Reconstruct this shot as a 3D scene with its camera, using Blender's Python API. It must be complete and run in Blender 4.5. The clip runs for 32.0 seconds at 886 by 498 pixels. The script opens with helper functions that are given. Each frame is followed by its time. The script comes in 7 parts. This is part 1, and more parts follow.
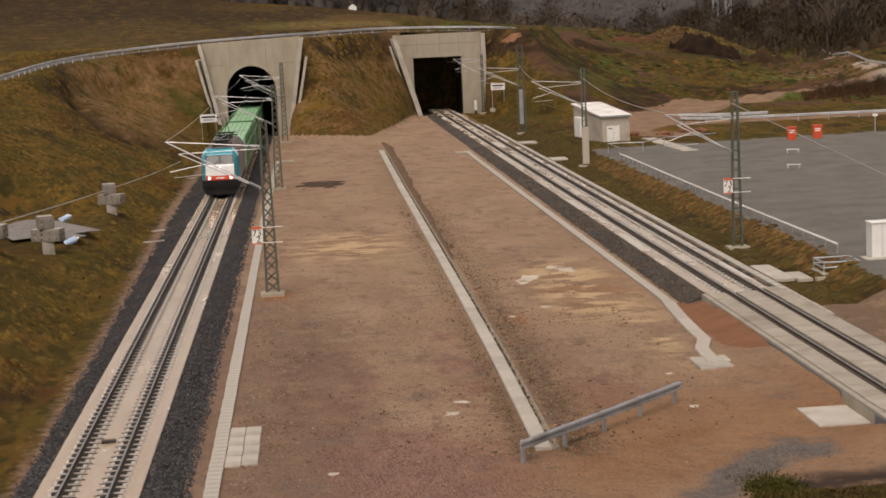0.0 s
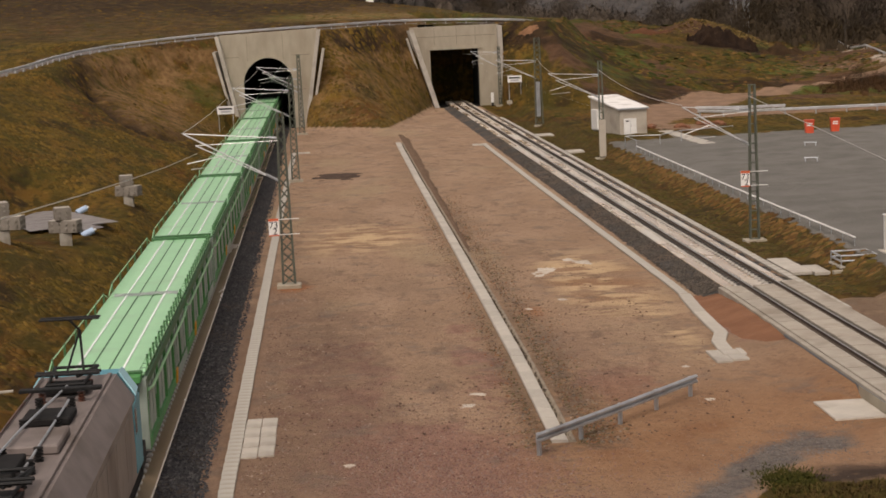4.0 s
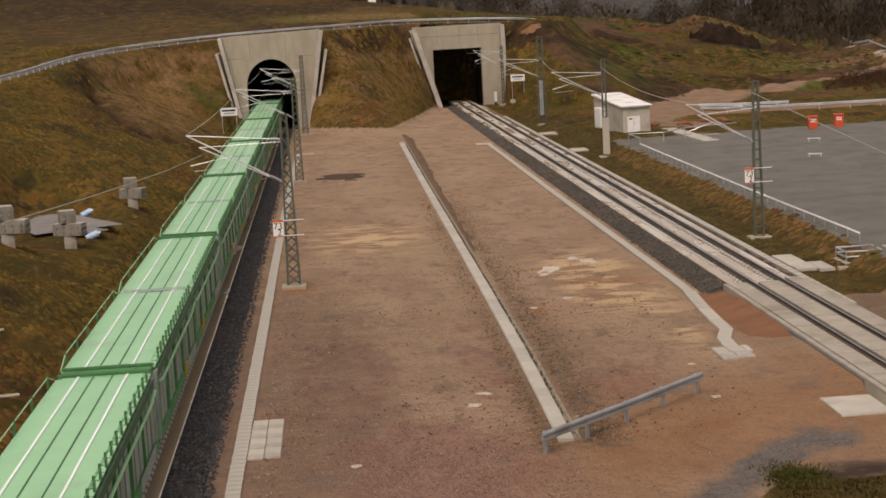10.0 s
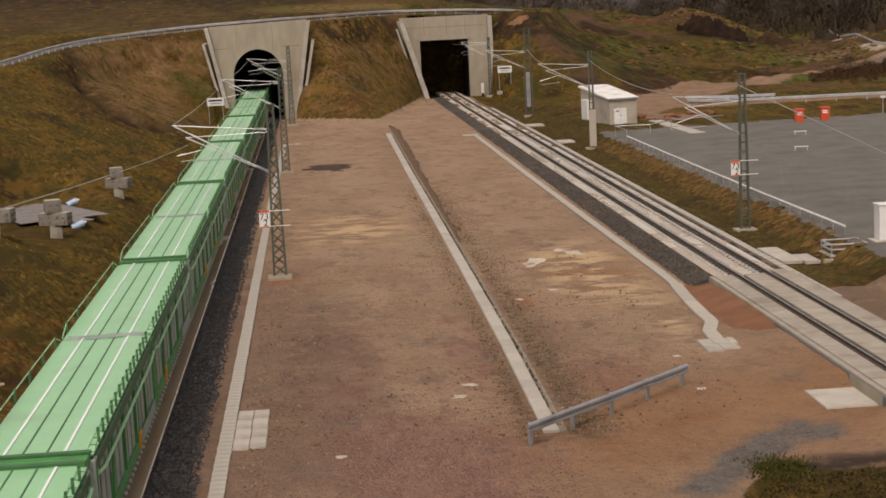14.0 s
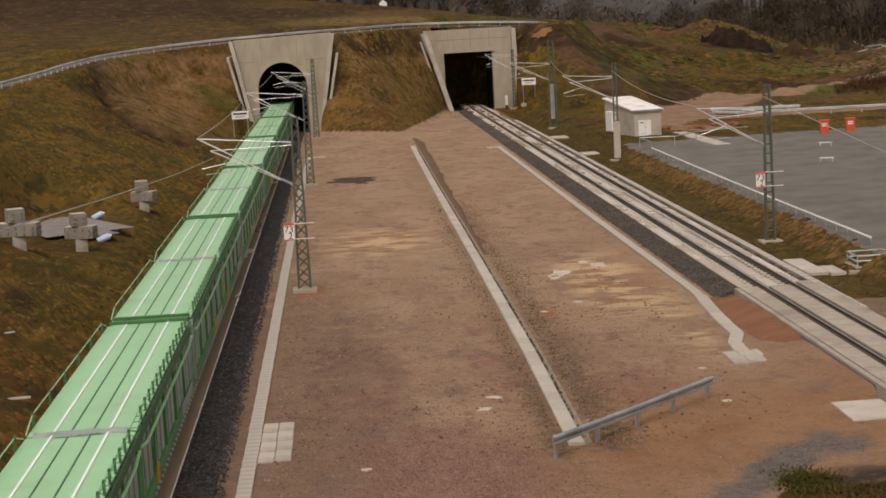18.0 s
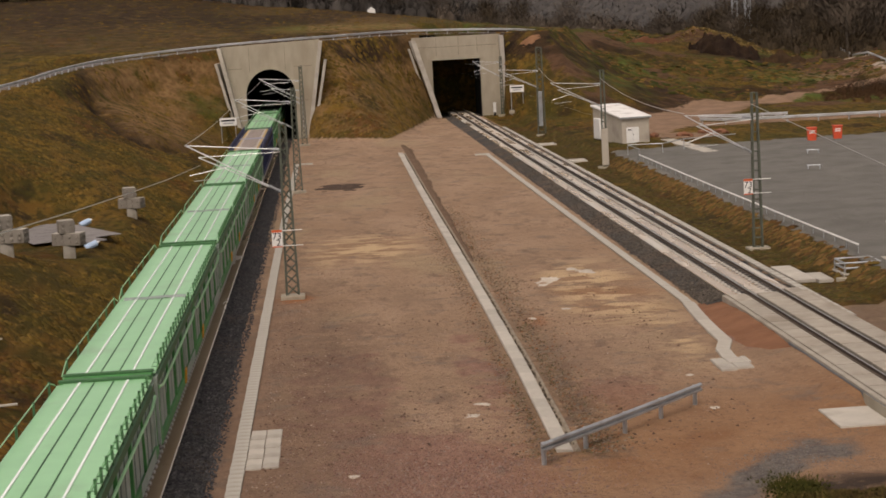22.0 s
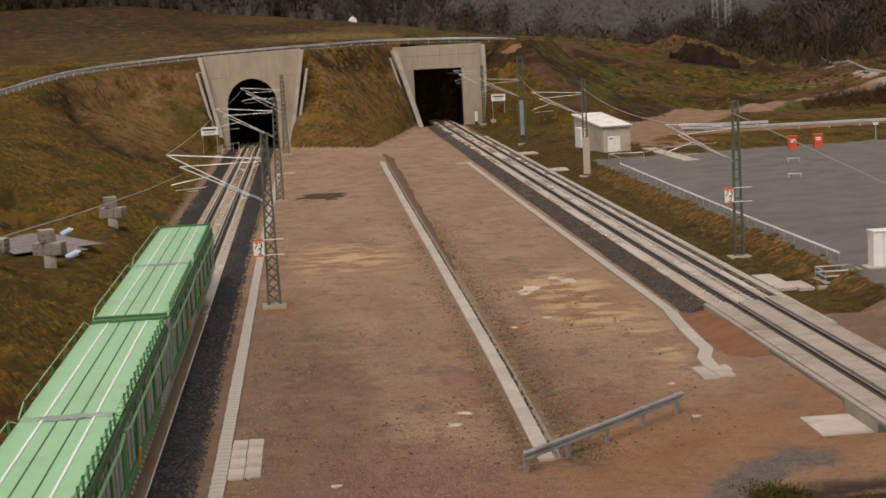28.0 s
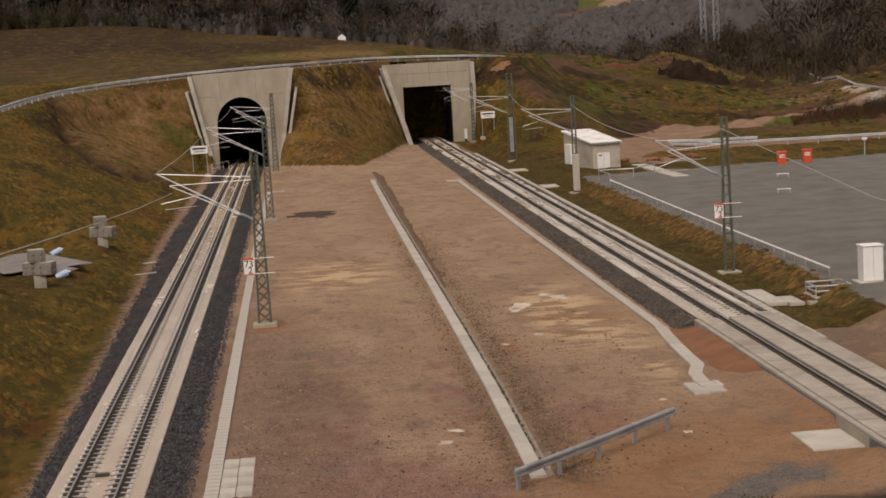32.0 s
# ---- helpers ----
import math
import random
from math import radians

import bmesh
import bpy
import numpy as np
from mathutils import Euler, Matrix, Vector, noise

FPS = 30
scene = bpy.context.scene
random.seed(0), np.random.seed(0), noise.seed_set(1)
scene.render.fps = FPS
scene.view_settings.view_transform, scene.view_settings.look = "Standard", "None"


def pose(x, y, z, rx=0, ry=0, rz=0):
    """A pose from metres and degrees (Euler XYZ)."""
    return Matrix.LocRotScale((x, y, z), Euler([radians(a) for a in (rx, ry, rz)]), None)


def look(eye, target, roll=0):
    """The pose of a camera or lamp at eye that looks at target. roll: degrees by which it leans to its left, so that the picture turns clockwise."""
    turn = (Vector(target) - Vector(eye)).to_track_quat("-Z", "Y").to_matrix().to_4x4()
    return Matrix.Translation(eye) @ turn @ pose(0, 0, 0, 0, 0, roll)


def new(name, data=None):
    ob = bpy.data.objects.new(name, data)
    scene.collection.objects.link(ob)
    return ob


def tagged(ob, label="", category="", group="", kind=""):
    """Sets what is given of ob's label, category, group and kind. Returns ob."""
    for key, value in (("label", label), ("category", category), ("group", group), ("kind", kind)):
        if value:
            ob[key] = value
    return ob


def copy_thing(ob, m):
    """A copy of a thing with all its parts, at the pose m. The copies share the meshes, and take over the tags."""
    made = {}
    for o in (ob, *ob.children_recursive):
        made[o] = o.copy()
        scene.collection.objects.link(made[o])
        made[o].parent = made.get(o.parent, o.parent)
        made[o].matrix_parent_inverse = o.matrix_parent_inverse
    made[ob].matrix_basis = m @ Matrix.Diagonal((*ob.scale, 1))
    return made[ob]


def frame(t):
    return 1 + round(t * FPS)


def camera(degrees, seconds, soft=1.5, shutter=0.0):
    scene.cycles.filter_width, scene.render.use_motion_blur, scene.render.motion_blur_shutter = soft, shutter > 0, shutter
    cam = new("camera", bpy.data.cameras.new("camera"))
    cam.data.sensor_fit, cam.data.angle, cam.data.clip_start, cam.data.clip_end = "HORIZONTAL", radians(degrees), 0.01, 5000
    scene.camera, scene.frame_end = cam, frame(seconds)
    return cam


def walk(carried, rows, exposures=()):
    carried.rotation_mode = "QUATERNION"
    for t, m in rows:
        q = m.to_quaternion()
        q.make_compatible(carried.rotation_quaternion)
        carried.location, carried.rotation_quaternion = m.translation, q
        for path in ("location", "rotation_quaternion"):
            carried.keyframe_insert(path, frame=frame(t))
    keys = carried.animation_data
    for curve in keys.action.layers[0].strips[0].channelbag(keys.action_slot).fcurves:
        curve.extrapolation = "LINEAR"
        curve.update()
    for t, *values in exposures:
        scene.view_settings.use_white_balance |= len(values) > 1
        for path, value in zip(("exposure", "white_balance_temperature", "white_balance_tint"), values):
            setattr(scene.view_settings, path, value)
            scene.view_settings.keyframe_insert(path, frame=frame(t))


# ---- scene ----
# The eye stands still 13.2 m over the rails; the camera only turns.
EYE_Z = 13.233
cam = camera(29.28, 32.0, soft=1.7)
walk(cam, [(t, pose(0, 0, EYE_Z, rx, ry, rz)) for t, rx, ry, rz in (
    (0.0, 82.253, 2.627, -4.742), (0.5, 82.252, 2.589, -4.665), (1.0, 82.146, 2.672, -4.612), (1.5, 81.978, 2.452, -4.246),
    (2.0, 81.881, 2.345, -4.105), (2.5, 81.833, 2.665, -4.141), (3.0, 81.887, 2.6, -4.144), (3.5, 81.978, 2.52, -4.17),
    (5.5, 82.037, 2.842, -4.293), (6.0, 82.011, 2.625, -4.729), (6.5, 82.017, 2.631, -5.095), (7.0, 81.998, 2.568, -5.188),
    (7.5, 81.979, 2.678, -5.154), (8.0, 81.947, 2.772, -4.998), (8.5, 81.899, 3.052, -4.814), (9.0, 81.858, 2.911, -4.665),
    (9.5, 81.9, 2.968, -4.638), (10.0, 82.009, 3.102, -4.091), (10.5, 82.007, 3.19, -3.688), (11.0, 81.883, 3.337, -3.894),
    (11.5, 81.714, 3.422, -4.403), (12.0, 81.589, 3.035, -4.851), (12.5, 81.532, 2.754, -4.744), (13.0, 81.571, 2.803, -4.497),
    (13.5, 81.628, 2.794, -4.484), (15.5, 81.926, 2.77, -4.684), (16.0, 82.02, 2.699, -3.998), (16.5, 82.028, 2.939, -3.789),
    (17.0, 82.032, 3.139, -3.826), (17.5, 82.105, 3.162, -3.878), (18.0, 82.148, 3.046, -3.717), (18.5, 82.21, 3.09, -4.138),
    (19.0, 82.225, 3.251, -4.472), (19.5, 82.215, 3.303, -4.586), (20.0, 82.204, 3.369, -4.615), (20.5, 82.243, 3.388, -4.482),
    (21.0, 82.326, 3.311, -4.245), (21.5, 82.336, 3.06, -4.253), (22.0, 82.362, 2.97, -4.113), (22.5, 82.296, 3.083, -3.948),
    (23.0, 82.275, 3.059, -3.839), (23.5, 82.321, 3.191, -3.799), (24.0, 82.367, 3.176, -4.036), (24.5, 82.386, 3.035, -3.994),
    (26.5, 82.508, 3.05, -3.754), (27.0, 82.501, 3.124, -4.345), (27.5, 82.562, 2.989, -4.567), (28.0, 82.633, 2.988, -4.738),
    (28.5, 82.681, 2.92, -4.728), (29.0, 82.757, 2.98, -4.48), (29.5, 82.801, 3.122, -4.394), (30.0, 82.867, 3.219, -4.533),
    (30.5, 82.946, 3.248, -4.702), (31.0, 83.002, 3.069, -4.79), (31.5, 83.076, 3.186, -4.948), (32.0, 83.199, 3.3, -5.104),
)], exposures=((0.0, 0.32, 7280, 17), (32.0, 0.19, 7280, 17)))

# ---- light: an overcast winter day ----
world = bpy.data.worlds.new("overcast_sky")
scene.world = world
world.use_nodes = True
wn, wl = world.node_tree.nodes, world.node_tree.links
sky = wn.new("ShaderNodeTexSky")
sky.sky_type, sky.sun_disc = "NISHITA", False
sky.sun_elevation, sky.sun_rotation = radians(55), radians(199)
sky.air_density, sky.dust_density, sky.ozone_density = 1.0, 4.0, 1.0
grey = wn.new("ShaderNodeHueSaturation")
grey.inputs["Saturation"].default_value = 0.25
wl.new(sky.outputs["Color"], grey.inputs["Color"])
wl.new(grey.outputs["Color"], wn["Background"].inputs["Color"])
wn["Background"].inputs["Strength"].default_value = 0.099
sun = new("sun", bpy.data.lights.new("sun", "SUN"))
sun.data.energy, sun.data.angle, sun.data.color = 1.2, radians(36), (1.0, 0.95, 0.88)
sun.matrix_world = look((0, 0, 60), (9, 26, 20))


# ---- materials ----
def node(nt, kind, **values):
    n = nt.nodes.new(kind)
    for key, value in values.items():
        n.inputs[key].default_value = value
    return n


def fresh(name, rough=0.7, metal=0.0):
    m = bpy.data.materials.new(name)
    m.use_nodes = True
    nt = m.node_tree
    b = nt.nodes["Principled BSDF"]
    b.inputs["Roughness"].default_value, b.inputs["Metallic"].default_value = rough, metal
    if rough >= 0.9:
        b.inputs["Specular IOR Level"].default_value = 0.12
    return m, nt, b


def coords(nt, scale=(1, 1, 1)):
    tc = nt.nodes.new("ShaderNodeTexCoord")
    mp = nt.nodes.new("ShaderNodeMapping")
    mp.inputs["Scale"].default_value = scale
    nt.links.new(tc.outputs["Object"], mp.inputs["Vector"])
    return mp.outputs["Vector"]


def noise_fac(nt, vec, scale, detail=4.0, lo=0.35, hi=0.65, rough=0.55):
    n = node(nt, "ShaderNodeTexNoise", Scale=scale, Detail=detail, Roughness=rough)
    nt.links.new(vec, n.inputs["Vector"])
    r = nt.nodes.new("ShaderNodeMapRange")
    r.inputs["From Min"].default_value, r.inputs["From Max"].default_value = lo, hi
    nt.links.new(n.outputs["Fac"], r.inputs["Value"])
    return r.outputs["Result"]


def blend(nt, fac, a, b):
    """Mix two colours: a and b are colour tuples or sockets."""
    m = nt.nodes.new("ShaderNodeMix")
    m.data_type = "RGBA"
    for sock, v in ((m.inputs["A"], a), (m.inputs["B"], b)):
        if isinstance(v, tuple):
            sock.default_value = (*v, 1)
        else:
            nt.links.new(v, sock)
    f = m.inputs["Factor"]
    if isinstance(fac, float):
        f.default_value = fac
    else:
        nt.links.new(fac, f)
    return m.outputs["Result"]


def times(nt, a, b):
    m = nt.nodes.new("ShaderNodeMath")
    m.operation = "MULTIPLY"
    for sock, v in ((m.inputs[0], a), (m.inputs[1], b)):
        if isinstance(v, float):
            sock.default_value = v
        else:
            nt.links.new(v, sock)
    return m.outputs["Value"]


def relief(nt, b, height, strength=0.4, distance=0.05):
    bump = node(nt, "ShaderNodeBump", Strength=strength, Distance=distance)
    nt.links.new(height, bump.inputs["Height"])
    nt.links.new(bump.outputs["Normal"], b.inputs["Normal"])


def surface(name, base, other, scale=3.0, rough=0.7, metal=0.0, bump=0.3, dirt=None, dirt_scale=0.4, dirt_lo=0.5, dist=0.02, stretch=(1, 1, 1), vary=0.0):
    """Two tones by fine noise, dirt by coarse noise, and a fine relief."""
    m, nt, b = fresh(name, rough, metal)
    v = coords(nt, stretch)
    c = blend(nt, noise_fac(nt, v, scale, 6.0, 0.3, 0.7), base, other)
    if dirt:
        c = blend(nt, noise_fac(nt, v, dirt_scale, 5.0, dirt_lo, dirt_lo + 0.22), c, dirt)
    if vary:
        oi = nt.nodes.new("ShaderNodeObjectInfo")
        hsv = nt.nodes.new("ShaderNodeHueSaturation")
        r = nt.nodes.new("ShaderNodeMapRange")
        r.inputs["To Min"].default_value, r.inputs["To Max"].default_value = 1 - vary, 1 + vary
        nt.links.new(oi.outputs["Random"], r.inputs["Value"])
        nt.links.new(r.outputs["Result"], hsv.inputs["Value"])
        nt.links.new(c, hsv.inputs["Color"])
        c = hsv.outputs["Color"]
    nt.links.new(c, b.inputs["Base Color"])
    if bump:
        relief(nt, b, noise_fac(nt, v, scale * 4, 6.0, 0.2, 0.8), bump, dist)
    return m


def glow(name, colour, strength):
    m, nt, b = fresh(name, 0.3)
    b.inputs["Base Color"].default_value = (*colour, 1)
    b.inputs["Emission Color"].default_value = (*colour, 1)
    b.inputs["Emission Strength"].default_value = strength
    return m


def grass_tone(nt, v):
    """Matted winter grass: olive, ochre, straw and dark brown in patches of several sizes."""
    g = blend(nt, noise_fac(nt, v, 0.13, 6.0, 0.40, 0.60), (0.086, 0.056, 0.010), (0.145, 0.076, 0.015))
    g = blend(nt, noise_fac(nt, v, 0.40, 7.0, 0.46, 0.60), g, (0.080, 0.054, 0.010))
    g = blend(nt, noise_fac(nt, v, 0.85, 8.0, 0.50, 0.64), g, (0.155, 0.096, 0.018))
    g = blend(nt, noise_fac(nt, v, 0.09, 5.0, 0.53, 0.63), g, (0.088, 0.040, 0.012))
    g = blend(nt, noise_fac(nt, v, 0.75, 8.0, 0.56, 0.66), g, (0.046, 0.033, 0.007))
    g = blend(nt, noise_fac(nt, v, 0.20, 6.0, 0.52, 0.60), g, (0.060, 0.044, 0.009))
    g = blend(nt, noise_fac(nt, v, 0.27, 6.0, 0.57, 0.64), g, (0.036, 0.022, 0.008))
    g = blend(nt, noise_fac(nt, v, 1.6, 9.0, 0.50, 0.62), g, (0.056, 0.038, 0.008))
    g = blend(nt, noise_fac(nt, v, 2.1, 9.0, 0.56, 0.68), g, (0.175, 0.105, 0.024))
    return g


def ground_material():
    m, nt, b = fresh("soil_and_grass", 0.95)
    v = coords(nt)

    def mask(name):
        a = nt.nodes.new("ShaderNodeAttribute")
        a.attribute_name = name
        return a.outputs["Fac"]

    # frayed edges between the kinds of ground
    def frayed(name, scale=1.3, reach=0.7, lo=0.38, hi=0.62):
        s = nt.nodes.new("ShaderNodeMath")
        s.operation = "MULTIPLY_ADD"
        nt.links.new(noise_fac(nt, v, scale, 7.0, 0.25, 0.75), s.inputs[0])
        s.inputs[1].default_value = reach
        s2 = nt.nodes.new("ShaderNodeMath")
        s2.operation = "SUBTRACT"
        nt.links.new(mask(name), s2.inputs[0])
        s2.inputs[1].default_value = reach / 2
        nt.links.new(s2.outputs["Value"], s.inputs[2])
        r = nt.nodes.new("ShaderNodeMapRange")
        r.inputs["From Min"].default_value, r.inputs["From Max"].default_value = lo, hi
        nt.links.new(s.outputs["Value"], r.inputs["Value"])
        return r.outputs["Result"]

    g = grass_tone(nt, coords(nt, (1.0, 0.42, 1.0)))
    g = blend(nt, times(nt, noise_fac(nt, v, 0.16, 5.0, 0.50, 0.60), mask("green")), g, blend(nt, noise_fac(nt, v, 1.1, 6.0, 0.35, 0.65), (0.030, 0.036, 0.006), (0.072, 0.066, 0.010)))
    g = blend(nt, times(nt, mask("lush"), noise_fac(nt, v, 0.35, 8.0, 0.38, 0.60)), g, blend(nt, noise_fac(nt, v, 0.3, 7.0, 0.35, 0.65), (0.055, 0.085, 0.014), (0.10, 0.125, 0.028)))
    # trodden red-brown soil with sandy and grey stains, drawn out along the yard
    long = coords(nt, (1.0, 0.45, 1.0))
    wide = coords(nt, (0.62, 1.0, 1.0))
    d = blend(nt, noise_fac(nt, long, 0.22, 6.0, 0.36, 0.64), (0.315, 0.205, 0.132), (0.375, 0.252, 0.168))
    d = blend(nt, times(nt, noise_fac(nt, long, 0.30, 8.0, 0.50, 0.66, 0.65), mask("dirt")), d, (0.27, 0.180, 0.120))
    d = blend(nt, times(nt, noise_fac(nt, long, 0.95, 9.0, 0.53, 0.66, 0.65), mask("dirt")), d, (0.215, 0.142, 0.098))
    d = blend(nt, times(nt, noise_fac(nt, long, 0.13, 5.0, 0.55, 0.64), mask("dirt")), d, (0.345, 0.245, 0.155))
    r = blend(nt, noise_fac(nt, long, 2.2, 9.0, 0.38, 0.62, 0.7), (0.205, 0.108, 0.078), (0.33, 0.190, 0.142))
    d = blend(nt, times(nt, frayed("red", 0.8, 0.9), 0.9), d, r)
    d = blend(nt, mask("tan"), d, blend(nt, noise_fac(nt, v, 0.5, 8.0, 0.35, 0.65), (0.265, 0.137, 0.071), (0.335, 0.190, 0.104)))
    d = blend(nt, times(nt, frayed("damp", 0.5, 0.9, 0.30, 0.70), 0.62), d, blend(nt, noise_fac(nt, long, 1.3, 9.0, 0.36, 0.64, 0.7), (0.165, 0.100, 0.070), (0.250, 0.160, 0.112)))
    # grains and clods
    d = blend(nt, times(nt, noise_fac(nt, v, 4.5, 9.0, 0.54, 0.64, 0.7), 0.65), d, (0.165, 0.100, 0.070))
    d = blend(nt, times(nt, noise_fac(nt, v, 7.0, 6.0, 0.60, 0.70, 0.7), 0.6), d, (0.46, 0.36, 0.28))
    p = blend(nt, noise_fac(nt, v, 0.5, 6.0, 0.4, 0.6), (0.29, 0.185, 0.122), (0.22, 0.140, 0.092))
    k = blend(nt, noise_fac(nt, v, 9.0, 6.0, 0.35, 0.65), (0.022, 0.022, 0.024), (0.075, 0.073, 0.074))
    t = blend(nt, noise_fac(nt, v, 0.4, 7.0, 0.35, 0.65), (0.150, 0.142, 0.126), (0.195, 0.185, 0.165))
    g = blend(nt, times(nt, mask("dry"), noise_fac(nt, v, 0.45, 7.0, 0.36, 0.58)), g, blend(nt, noise_fac(nt, v, 1.4, 7.0, 0.35, 0.65), (0.150, 0.083, 0.034), (0.24, 0.145, 0.066)))
    g = blend(nt, times(nt, frayed("earth", 0.35, 0.9), 0.9), g, blend(nt, noise_fac(nt, v, 0.6, 8.0, 0.35, 0.65), (0.066, 0.034, 0.020), (0.145, 0.076, 0.044)))
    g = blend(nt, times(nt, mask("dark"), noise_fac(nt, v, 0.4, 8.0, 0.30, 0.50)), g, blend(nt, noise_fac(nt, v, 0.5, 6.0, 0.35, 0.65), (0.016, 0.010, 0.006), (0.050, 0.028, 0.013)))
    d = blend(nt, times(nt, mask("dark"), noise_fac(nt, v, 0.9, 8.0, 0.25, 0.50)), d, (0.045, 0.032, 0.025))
    d = blend(nt, times(nt, mask("rust"), noise_fac(nt, v, 1.8, 7.0, 0.25, 0.55)), d, (0.34, 0.125, 0.045))
    d = blend(nt, times(nt, mask("grit"), noise_fac(nt, v, 1.6, 9.0, 0.32, 0.52)), d, blend(nt, noise_fac(nt, v, 5.0, 6.0, 0.35, 0.65), (0.070, 0.050, 0.030), (0.15, 0.108, 0.074)))
    d = blend(nt, frayed("ash", 0.7, 1.2, 0.15, 0.85), d, blend(nt, noise_fac(nt, v, 2.6, 9.0, 0.35, 0.65, 0.7), (0.105, 0.088, 0.078), (0.205, 0.172, 0.148)))
    d = blend(nt, times(nt, mask("sand"), noise_fac(nt, wide, 0.75, 8.0, 0.47, 0.56)), d, (0.54, 0.38, 0.225))
    c = blend(nt, frayed("grass", 2.2, 0.4), d, g)
    c = blend(nt, mask("wood"), c, blend(nt, noise_fac(nt, v, 0.05, 8.0, 0.35, 0.65), (0.045, 0.042, 0.040), (0.080, 0.071, 0.064)))
    p = blend(nt, times(nt, mask("paved"), noise_fac(nt, v, 0.4, 7.0, 0.30, 0.50)), p, (0.46, 0.40, 0.34))
    c = blend(nt, frayed("path"), c, p)
    c = blend(nt, frayed("gravel"), c, k)
    c = blend(nt, frayed("tar"), c, t)
    nt.links.new(c, b.inputs["Base Color"])
    relief(nt, b, noise_fac(nt, v, 1.6, 10.0, 0.2, 0.8, 0.7), 0.8, 0.25)
    return m


GROUND = ground_material()
CONCRETE = surface("weathered_concrete", (0.37, 0.325, 0.25), (0.30, 0.262, 0.20), 1.2, 0.85, dirt=(0.235, 0.19, 0.135), dirt_scale=0.25, dirt_lo=0.55, bump=0.25, stretch=(1, 1, 0.35))
TROUGH = surface("trough_lid_concrete", (0.45, 0.42, 0.365), (0.38, 0.35, 0.30), 1.2, 0.85, dirt=(0.29, 0.255, 0.21), dirt_scale=0.5, dirt_lo=0.50, vary=0.025)
PALE = surface("pale_concrete", (0.46, 0.42, 0.36), (0.38, 0.345, 0.295), 1.5, 0.85, dirt=(0.29, 0.255, 0.215), dirt_scale=0.5, dirt_lo=0.52, vary=0.10)
SLAB = surface("slab_track_concrete", (0.50, 0.465, 0.415), (0.42, 0.39, 0.345), 0.9, 0.8, dirt=(0.33, 0.295, 0.25), dirt_scale=0.35, dirt_lo=0.52, bump=0.2)


def wet_concrete(name, dry_from):
    """Brown wet concrete under a film of water, with dry pale patches where the noise passes dry_from."""
    m, nt, b = fresh(name, 0.2)
    b.inputs["IOR"].default_value = 1.95
    v = coords(nt, (1.0, 0.25, 1.0))
    c = blend(nt, noise_fac(nt, v, 1.1, 6.0, 0.3, 0.7), (0.41, 0.300, 0.195), (0.50, 0.39, 0.275))
    dry = noise_fac(nt, v, 0.55, 8.0, dry_from, dry_from + 0.14)
    c = blend(nt, dry, c, (0.50, 0.465, 0.41))
    nt.links.new(c, b.inputs["Base Color"])
    r = nt.nodes.new("ShaderNodeMapRange")
    r.inputs["To Min"].default_value, r.inputs["To Max"].default_value = 0.16, 0.75
    nt.links.new(dry, r.inputs["Value"])
    nt.links.new(r.outputs["Result"], b.inputs["Roughness"])
    relief(nt, b, noise_fac(nt, v, 5.0, 5.0, 0.2, 0.8), 0.05, 0.01)
    return m


WETSLAB = wet_concrete("wet_slab_track_concrete", 0.60)
DAMPSLAB = wet_concrete("half_dry_slab_track_concrete", 0.47)
BALLAST = surface("dark_ballast_stone", (0.018, 0.018, 0.020), (0.085, 0.082, 0.08), 5.0, 0.95, bump=1.0, dist=0.12, dirt=(0.10, 0.075, 0.06), dirt_scale=0.25, dirt_lo=0.52)
DUSTY = surface("dusty_grey_ballast_stone", (0.045, 0.042, 0.040), (0.15, 0.138, 0.125), 5.0, 0.95, bump=1.0, dist=0.12, dirt=(0.17, 0.125, 0.095), dirt_scale=0.25, dirt_lo=0.46)
RAIL_TOP = surface("polished_rail_steel", (0.5, 0.47, 0.43), (0.4, 0.37, 0.34), 2.0, 0.32, 0.9, bump=0.0)
RAIL = surface("brown_rail_steel", (0.085, 0.06, 0.045), (0.13, 0.095, 0.07), 6.0, 0.8, bump=0.2)
CLIP = surface("dark_fastening_and_block_shade", (0.018, 0.016, 0.015), (0.04, 0.034, 0.028), 9.0, 0.7, bump=0.2)
GALV = surface("galvanised_steel", (0.46, 0.48, 0.50), (0.36, 0.38, 0.40), 2.0, 0.45, 0.6, bump=0.1, dirt=(0.26, 0.25, 0.24), dirt_scale=0.8)
MAST = surface("green_grey_mast_paint", (0.085, 0.095, 0.068), (0.06, 0.066, 0.05), 3.0, 0.65, 0.0, bump=0.1, dirt=(0.14, 0.10, 0.07), dirt_scale=1.2, dirt_lo=0.58)
TUBE = surface("bright_cantilever_tube", (0.62, 0.62, 0.62), (0.5, 0.5, 0.5), 3.0, 0.4, 0.5, bump=0.0)
WIRE = surface("bronze_wire", (0.42, 0.40, 0.37), (0.34, 0.32, 0.29), 3.0, 0.5, 0.4, bump=0.0)
WHITE = surface("white_paint", (0.78, 0.77, 0.74), (0.70, 0.69, 0.66), 2.0, 0.6, bump=0.05)
BLACK = surface("black_paint", (0.006, 0.006, 0.006), (0.014, 0.014, 0.014), 4.0, 0.6, bump=0.1)
ORANGE = surface("signal_orange_paint", (0.62, 0.11, 0.03), (0.55, 0.09, 0.025), 4.0, 0.6, bump=0.0)
REDBOX = surface("red_orange_plastic", (0.60, 0.075, 0.025), (0.5, 0.06, 0.02), 3.0, 0.5, bump=0.0)
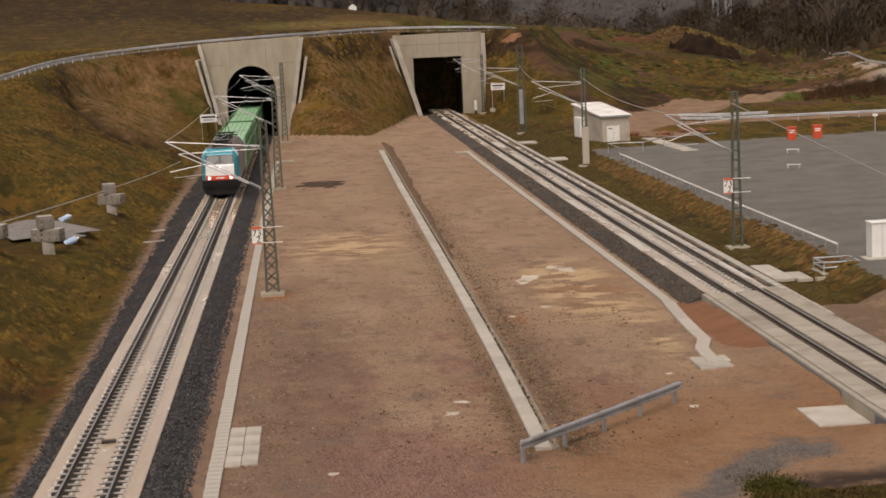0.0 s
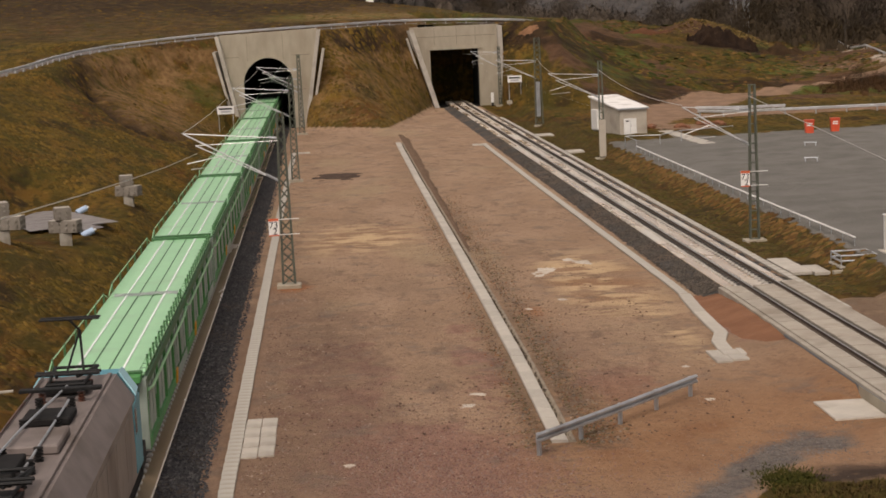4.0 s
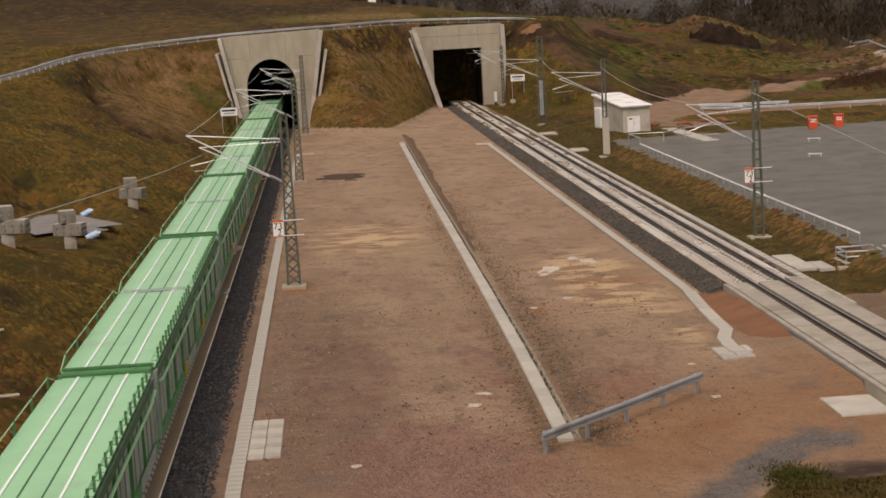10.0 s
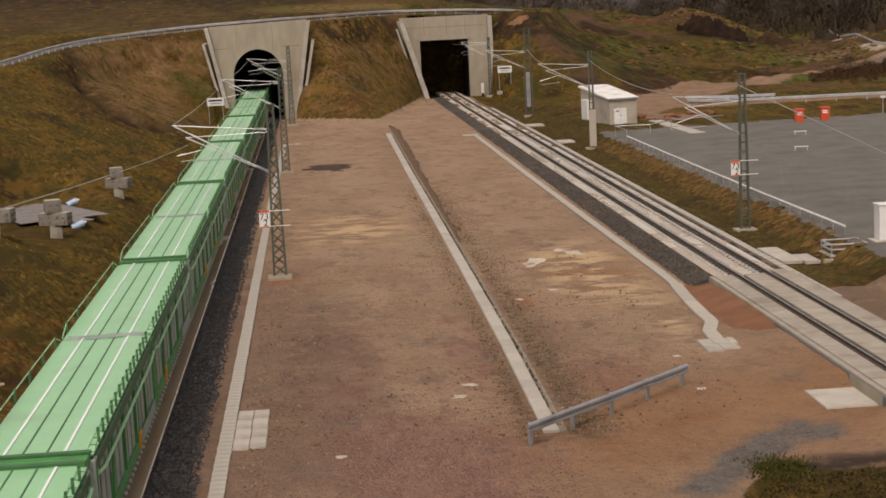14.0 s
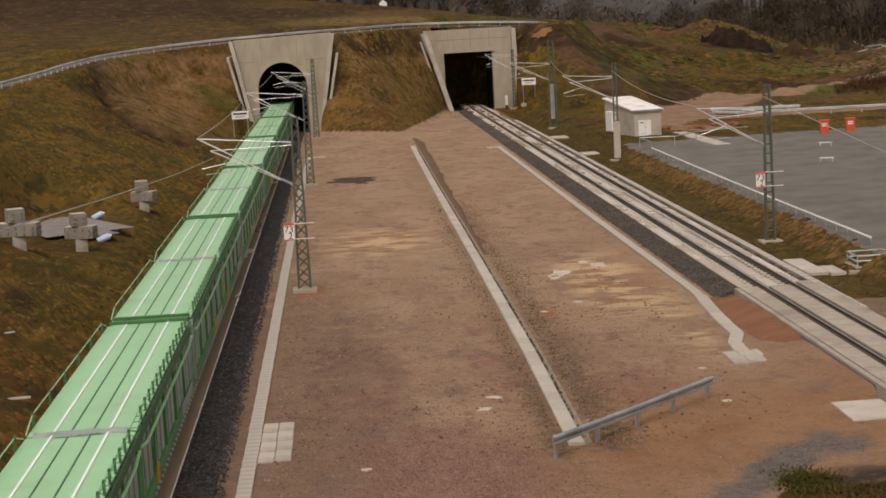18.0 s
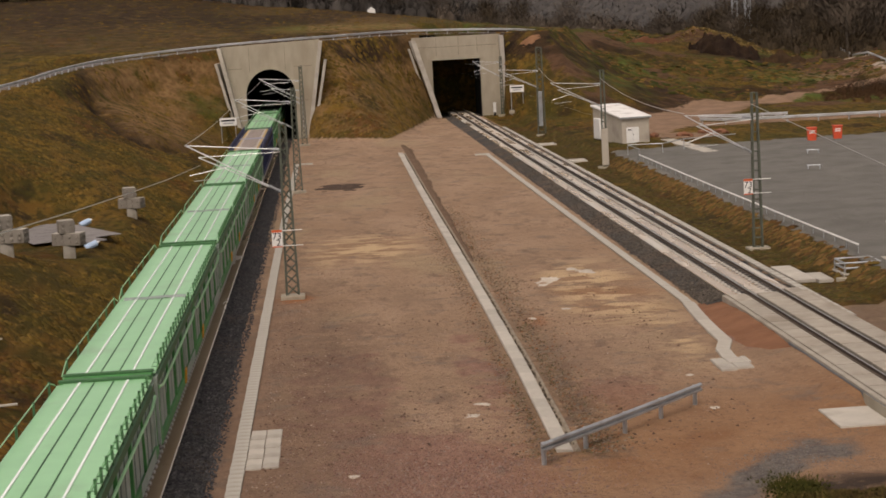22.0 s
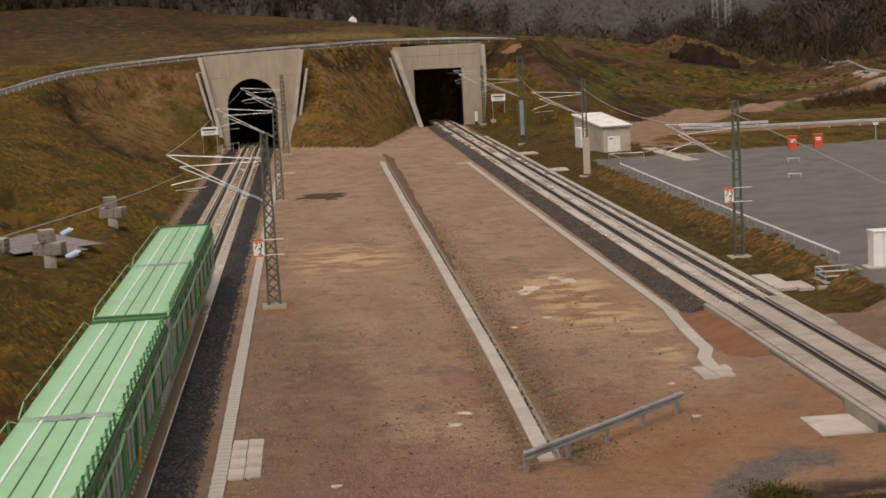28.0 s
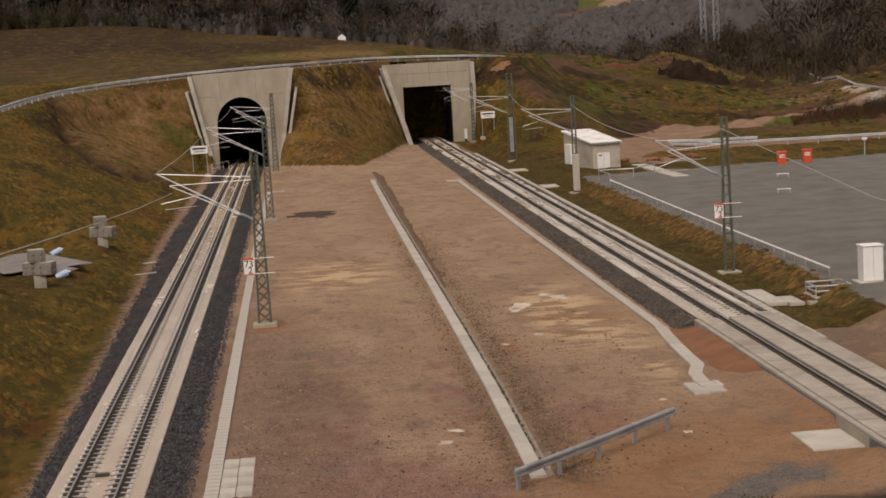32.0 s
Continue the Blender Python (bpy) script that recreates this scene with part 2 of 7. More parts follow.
SHED = surface("beige_render", (0.46, 0.41, 0.34), (0.40, 0.355, 0.295), 2.0, 0.9, dirt=(0.33, 0.29, 0.24), dirt_scale=0.6)
ROOFWHITE = surface("white_flat_roof", (0.80, 0.78, 0.75), (0.70, 0.68, 0.65), 1.2, 0.75, dirt=(0.52, 0.49, 0.45), dirt_scale=0.6)
# near-black base: the darkness inside the tunnels is put into the lining's colour
DARKIN = surface("black_shade_tunnel_lining", (0.010, 0.010, 0.009), (0.006, 0.006, 0.006), 0.8, 1.0)


# ---- mesh helpers ----
def finish(name, bm, material, parent=None, label="", smooth=False):
    me = bpy.data.meshes.new(name)
    bmesh.ops.recalc_face_normals(bm, faces=bm.faces)
    bm.to_mesh(me)
    bm.free()
    for m in material if isinstance(material, (list, tuple)) else [material]:
        me.materials.append(m)
    if smooth:
        for f in me.polygons:
            f.use_smooth = True
    ob = new(name, me)
    if parent:
        ob.parent = parent
    if label:
        ob["label"] = label
    return ob


def part(name, bm, material, parent, label="", smooth=False):
    return finish(name, bm, material, parent, label, smooth)


def shared(name, me, parent, m=None, label=""):
    """One more object on a mesh that exists."""
    ob = new(name, me)
    ob.parent = parent
    if m is not None:
        ob.matrix_basis = m
    if label:
        ob["label"] = label
    return ob


def thing(name, m=None, label="", category="", group="", kind=""):
    ob = new(name)
    ob.empty_display_size = 0.5
    if m is not None:
        ob.matrix_basis = m
    return tagged(ob, label, category, group, kind)


def box(bm, x0, x1, y0, y1, z0, z1, mi=0):
    v = [bm.verts.new((x, y, z)) for z in (z0, z1) for y in (y0, y1) for x in (x0, x1)]
    for q in ((0, 2, 3, 1), (4, 5, 7, 6), (0, 1, 5, 4), (2, 6, 7, 3), (0, 4, 6, 2), (1, 3, 7, 5)):
        bm.faces.new([v[i] for i in q]).material_index = mi
    return v


def slab_box(x0, x1, y0, y1, z0, z1, bevel=0.0):
    bm = bmesh.new()
    box(bm, x0, x1, y0, y1, z0, z1)
    if bevel:
        bmesh.ops.bevel(bm, geom=bm.edges[:], offset=bevel, segments=1, affect="EDGES")
    return bm


def prism(bm, pts, y0, y1, mi=0, axis="y"):
    """A closed outline pushed along an axis: pts are (x, z) for y, (y, z) for x, (x, y) for z."""
    def at(p, s):
        return {"y": (p[0], s, p[1]), "x": (s, p[0], p[1]), "z": (p[0], p[1], s)}[axis]
    a = [bm.verts.new(at(p, y0)) for p in pts]
    b = [bm.verts.new(at(p, y1)) for p in pts]
    n = len(pts)
    faces = [bm.faces.new(a), bm.faces.new(b[::-1])]
    faces += [bm.faces.new((a[i], b[i], b[(i + 1) % n], a[(i + 1) % n])) for i in range(n)]
    for f in faces:
        f.material_index = mi
    return faces


def rod(bm, p, q, r=0.03, n=6, r2=None, mi=0):
    p, q = Vector(p), Vector(q)
    d = (q - p).normalized()
    u = d.cross(Vector((0, 0, 1)) if abs(d.z) < 0.95 else Vector((1, 0, 0))).normalized()
    w = d.cross(u)
    r2 = r if r2 is None else r2
    a, b = [], []
    for i in range(n):
        k = 2 * math.pi * i / n
        o = u * math.cos(k) + w * math.sin(k)
        a.append(bm.verts.new(p + o * r))
        b.append(bm.verts.new(q + o * r2))
    for i in range(n):
        bm.faces.new((a[i], a[(i + 1) % n], b[(i + 1) % n], b[i])).material_index = mi
    bm.faces.new(a[::-1]).material_index = mi
    bm.faces.new(b).material_index = mi


def rods(segments, r=0.03, n=6):
    bm = bmesh.new()
    for p, q in segments:
        rod(bm, p, q, r, n)
    return bm


def pipe(pts, r=0.03, n=5):
    """One bent tube through a run of points."""
    bm = bmesh.new()
    rings = []
    pts = [Vector(p) for p in pts]
    for i, p in enumerate(pts):
        d = (pts[min(i + 1, len(pts) - 1)] - pts[max(i - 1, 0)]).normalized()
        u = d.cross(Vector((0, 0, 1)) if abs(d.z) < 0.95 else Vector((1, 0, 0))).normalized()
        w = d.cross(u)
        rings.append([bm.verts.new(p + (u * math.cos(6.2832 * k / n) + w * math.sin(6.2832 * k / n)) * r) for k in range(n)])
    for a, b in zip(rings, rings[1:]):
        for k in range(n):
            bm.faces.new((a[k], a[(k + 1) % n], b[(k + 1) % n], b[k]))
    bm.faces.new(rings[0][::-1])
    bm.faces.new(rings[-1])
    return bm


def ribbed(p, q, ribs, wide, narrow, n=10):
    """One turned body with ribs from p to q."""
    bm = bmesh.new()
    p, q = Vector(p), Vector(q)
    d = (q - p).normalized()
    u = d.cross(Vector((0, 0, 1)) if abs(d.z) < 0.95 else Vector((1, 0, 0))).normalized()
    w = d.cross(u)
    rings = []
    for i in range(ribs):
        for f, r in ((0.0, narrow), (0.15, wide), (0.6, wide), (0.75, narrow)):
            c = p.lerp(q, (i + f) / ribs)
            rings.append([bm.verts.new(c + (u * math.cos(6.2832 * k / n) + w * math.sin(6.2832 * k / n)) * r) for k in range(n)])
    for a, b in zip(rings, rings[1:]):
        for k in range(n):
            bm.faces.new((a[k], a[(k + 1) % n], b[(k + 1) % n], b[k]))
    bm.faces.new(rings[0][::-1])
    bm.faces.new(rings[-1])
    return bm


def lettering(text, size, m, material, parent, name="lettering"):
    cu = bpy.data.curves.new(name, "FONT")
    cu.body, cu.size, cu.align_x, cu.align_y, cu.extrude = text, size, "CENTER", "CENTER", 0.002
    cu.materials.append(material)
    ob = new(name, cu)
    ob.parent, ob.matrix_basis = parent, m
    return ob


def step(a, b, x):
    t = np.clip((x - a) / (b - a), 0, 1)
    return t * t * (3 - 2 * t)


# ---- the plan ----
TRACK_L, TRACK_R = -7.11, 20.0      # middle lines of the two tracks; rail tops at z = 0
FLOOR = -0.55                       # the trodden yard between them
ARCH_Y, BOX_Y = 216.0, 245.0        # faces of the two portals


def value_noise(x, y, seed):
    """Smooth random heights on a unit lattice, from -1 to 1."""
    table = np.random.RandomState(seed).uniform(-1, 1, 4096)
    xi, yi = np.floor(x).astype(int), np.floor(y).astype(int)
    fx, fy = x - xi, y - yi
    fx, fy = fx * fx * (3 - 2 * fx), fy * fy * (3 - 2 * fy)
    at = lambda i, j: table[(i * 131 + j * 1733 + (i * j) % 97) % 4096]
    return (at(xi, yi) * (1 - fx) + at(xi + 1, yi) * fx) * (1 - fy) + (at(xi, yi + 1) * (1 - fx) + at(xi + 1, yi + 1) * fx) * fy


def fbm(x, y, s, seed):
    """Rolling unevenness at three scales."""
    x, y = np.asarray(x, float), np.asarray(y, float)
    c, d = math.cos(0.6 + seed), math.sin(0.6 + seed)
    u, v = (x * c - y * d) * s * 0.32, (x * d + y * c) * s * 0.32
    return 0.75 * (value_noise(u, v, seed) + 0.5 * value_noise(u * 2.1 + 7, v * 2.1, seed + 1) + 0.25 * value_noise(u * 4.3, v * 4.3 + 5, seed + 2))


CREST = [(-40, 120, 6.6), (-36, 140, 7.6), (-32.5, 160, 8.3), (-30.2, 178, 9.0), (-29.3, 196, 9.6), (-26.5, 211, 10.15), (-21.5, 220, 10.6), (-14, 226, 11.05), (-5, 229.5, 11.35), (4, 238, 11.5), (11, 249, 11.6), (20, 251, 11.4), (28.5, 252, 11.0), (34, 260, 10.4)]


def smooth_line(knots, n):
    """A smooth line through a few knots."""
    k = np.array(knots, float)
    out = []
    for t in np.linspace(0, len(k) - 1, n):
        i = min(int(t), len(k) - 2)
        f = t - i
        p0, p1, p2, p3 = k[max(i - 1, 0)], k[i], k[i + 1], k[min(i + 2, len(k) - 1)]
        out.append(tuple(float(c) for c in 0.5 * (2 * p1 + (p2 - p0) * f + (2 * p0 - 5 * p1 + 4 * p2 - p3) * f * f + (3 * p1 - p0 - 3 * p2 + p3) * f ** 3)))
    return out


CREST_LINE = smooth_line(CREST, 70)


def run_distance(x, y, pts):
    """Distance from each place to a run of straight pieces."""
    best = np.full(np.shape(x), 1e9)
    for (ax, ay), (bx, by) in zip(pts, pts[1:]):
        t = np.clip(((x - ax) * (bx - ax) + (y - ay) * (by - ay)) / ((bx - ax) ** 2 + (by - ay) ** 2), 0, 1)
        best = np.minimum(best, np.hypot(x - ax - t * (bx - ax), y - ay - t * (by - ay)))
    return best


def gully_y(x):
    """The rain gully that curls down the bank towards the arched portal."""
    return np.interp(x, [-30, -27.2, -26.3, -24, -20.7, -18, -15.4, -13], [204, 195, 191, 184, 175.5, 173, 178, 192])


def ground_z(x, y):
    x, y = np.asarray(x, float), np.asarray(y, float)
    # plateau over the portals, rising to the wood, falling to the valley
    rise = np.interp(x, [-80, -58, -44, -33, -18, 0, 12, 38, 46, 110], [0.0555, 0.055, 0.0535, 0.048, 0.038, 0.030, 0.024, 0.009, -0.004, -0.012])
    top = 11.3 + np.where(y < 222, 0.045 * (y - 222), rise * (np.minimum(y, 460) - 222)) - np.interp(x, [26, 34, 60, 72, 84, 100], [0, 0.6, 1.2, 1.8, 4.8, 8.0])
    top = np.maximum(top, 2.0)
    top = top - 0.05 * np.maximum(y - 470, 0) * np.exp(-((y - 470) / 400) ** 2) - 0.8 * step(460, 900, y) * 10
    ramp = 0.10 * step(16.8, 18.3, x) * (1 - step(68, 76, y)) + 0.30 * step(16.0, 17.9, x) * (1 - step(63, 70, y))
    ramp = ramp * (1 - step(51.6, 52.6, y) * (1 - step(55.6, 56.4, y)))
    yard = np.where(x > 21, np.interp(x, [21.6, 22.6, 24.6, 26.6, 30], [FLOOR, -0.85, -0.6, 0.35, 0.4]), FLOOR + ramp * (x < 19))
    left = FLOOR + 0.50 * np.maximum(-11.0 - x, 0) + 0.35 * step(-11, -16, x) * fbm(x, y, 0.4, 3)
    foot = np.interp(x, [-30, -14, -12, -2, 2, 5, 8, 12, 14, 16, 16.6, 25.5, 26, 33, 45, 60, 80, 140], [190, 203, 211, 210, 204, 201.5, 200.5, 222.4, 233.5, 244.7, 300, 300, 226, 205, 212, 232, 256, 300])
    grade = np.interp(x, [-14, -2, 2, 5, 8, 12, 13, 14, 15, 16, 26, 34, 45, 60, 74, 84, 100], [0.45, 0.65, 0.42, 0.34, 0.29, 0.50, 0.62, 0.65, 0.85, 1.0, 0.45, 0.26, 0.10, 0.075, 0.068, 0.04, 0.015])
    front = FLOOR + grade * np.maximum(y - foot, 0)
    # the even slope between the portals, from its foot up to the crest road
    mound = (x > -2.4) & (x < 16.6) & (y > 195) & (y < 262)
    inside = mound & ((x + 2) * 0.69 + (y - 210) * 0.724 > 0) & ((y - 200.5) * 0.178 - (x - 8) * 0.984 > 0)
    low = run_distance(x, y, ((-6, 213.8), (-2, 210), (8, 200.5), (16, 244.7), (16.5, 250)))
    high = run_distance(x, y, ((-3, 224), (0.5, 226.5), (4, 234.5), (11, 245.5), (13, 245.8)))
    bank = FLOOR + 11.9 * low / (low + high + 1e-6)
    bank = np.where(y > np.interp(x, [-3, 0.5, 4, 11, 13], [224, 226.5, 234.5, 245.5, 245.8]), FLOOR + 11.9, bank)
    front = np.where(mound, np.where(inside, bank, FLOOR), front)
    # the gully at the back of the bank
    along = np.clip((-12 - x) / 16, 0, 1)
    front = np.where(x < -12, FLOOR + 0.45 * np.maximum(y - (206 - 16 * along), 0), front)
    z = np.minimum(np.maximum(np.maximum(left, front), yard), top)
    z = z - 1.3 * np.exp(-((y - gully_y(x)) / 4.5) ** 2) * step(-13, -15.5, x) * step(-30, -26, x)
    # level bench on the bank
    z = z + (1.15 - z) * np.exp(-(((x + 17.4) / 4.6) ** 4 + ((y - 106) / 14) ** 4))
    # shelf of the crest road
    near = (y > 110) & (y < 275) & (x < 42) & (x > -50)
    best, hz = np.full(x.shape, 1e9), np.zeros(x.shape)
    for cx, cy, cz in CREST_LINE:
        d = (x - cx) ** 2 + (y - cy) ** 2
        hz = np.where(d < best, cz, hz)
        best = np.minimum(best, d)
    z = np.where(near, z + (hz - z) * np.exp(-(best / 11.0) ** 2), z)
    # steep sides of the two portal cuts, and the fill over the tunnels
    z = np.where(y < ARCH_Y + 1, np.minimum(z, FLOOR + 5.2 * np.maximum(np.maximum(-10.3 - x, x + 2.3), 0)), z)
    z = np.where((y < BOX_Y + 1) & (x > 16.2), np.minimum(z, FLOOR + np.where(x > 25.6, 30.0 * (x - 25.6), 0) + np.where(y < 200, 20, 0)), z)
    z = np.where((y > ARCH_Y + 1) & (y < 231) & (x > -12.3) & (x < -0.7), np.maximum(z, 11.25), z)
    z = np.where((y > BOX_Y + 1) & (y < 256) & (x > 12.9) & (x < 25.9), np.maximum(z, 11.0), z)
    # mounds on the field
    field = step(200, 225, y) * step(34, 45, x) * (1 - step(400, 600, y))
    z = z + field * (0.6 * fbm(x, y, 0.13, 5) + 0.6 * fbm(x, y, 0.4, 6) + 0.4 * fbm(x, y, 1.1, 7))
    z = z + 3.6 * np.exp(-((x - 79) / 9) ** 4 - ((y - 339) / 9) ** 2)
    # far hills
    far = step(900, 4200, y) * 250 + step(95, 220, x) * step(300, 540, y) * 34
    z = z + far * (0.75 + 0.5 * fbm(x, y, 0.004, 8)) * (1 - 0.55 * np.exp(-((x - 210) / 170) ** 2) * step(500, 1200, y))
    z = z + np.where(x > 75, step(75, 130, x) * step(170, 260, y) * 5.0, 0)
    return z + step(300, 900, np.hypot(x, y)) * 1.0 * fbm(x, y, 0.03, 9)


def drain_x(y):
    """Middle line of the drain down the yard."""
    return np.interp(y, [52, 57, 67, 81, 105, 140, 184], [7.14, 7.22, 7.36, 7.45, 7.56, 7.70, 8.00])


def spill_y(x):
    """Middle line of the grey gravel spilled beside the grassy lip."""
    return np.interp(x, [9.0, 10.9, 12.8, 14.5, 16.5], [44.0, 46.2, 49.0, 50.3, 50.8])


def build_ground():
    def spread(lo, fine_lo, fine_hi, hi, d, grow, left):
        a = list(np.arange(fine_lo, fine_hi, d))
        s, p = d, fine_hi
        while p < hi:
            a.append(p)
            s *= grow
            p += s
        a.append(hi)
        s, p = d, fine_lo - d
        while p > lo:
            a.insert(0, p)
            s *= left
            p -= s
        a.insert(0, lo)
        return np.array(a)

    xs = spread(-2500, -42, 56, 2500, 0.55, 1.055, 1.16)
    ys = spread(-1500, 36, 256, 4500, 0.55, 1.022, 1.2)
    X, Y = np.meshgrid(xs, ys)
    Z = ground_z(X, Y)
    rough = 0.06 * fbm(X, Y, 2.2, 11) + 0.05 * fbm(X, Y, 4.0, 12)
    grassy = np.clip(step(-10.4, -11.6, X) + step(22.3, 23.2, X) + step(0.3, 1.2, Z - FLOOR), 0, 1)
    Z = Z + rough * (0.25 + 1.2 * grassy)
    nx, ny = len(xs), len(ys)
    verts = np.stack([X.ravel(), Y.ravel(), Z.ravel()], 1)
    cx, cy = (xs[:-1] + xs[1:]) / 2, (ys[:-1] + ys[1:]) / 2
    faces = []
    for j in range(ny - 1):
        for i in range(nx - 1):
            if ARCH_Y - 0.6 < cy[j] < ARCH_Y + 2.2 and -11.9 < cx[i] < -1.1:
                continue
            if BOX_Y - 0.6 < cy[j] < BOX_Y + 2.2 and 13.9 < cx[i] < 25.9:
                continue
            a = j * nx + i
            faces.append((a, a + 1, a + nx + 1, a + nx))
    me = bpy.data.meshes.new("ground")
    me.from_pydata(verts.tolist(), [], faces)
    me.materials.append(GROUND)
    for f in me.polygons:
        f.use_smooth = True
    x, y, z = verts.T
    tracks = (x > -11.2) & (x < 22.6)
    grass = np.where(tracks & (z < FLOOR + np.where(y > 195, 0.12, 0.6)) & (y < 245), 0.0, 1.0)
    grass = np.where((x > -2.4) & (x < 16.6) & (y > 195) & (y < 246), np.clip((z - FLOOR - 0.10) / 0.5, 0, 1), grass)
    edge = np.interp(y, [50, 90, 130], [-9.35, -9.95, -10.8])
    grass = np.where((x < -8.0) & (x > -13) & (y < 213), np.clip(0.5 + (edge - 0.35 - x) / 2.4, 0, 1), grass)
    grass = np.where((x > 21.8) & (x < 23.2) & (y > 75) & (y < 236), np.clip((x - 22.0) / 1.0, 0, 1), grass)
    grass = np.where((x > 21.5) & (x < 28) & (y < 75), np.clip((y - 74) / 3, 0, 1), grass)
    # the grassy lip of the bank close below the camera
    lip = np.interp(x, [10.4, 11, 12, 13.2, 13.8, 16.5, 20], [42.0, 44.2, 46.0, 47.6, 45.8, 46.2, 45.5])
    grass = np.where((x > 10.4) & (x < 24), np.maximum(grass, np.clip(0.5 + (lip - y) / 0.8, 0, 1)), grass)
    tar = np.where((x > 26.5) & (x < 130) & (y > 30) & (y < 158 + 0.12 * (x - 28)), 1.0, 0.0)
    path = np.zeros_like(x)
    lane = np.interp(x, [30, 36, 44, 60, 79, 95, 130], [176, 188, 207, 228, 252, 267, 300])
    path = np.exp(-((y - lane) / np.interp(x, [34, 42, 60, 90], [12, 13, 5, 4.5])) ** 4) * step(32, 36, x)
    path = np.maximum(path, np.where((x > 38) & (x < 120), np.exp(-((y - 186.5) / 3.2) ** 4), 0))
    path = np.maximum(path, 0.42 * np.exp(-(((x - 88) / 14) ** 2 + ((y - 283) / 14) ** 2) ** 2))
    path = np.maximum(path, 0.8 * np.exp(-(((x - 37) / 4) ** 2 + ((y - 172) / 5) ** 2) ** 2))
    path = np.maximum(path, np.where((y > 1500) & (y < 2900) & (x / np.maximum(y, 1) > 0.184) & (x / np.maximum(y, 1) < 0.226), 1, 0))
    path = np.maximum(path, np.exp(-((y - np.interp(x, [86, 92, 96, 101], [250, 262, 288, 330])) / 6) ** 4) * ((x > 88) & (x < 104)))
    paved = np.exp(-((y - np.interp(x, [86, 90, 93.5, 98, 103], [246, 256, 268, 308, 338])) / 6) ** 4) * ((x > 87) & (x < 106))
    path = np.clip(np.maximum(path, paved), 0, 1)
    gravel = np.where((x > 17.0) & (x < 23.5) & (y < 236) & (y > 76), np.clip((22.6 - x) / 0.6, 0, 1), 0.0)
    green = np.where((y > 226) & (z > 8), 1.0, 0.35) * np.where(x > 34, 0.9, 1)
    red = 1.15 * np.exp(-(((x - 3.0 + 0.12 * (y - 50)) / 3.5) ** 2 + ((y - 50.5) / 6.0) ** 2) ** 2) + np.exp(-((x - 16.9) / 0.9) ** 2 - ((y - 71) / 6) ** 2)
    red = np.maximum(red, 0.95 * np.exp(-((x - 10.2) / 1.9) ** 2 - ((y - 60.5) / 3.6) ** 2))
    red = np.maximum(red, 0.62 * np.exp(-(((x + 0.2) / 2.6) ** 2 + ((y - 64) / 11) ** 2) ** 2))
    red = np.maximum(red, 0.60 * np.exp(-(((x - 5.6) / 1.2) ** 2 + ((y - 66) / 10) ** 2) ** 2))
    rust = np.exp(-(((x + 2.1) / 0.85) ** 2 + ((y - 86.6) / 1.3) ** 2) ** 2) + 0.7 * np.exp(-(((x - 9.0) / 0.5) ** 2 + ((y - 76.0) / 1.5) ** 2))
    line = drain_x(y)
    grit = np.exp(-((x - line - 0.95) / 0.75) ** 2) * np.interp(y, [50, 70, 84, 180], [0.8, 0.6, 0.2, 0.08]) * ((y > 51) & (y < 184))
    grit = np.maximum(grit, np.exp(-((x - line + 0.75) / 0.42) ** 2) * np.interp(y, [50, 62, 80, 120], [0.9, 0.6, 0.25, 0.1]) * (y > 51))
    grit = np.maximum(grit, 0.35 * np.exp(-((x + 0.6) / 1.6) ** 2 - ((y - 72) / 9) ** 2))
    ash = np.exp(-((y - spill_y(x)) / 1.25) ** 4) * step(8.6, 10.4, x) * (1 - step(15.0, 16.8, x)) * 0.95
    sand = np.exp(-((x - 13.2) / 2.4) ** 4 - ((y - 84) / 10) ** 4) + np.exp(-((x - 14.3) / 1.0) ** 2 - ((y - 70) / 5) ** 2) + np.exp(-((x - 2.0) / 3.4) ** 4 - ((y - 105) / 7) ** 4)
    u = x / np.maximum(y, 1)
    wood = step(480, 560, y) * (1 - 0 * x)
    wood = np.where((y > 1700) & (y < 2900) & (u > 0.150) & (u < 0.228) & ((u > 0.168) | (y < 1900)), 0.0, wood)
    lush = np.where((y > 1900) & (y < 2500) & (u > 0.165) & (u < 0.184), 1.0, 0.0)
    lush = np.maximum(lush, 1.0 * np.exp(-((y - 285 - 0.5 * x) / 20) ** 2) * step(-16, 0, x) * (1 - step(28, 38, x)))
    earth = ((x > 31) & (x < 115) & (y > 210) & (y < 420)) * np.clip(0.30 + 1.4 * fbm(x, y * 0.6, 0.30, 52), 0, 1)
    lush = np.maximum(lush, 1.0 * (x > 34) * (x < 110) * (y > 215) * (y < 420) * np.clip(4 * fbm(x, y * 0.5, 0.3, 46) + 0.15, 0, 1))
    lush = np.maximum(lush, np.where((u > 0.325) & (y > 420) & (y < 700), 0.8, 0))
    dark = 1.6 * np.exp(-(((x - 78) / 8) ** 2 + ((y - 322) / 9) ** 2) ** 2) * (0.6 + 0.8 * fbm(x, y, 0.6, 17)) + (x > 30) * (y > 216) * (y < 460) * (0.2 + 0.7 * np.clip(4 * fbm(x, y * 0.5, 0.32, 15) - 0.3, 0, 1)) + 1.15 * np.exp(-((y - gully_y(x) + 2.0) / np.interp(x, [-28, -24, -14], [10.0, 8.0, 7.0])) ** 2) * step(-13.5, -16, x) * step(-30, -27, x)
    damp = 0.85 * np.exp(-((x + 2.2) / 4.6) ** 4) * (1 - step(66, 100, y)) * (x > -5) + 0.95 * (x < -7.5) + 0.35 * np.exp(-((x + 2.6) / 1.0) ** 2) * (y < 130)
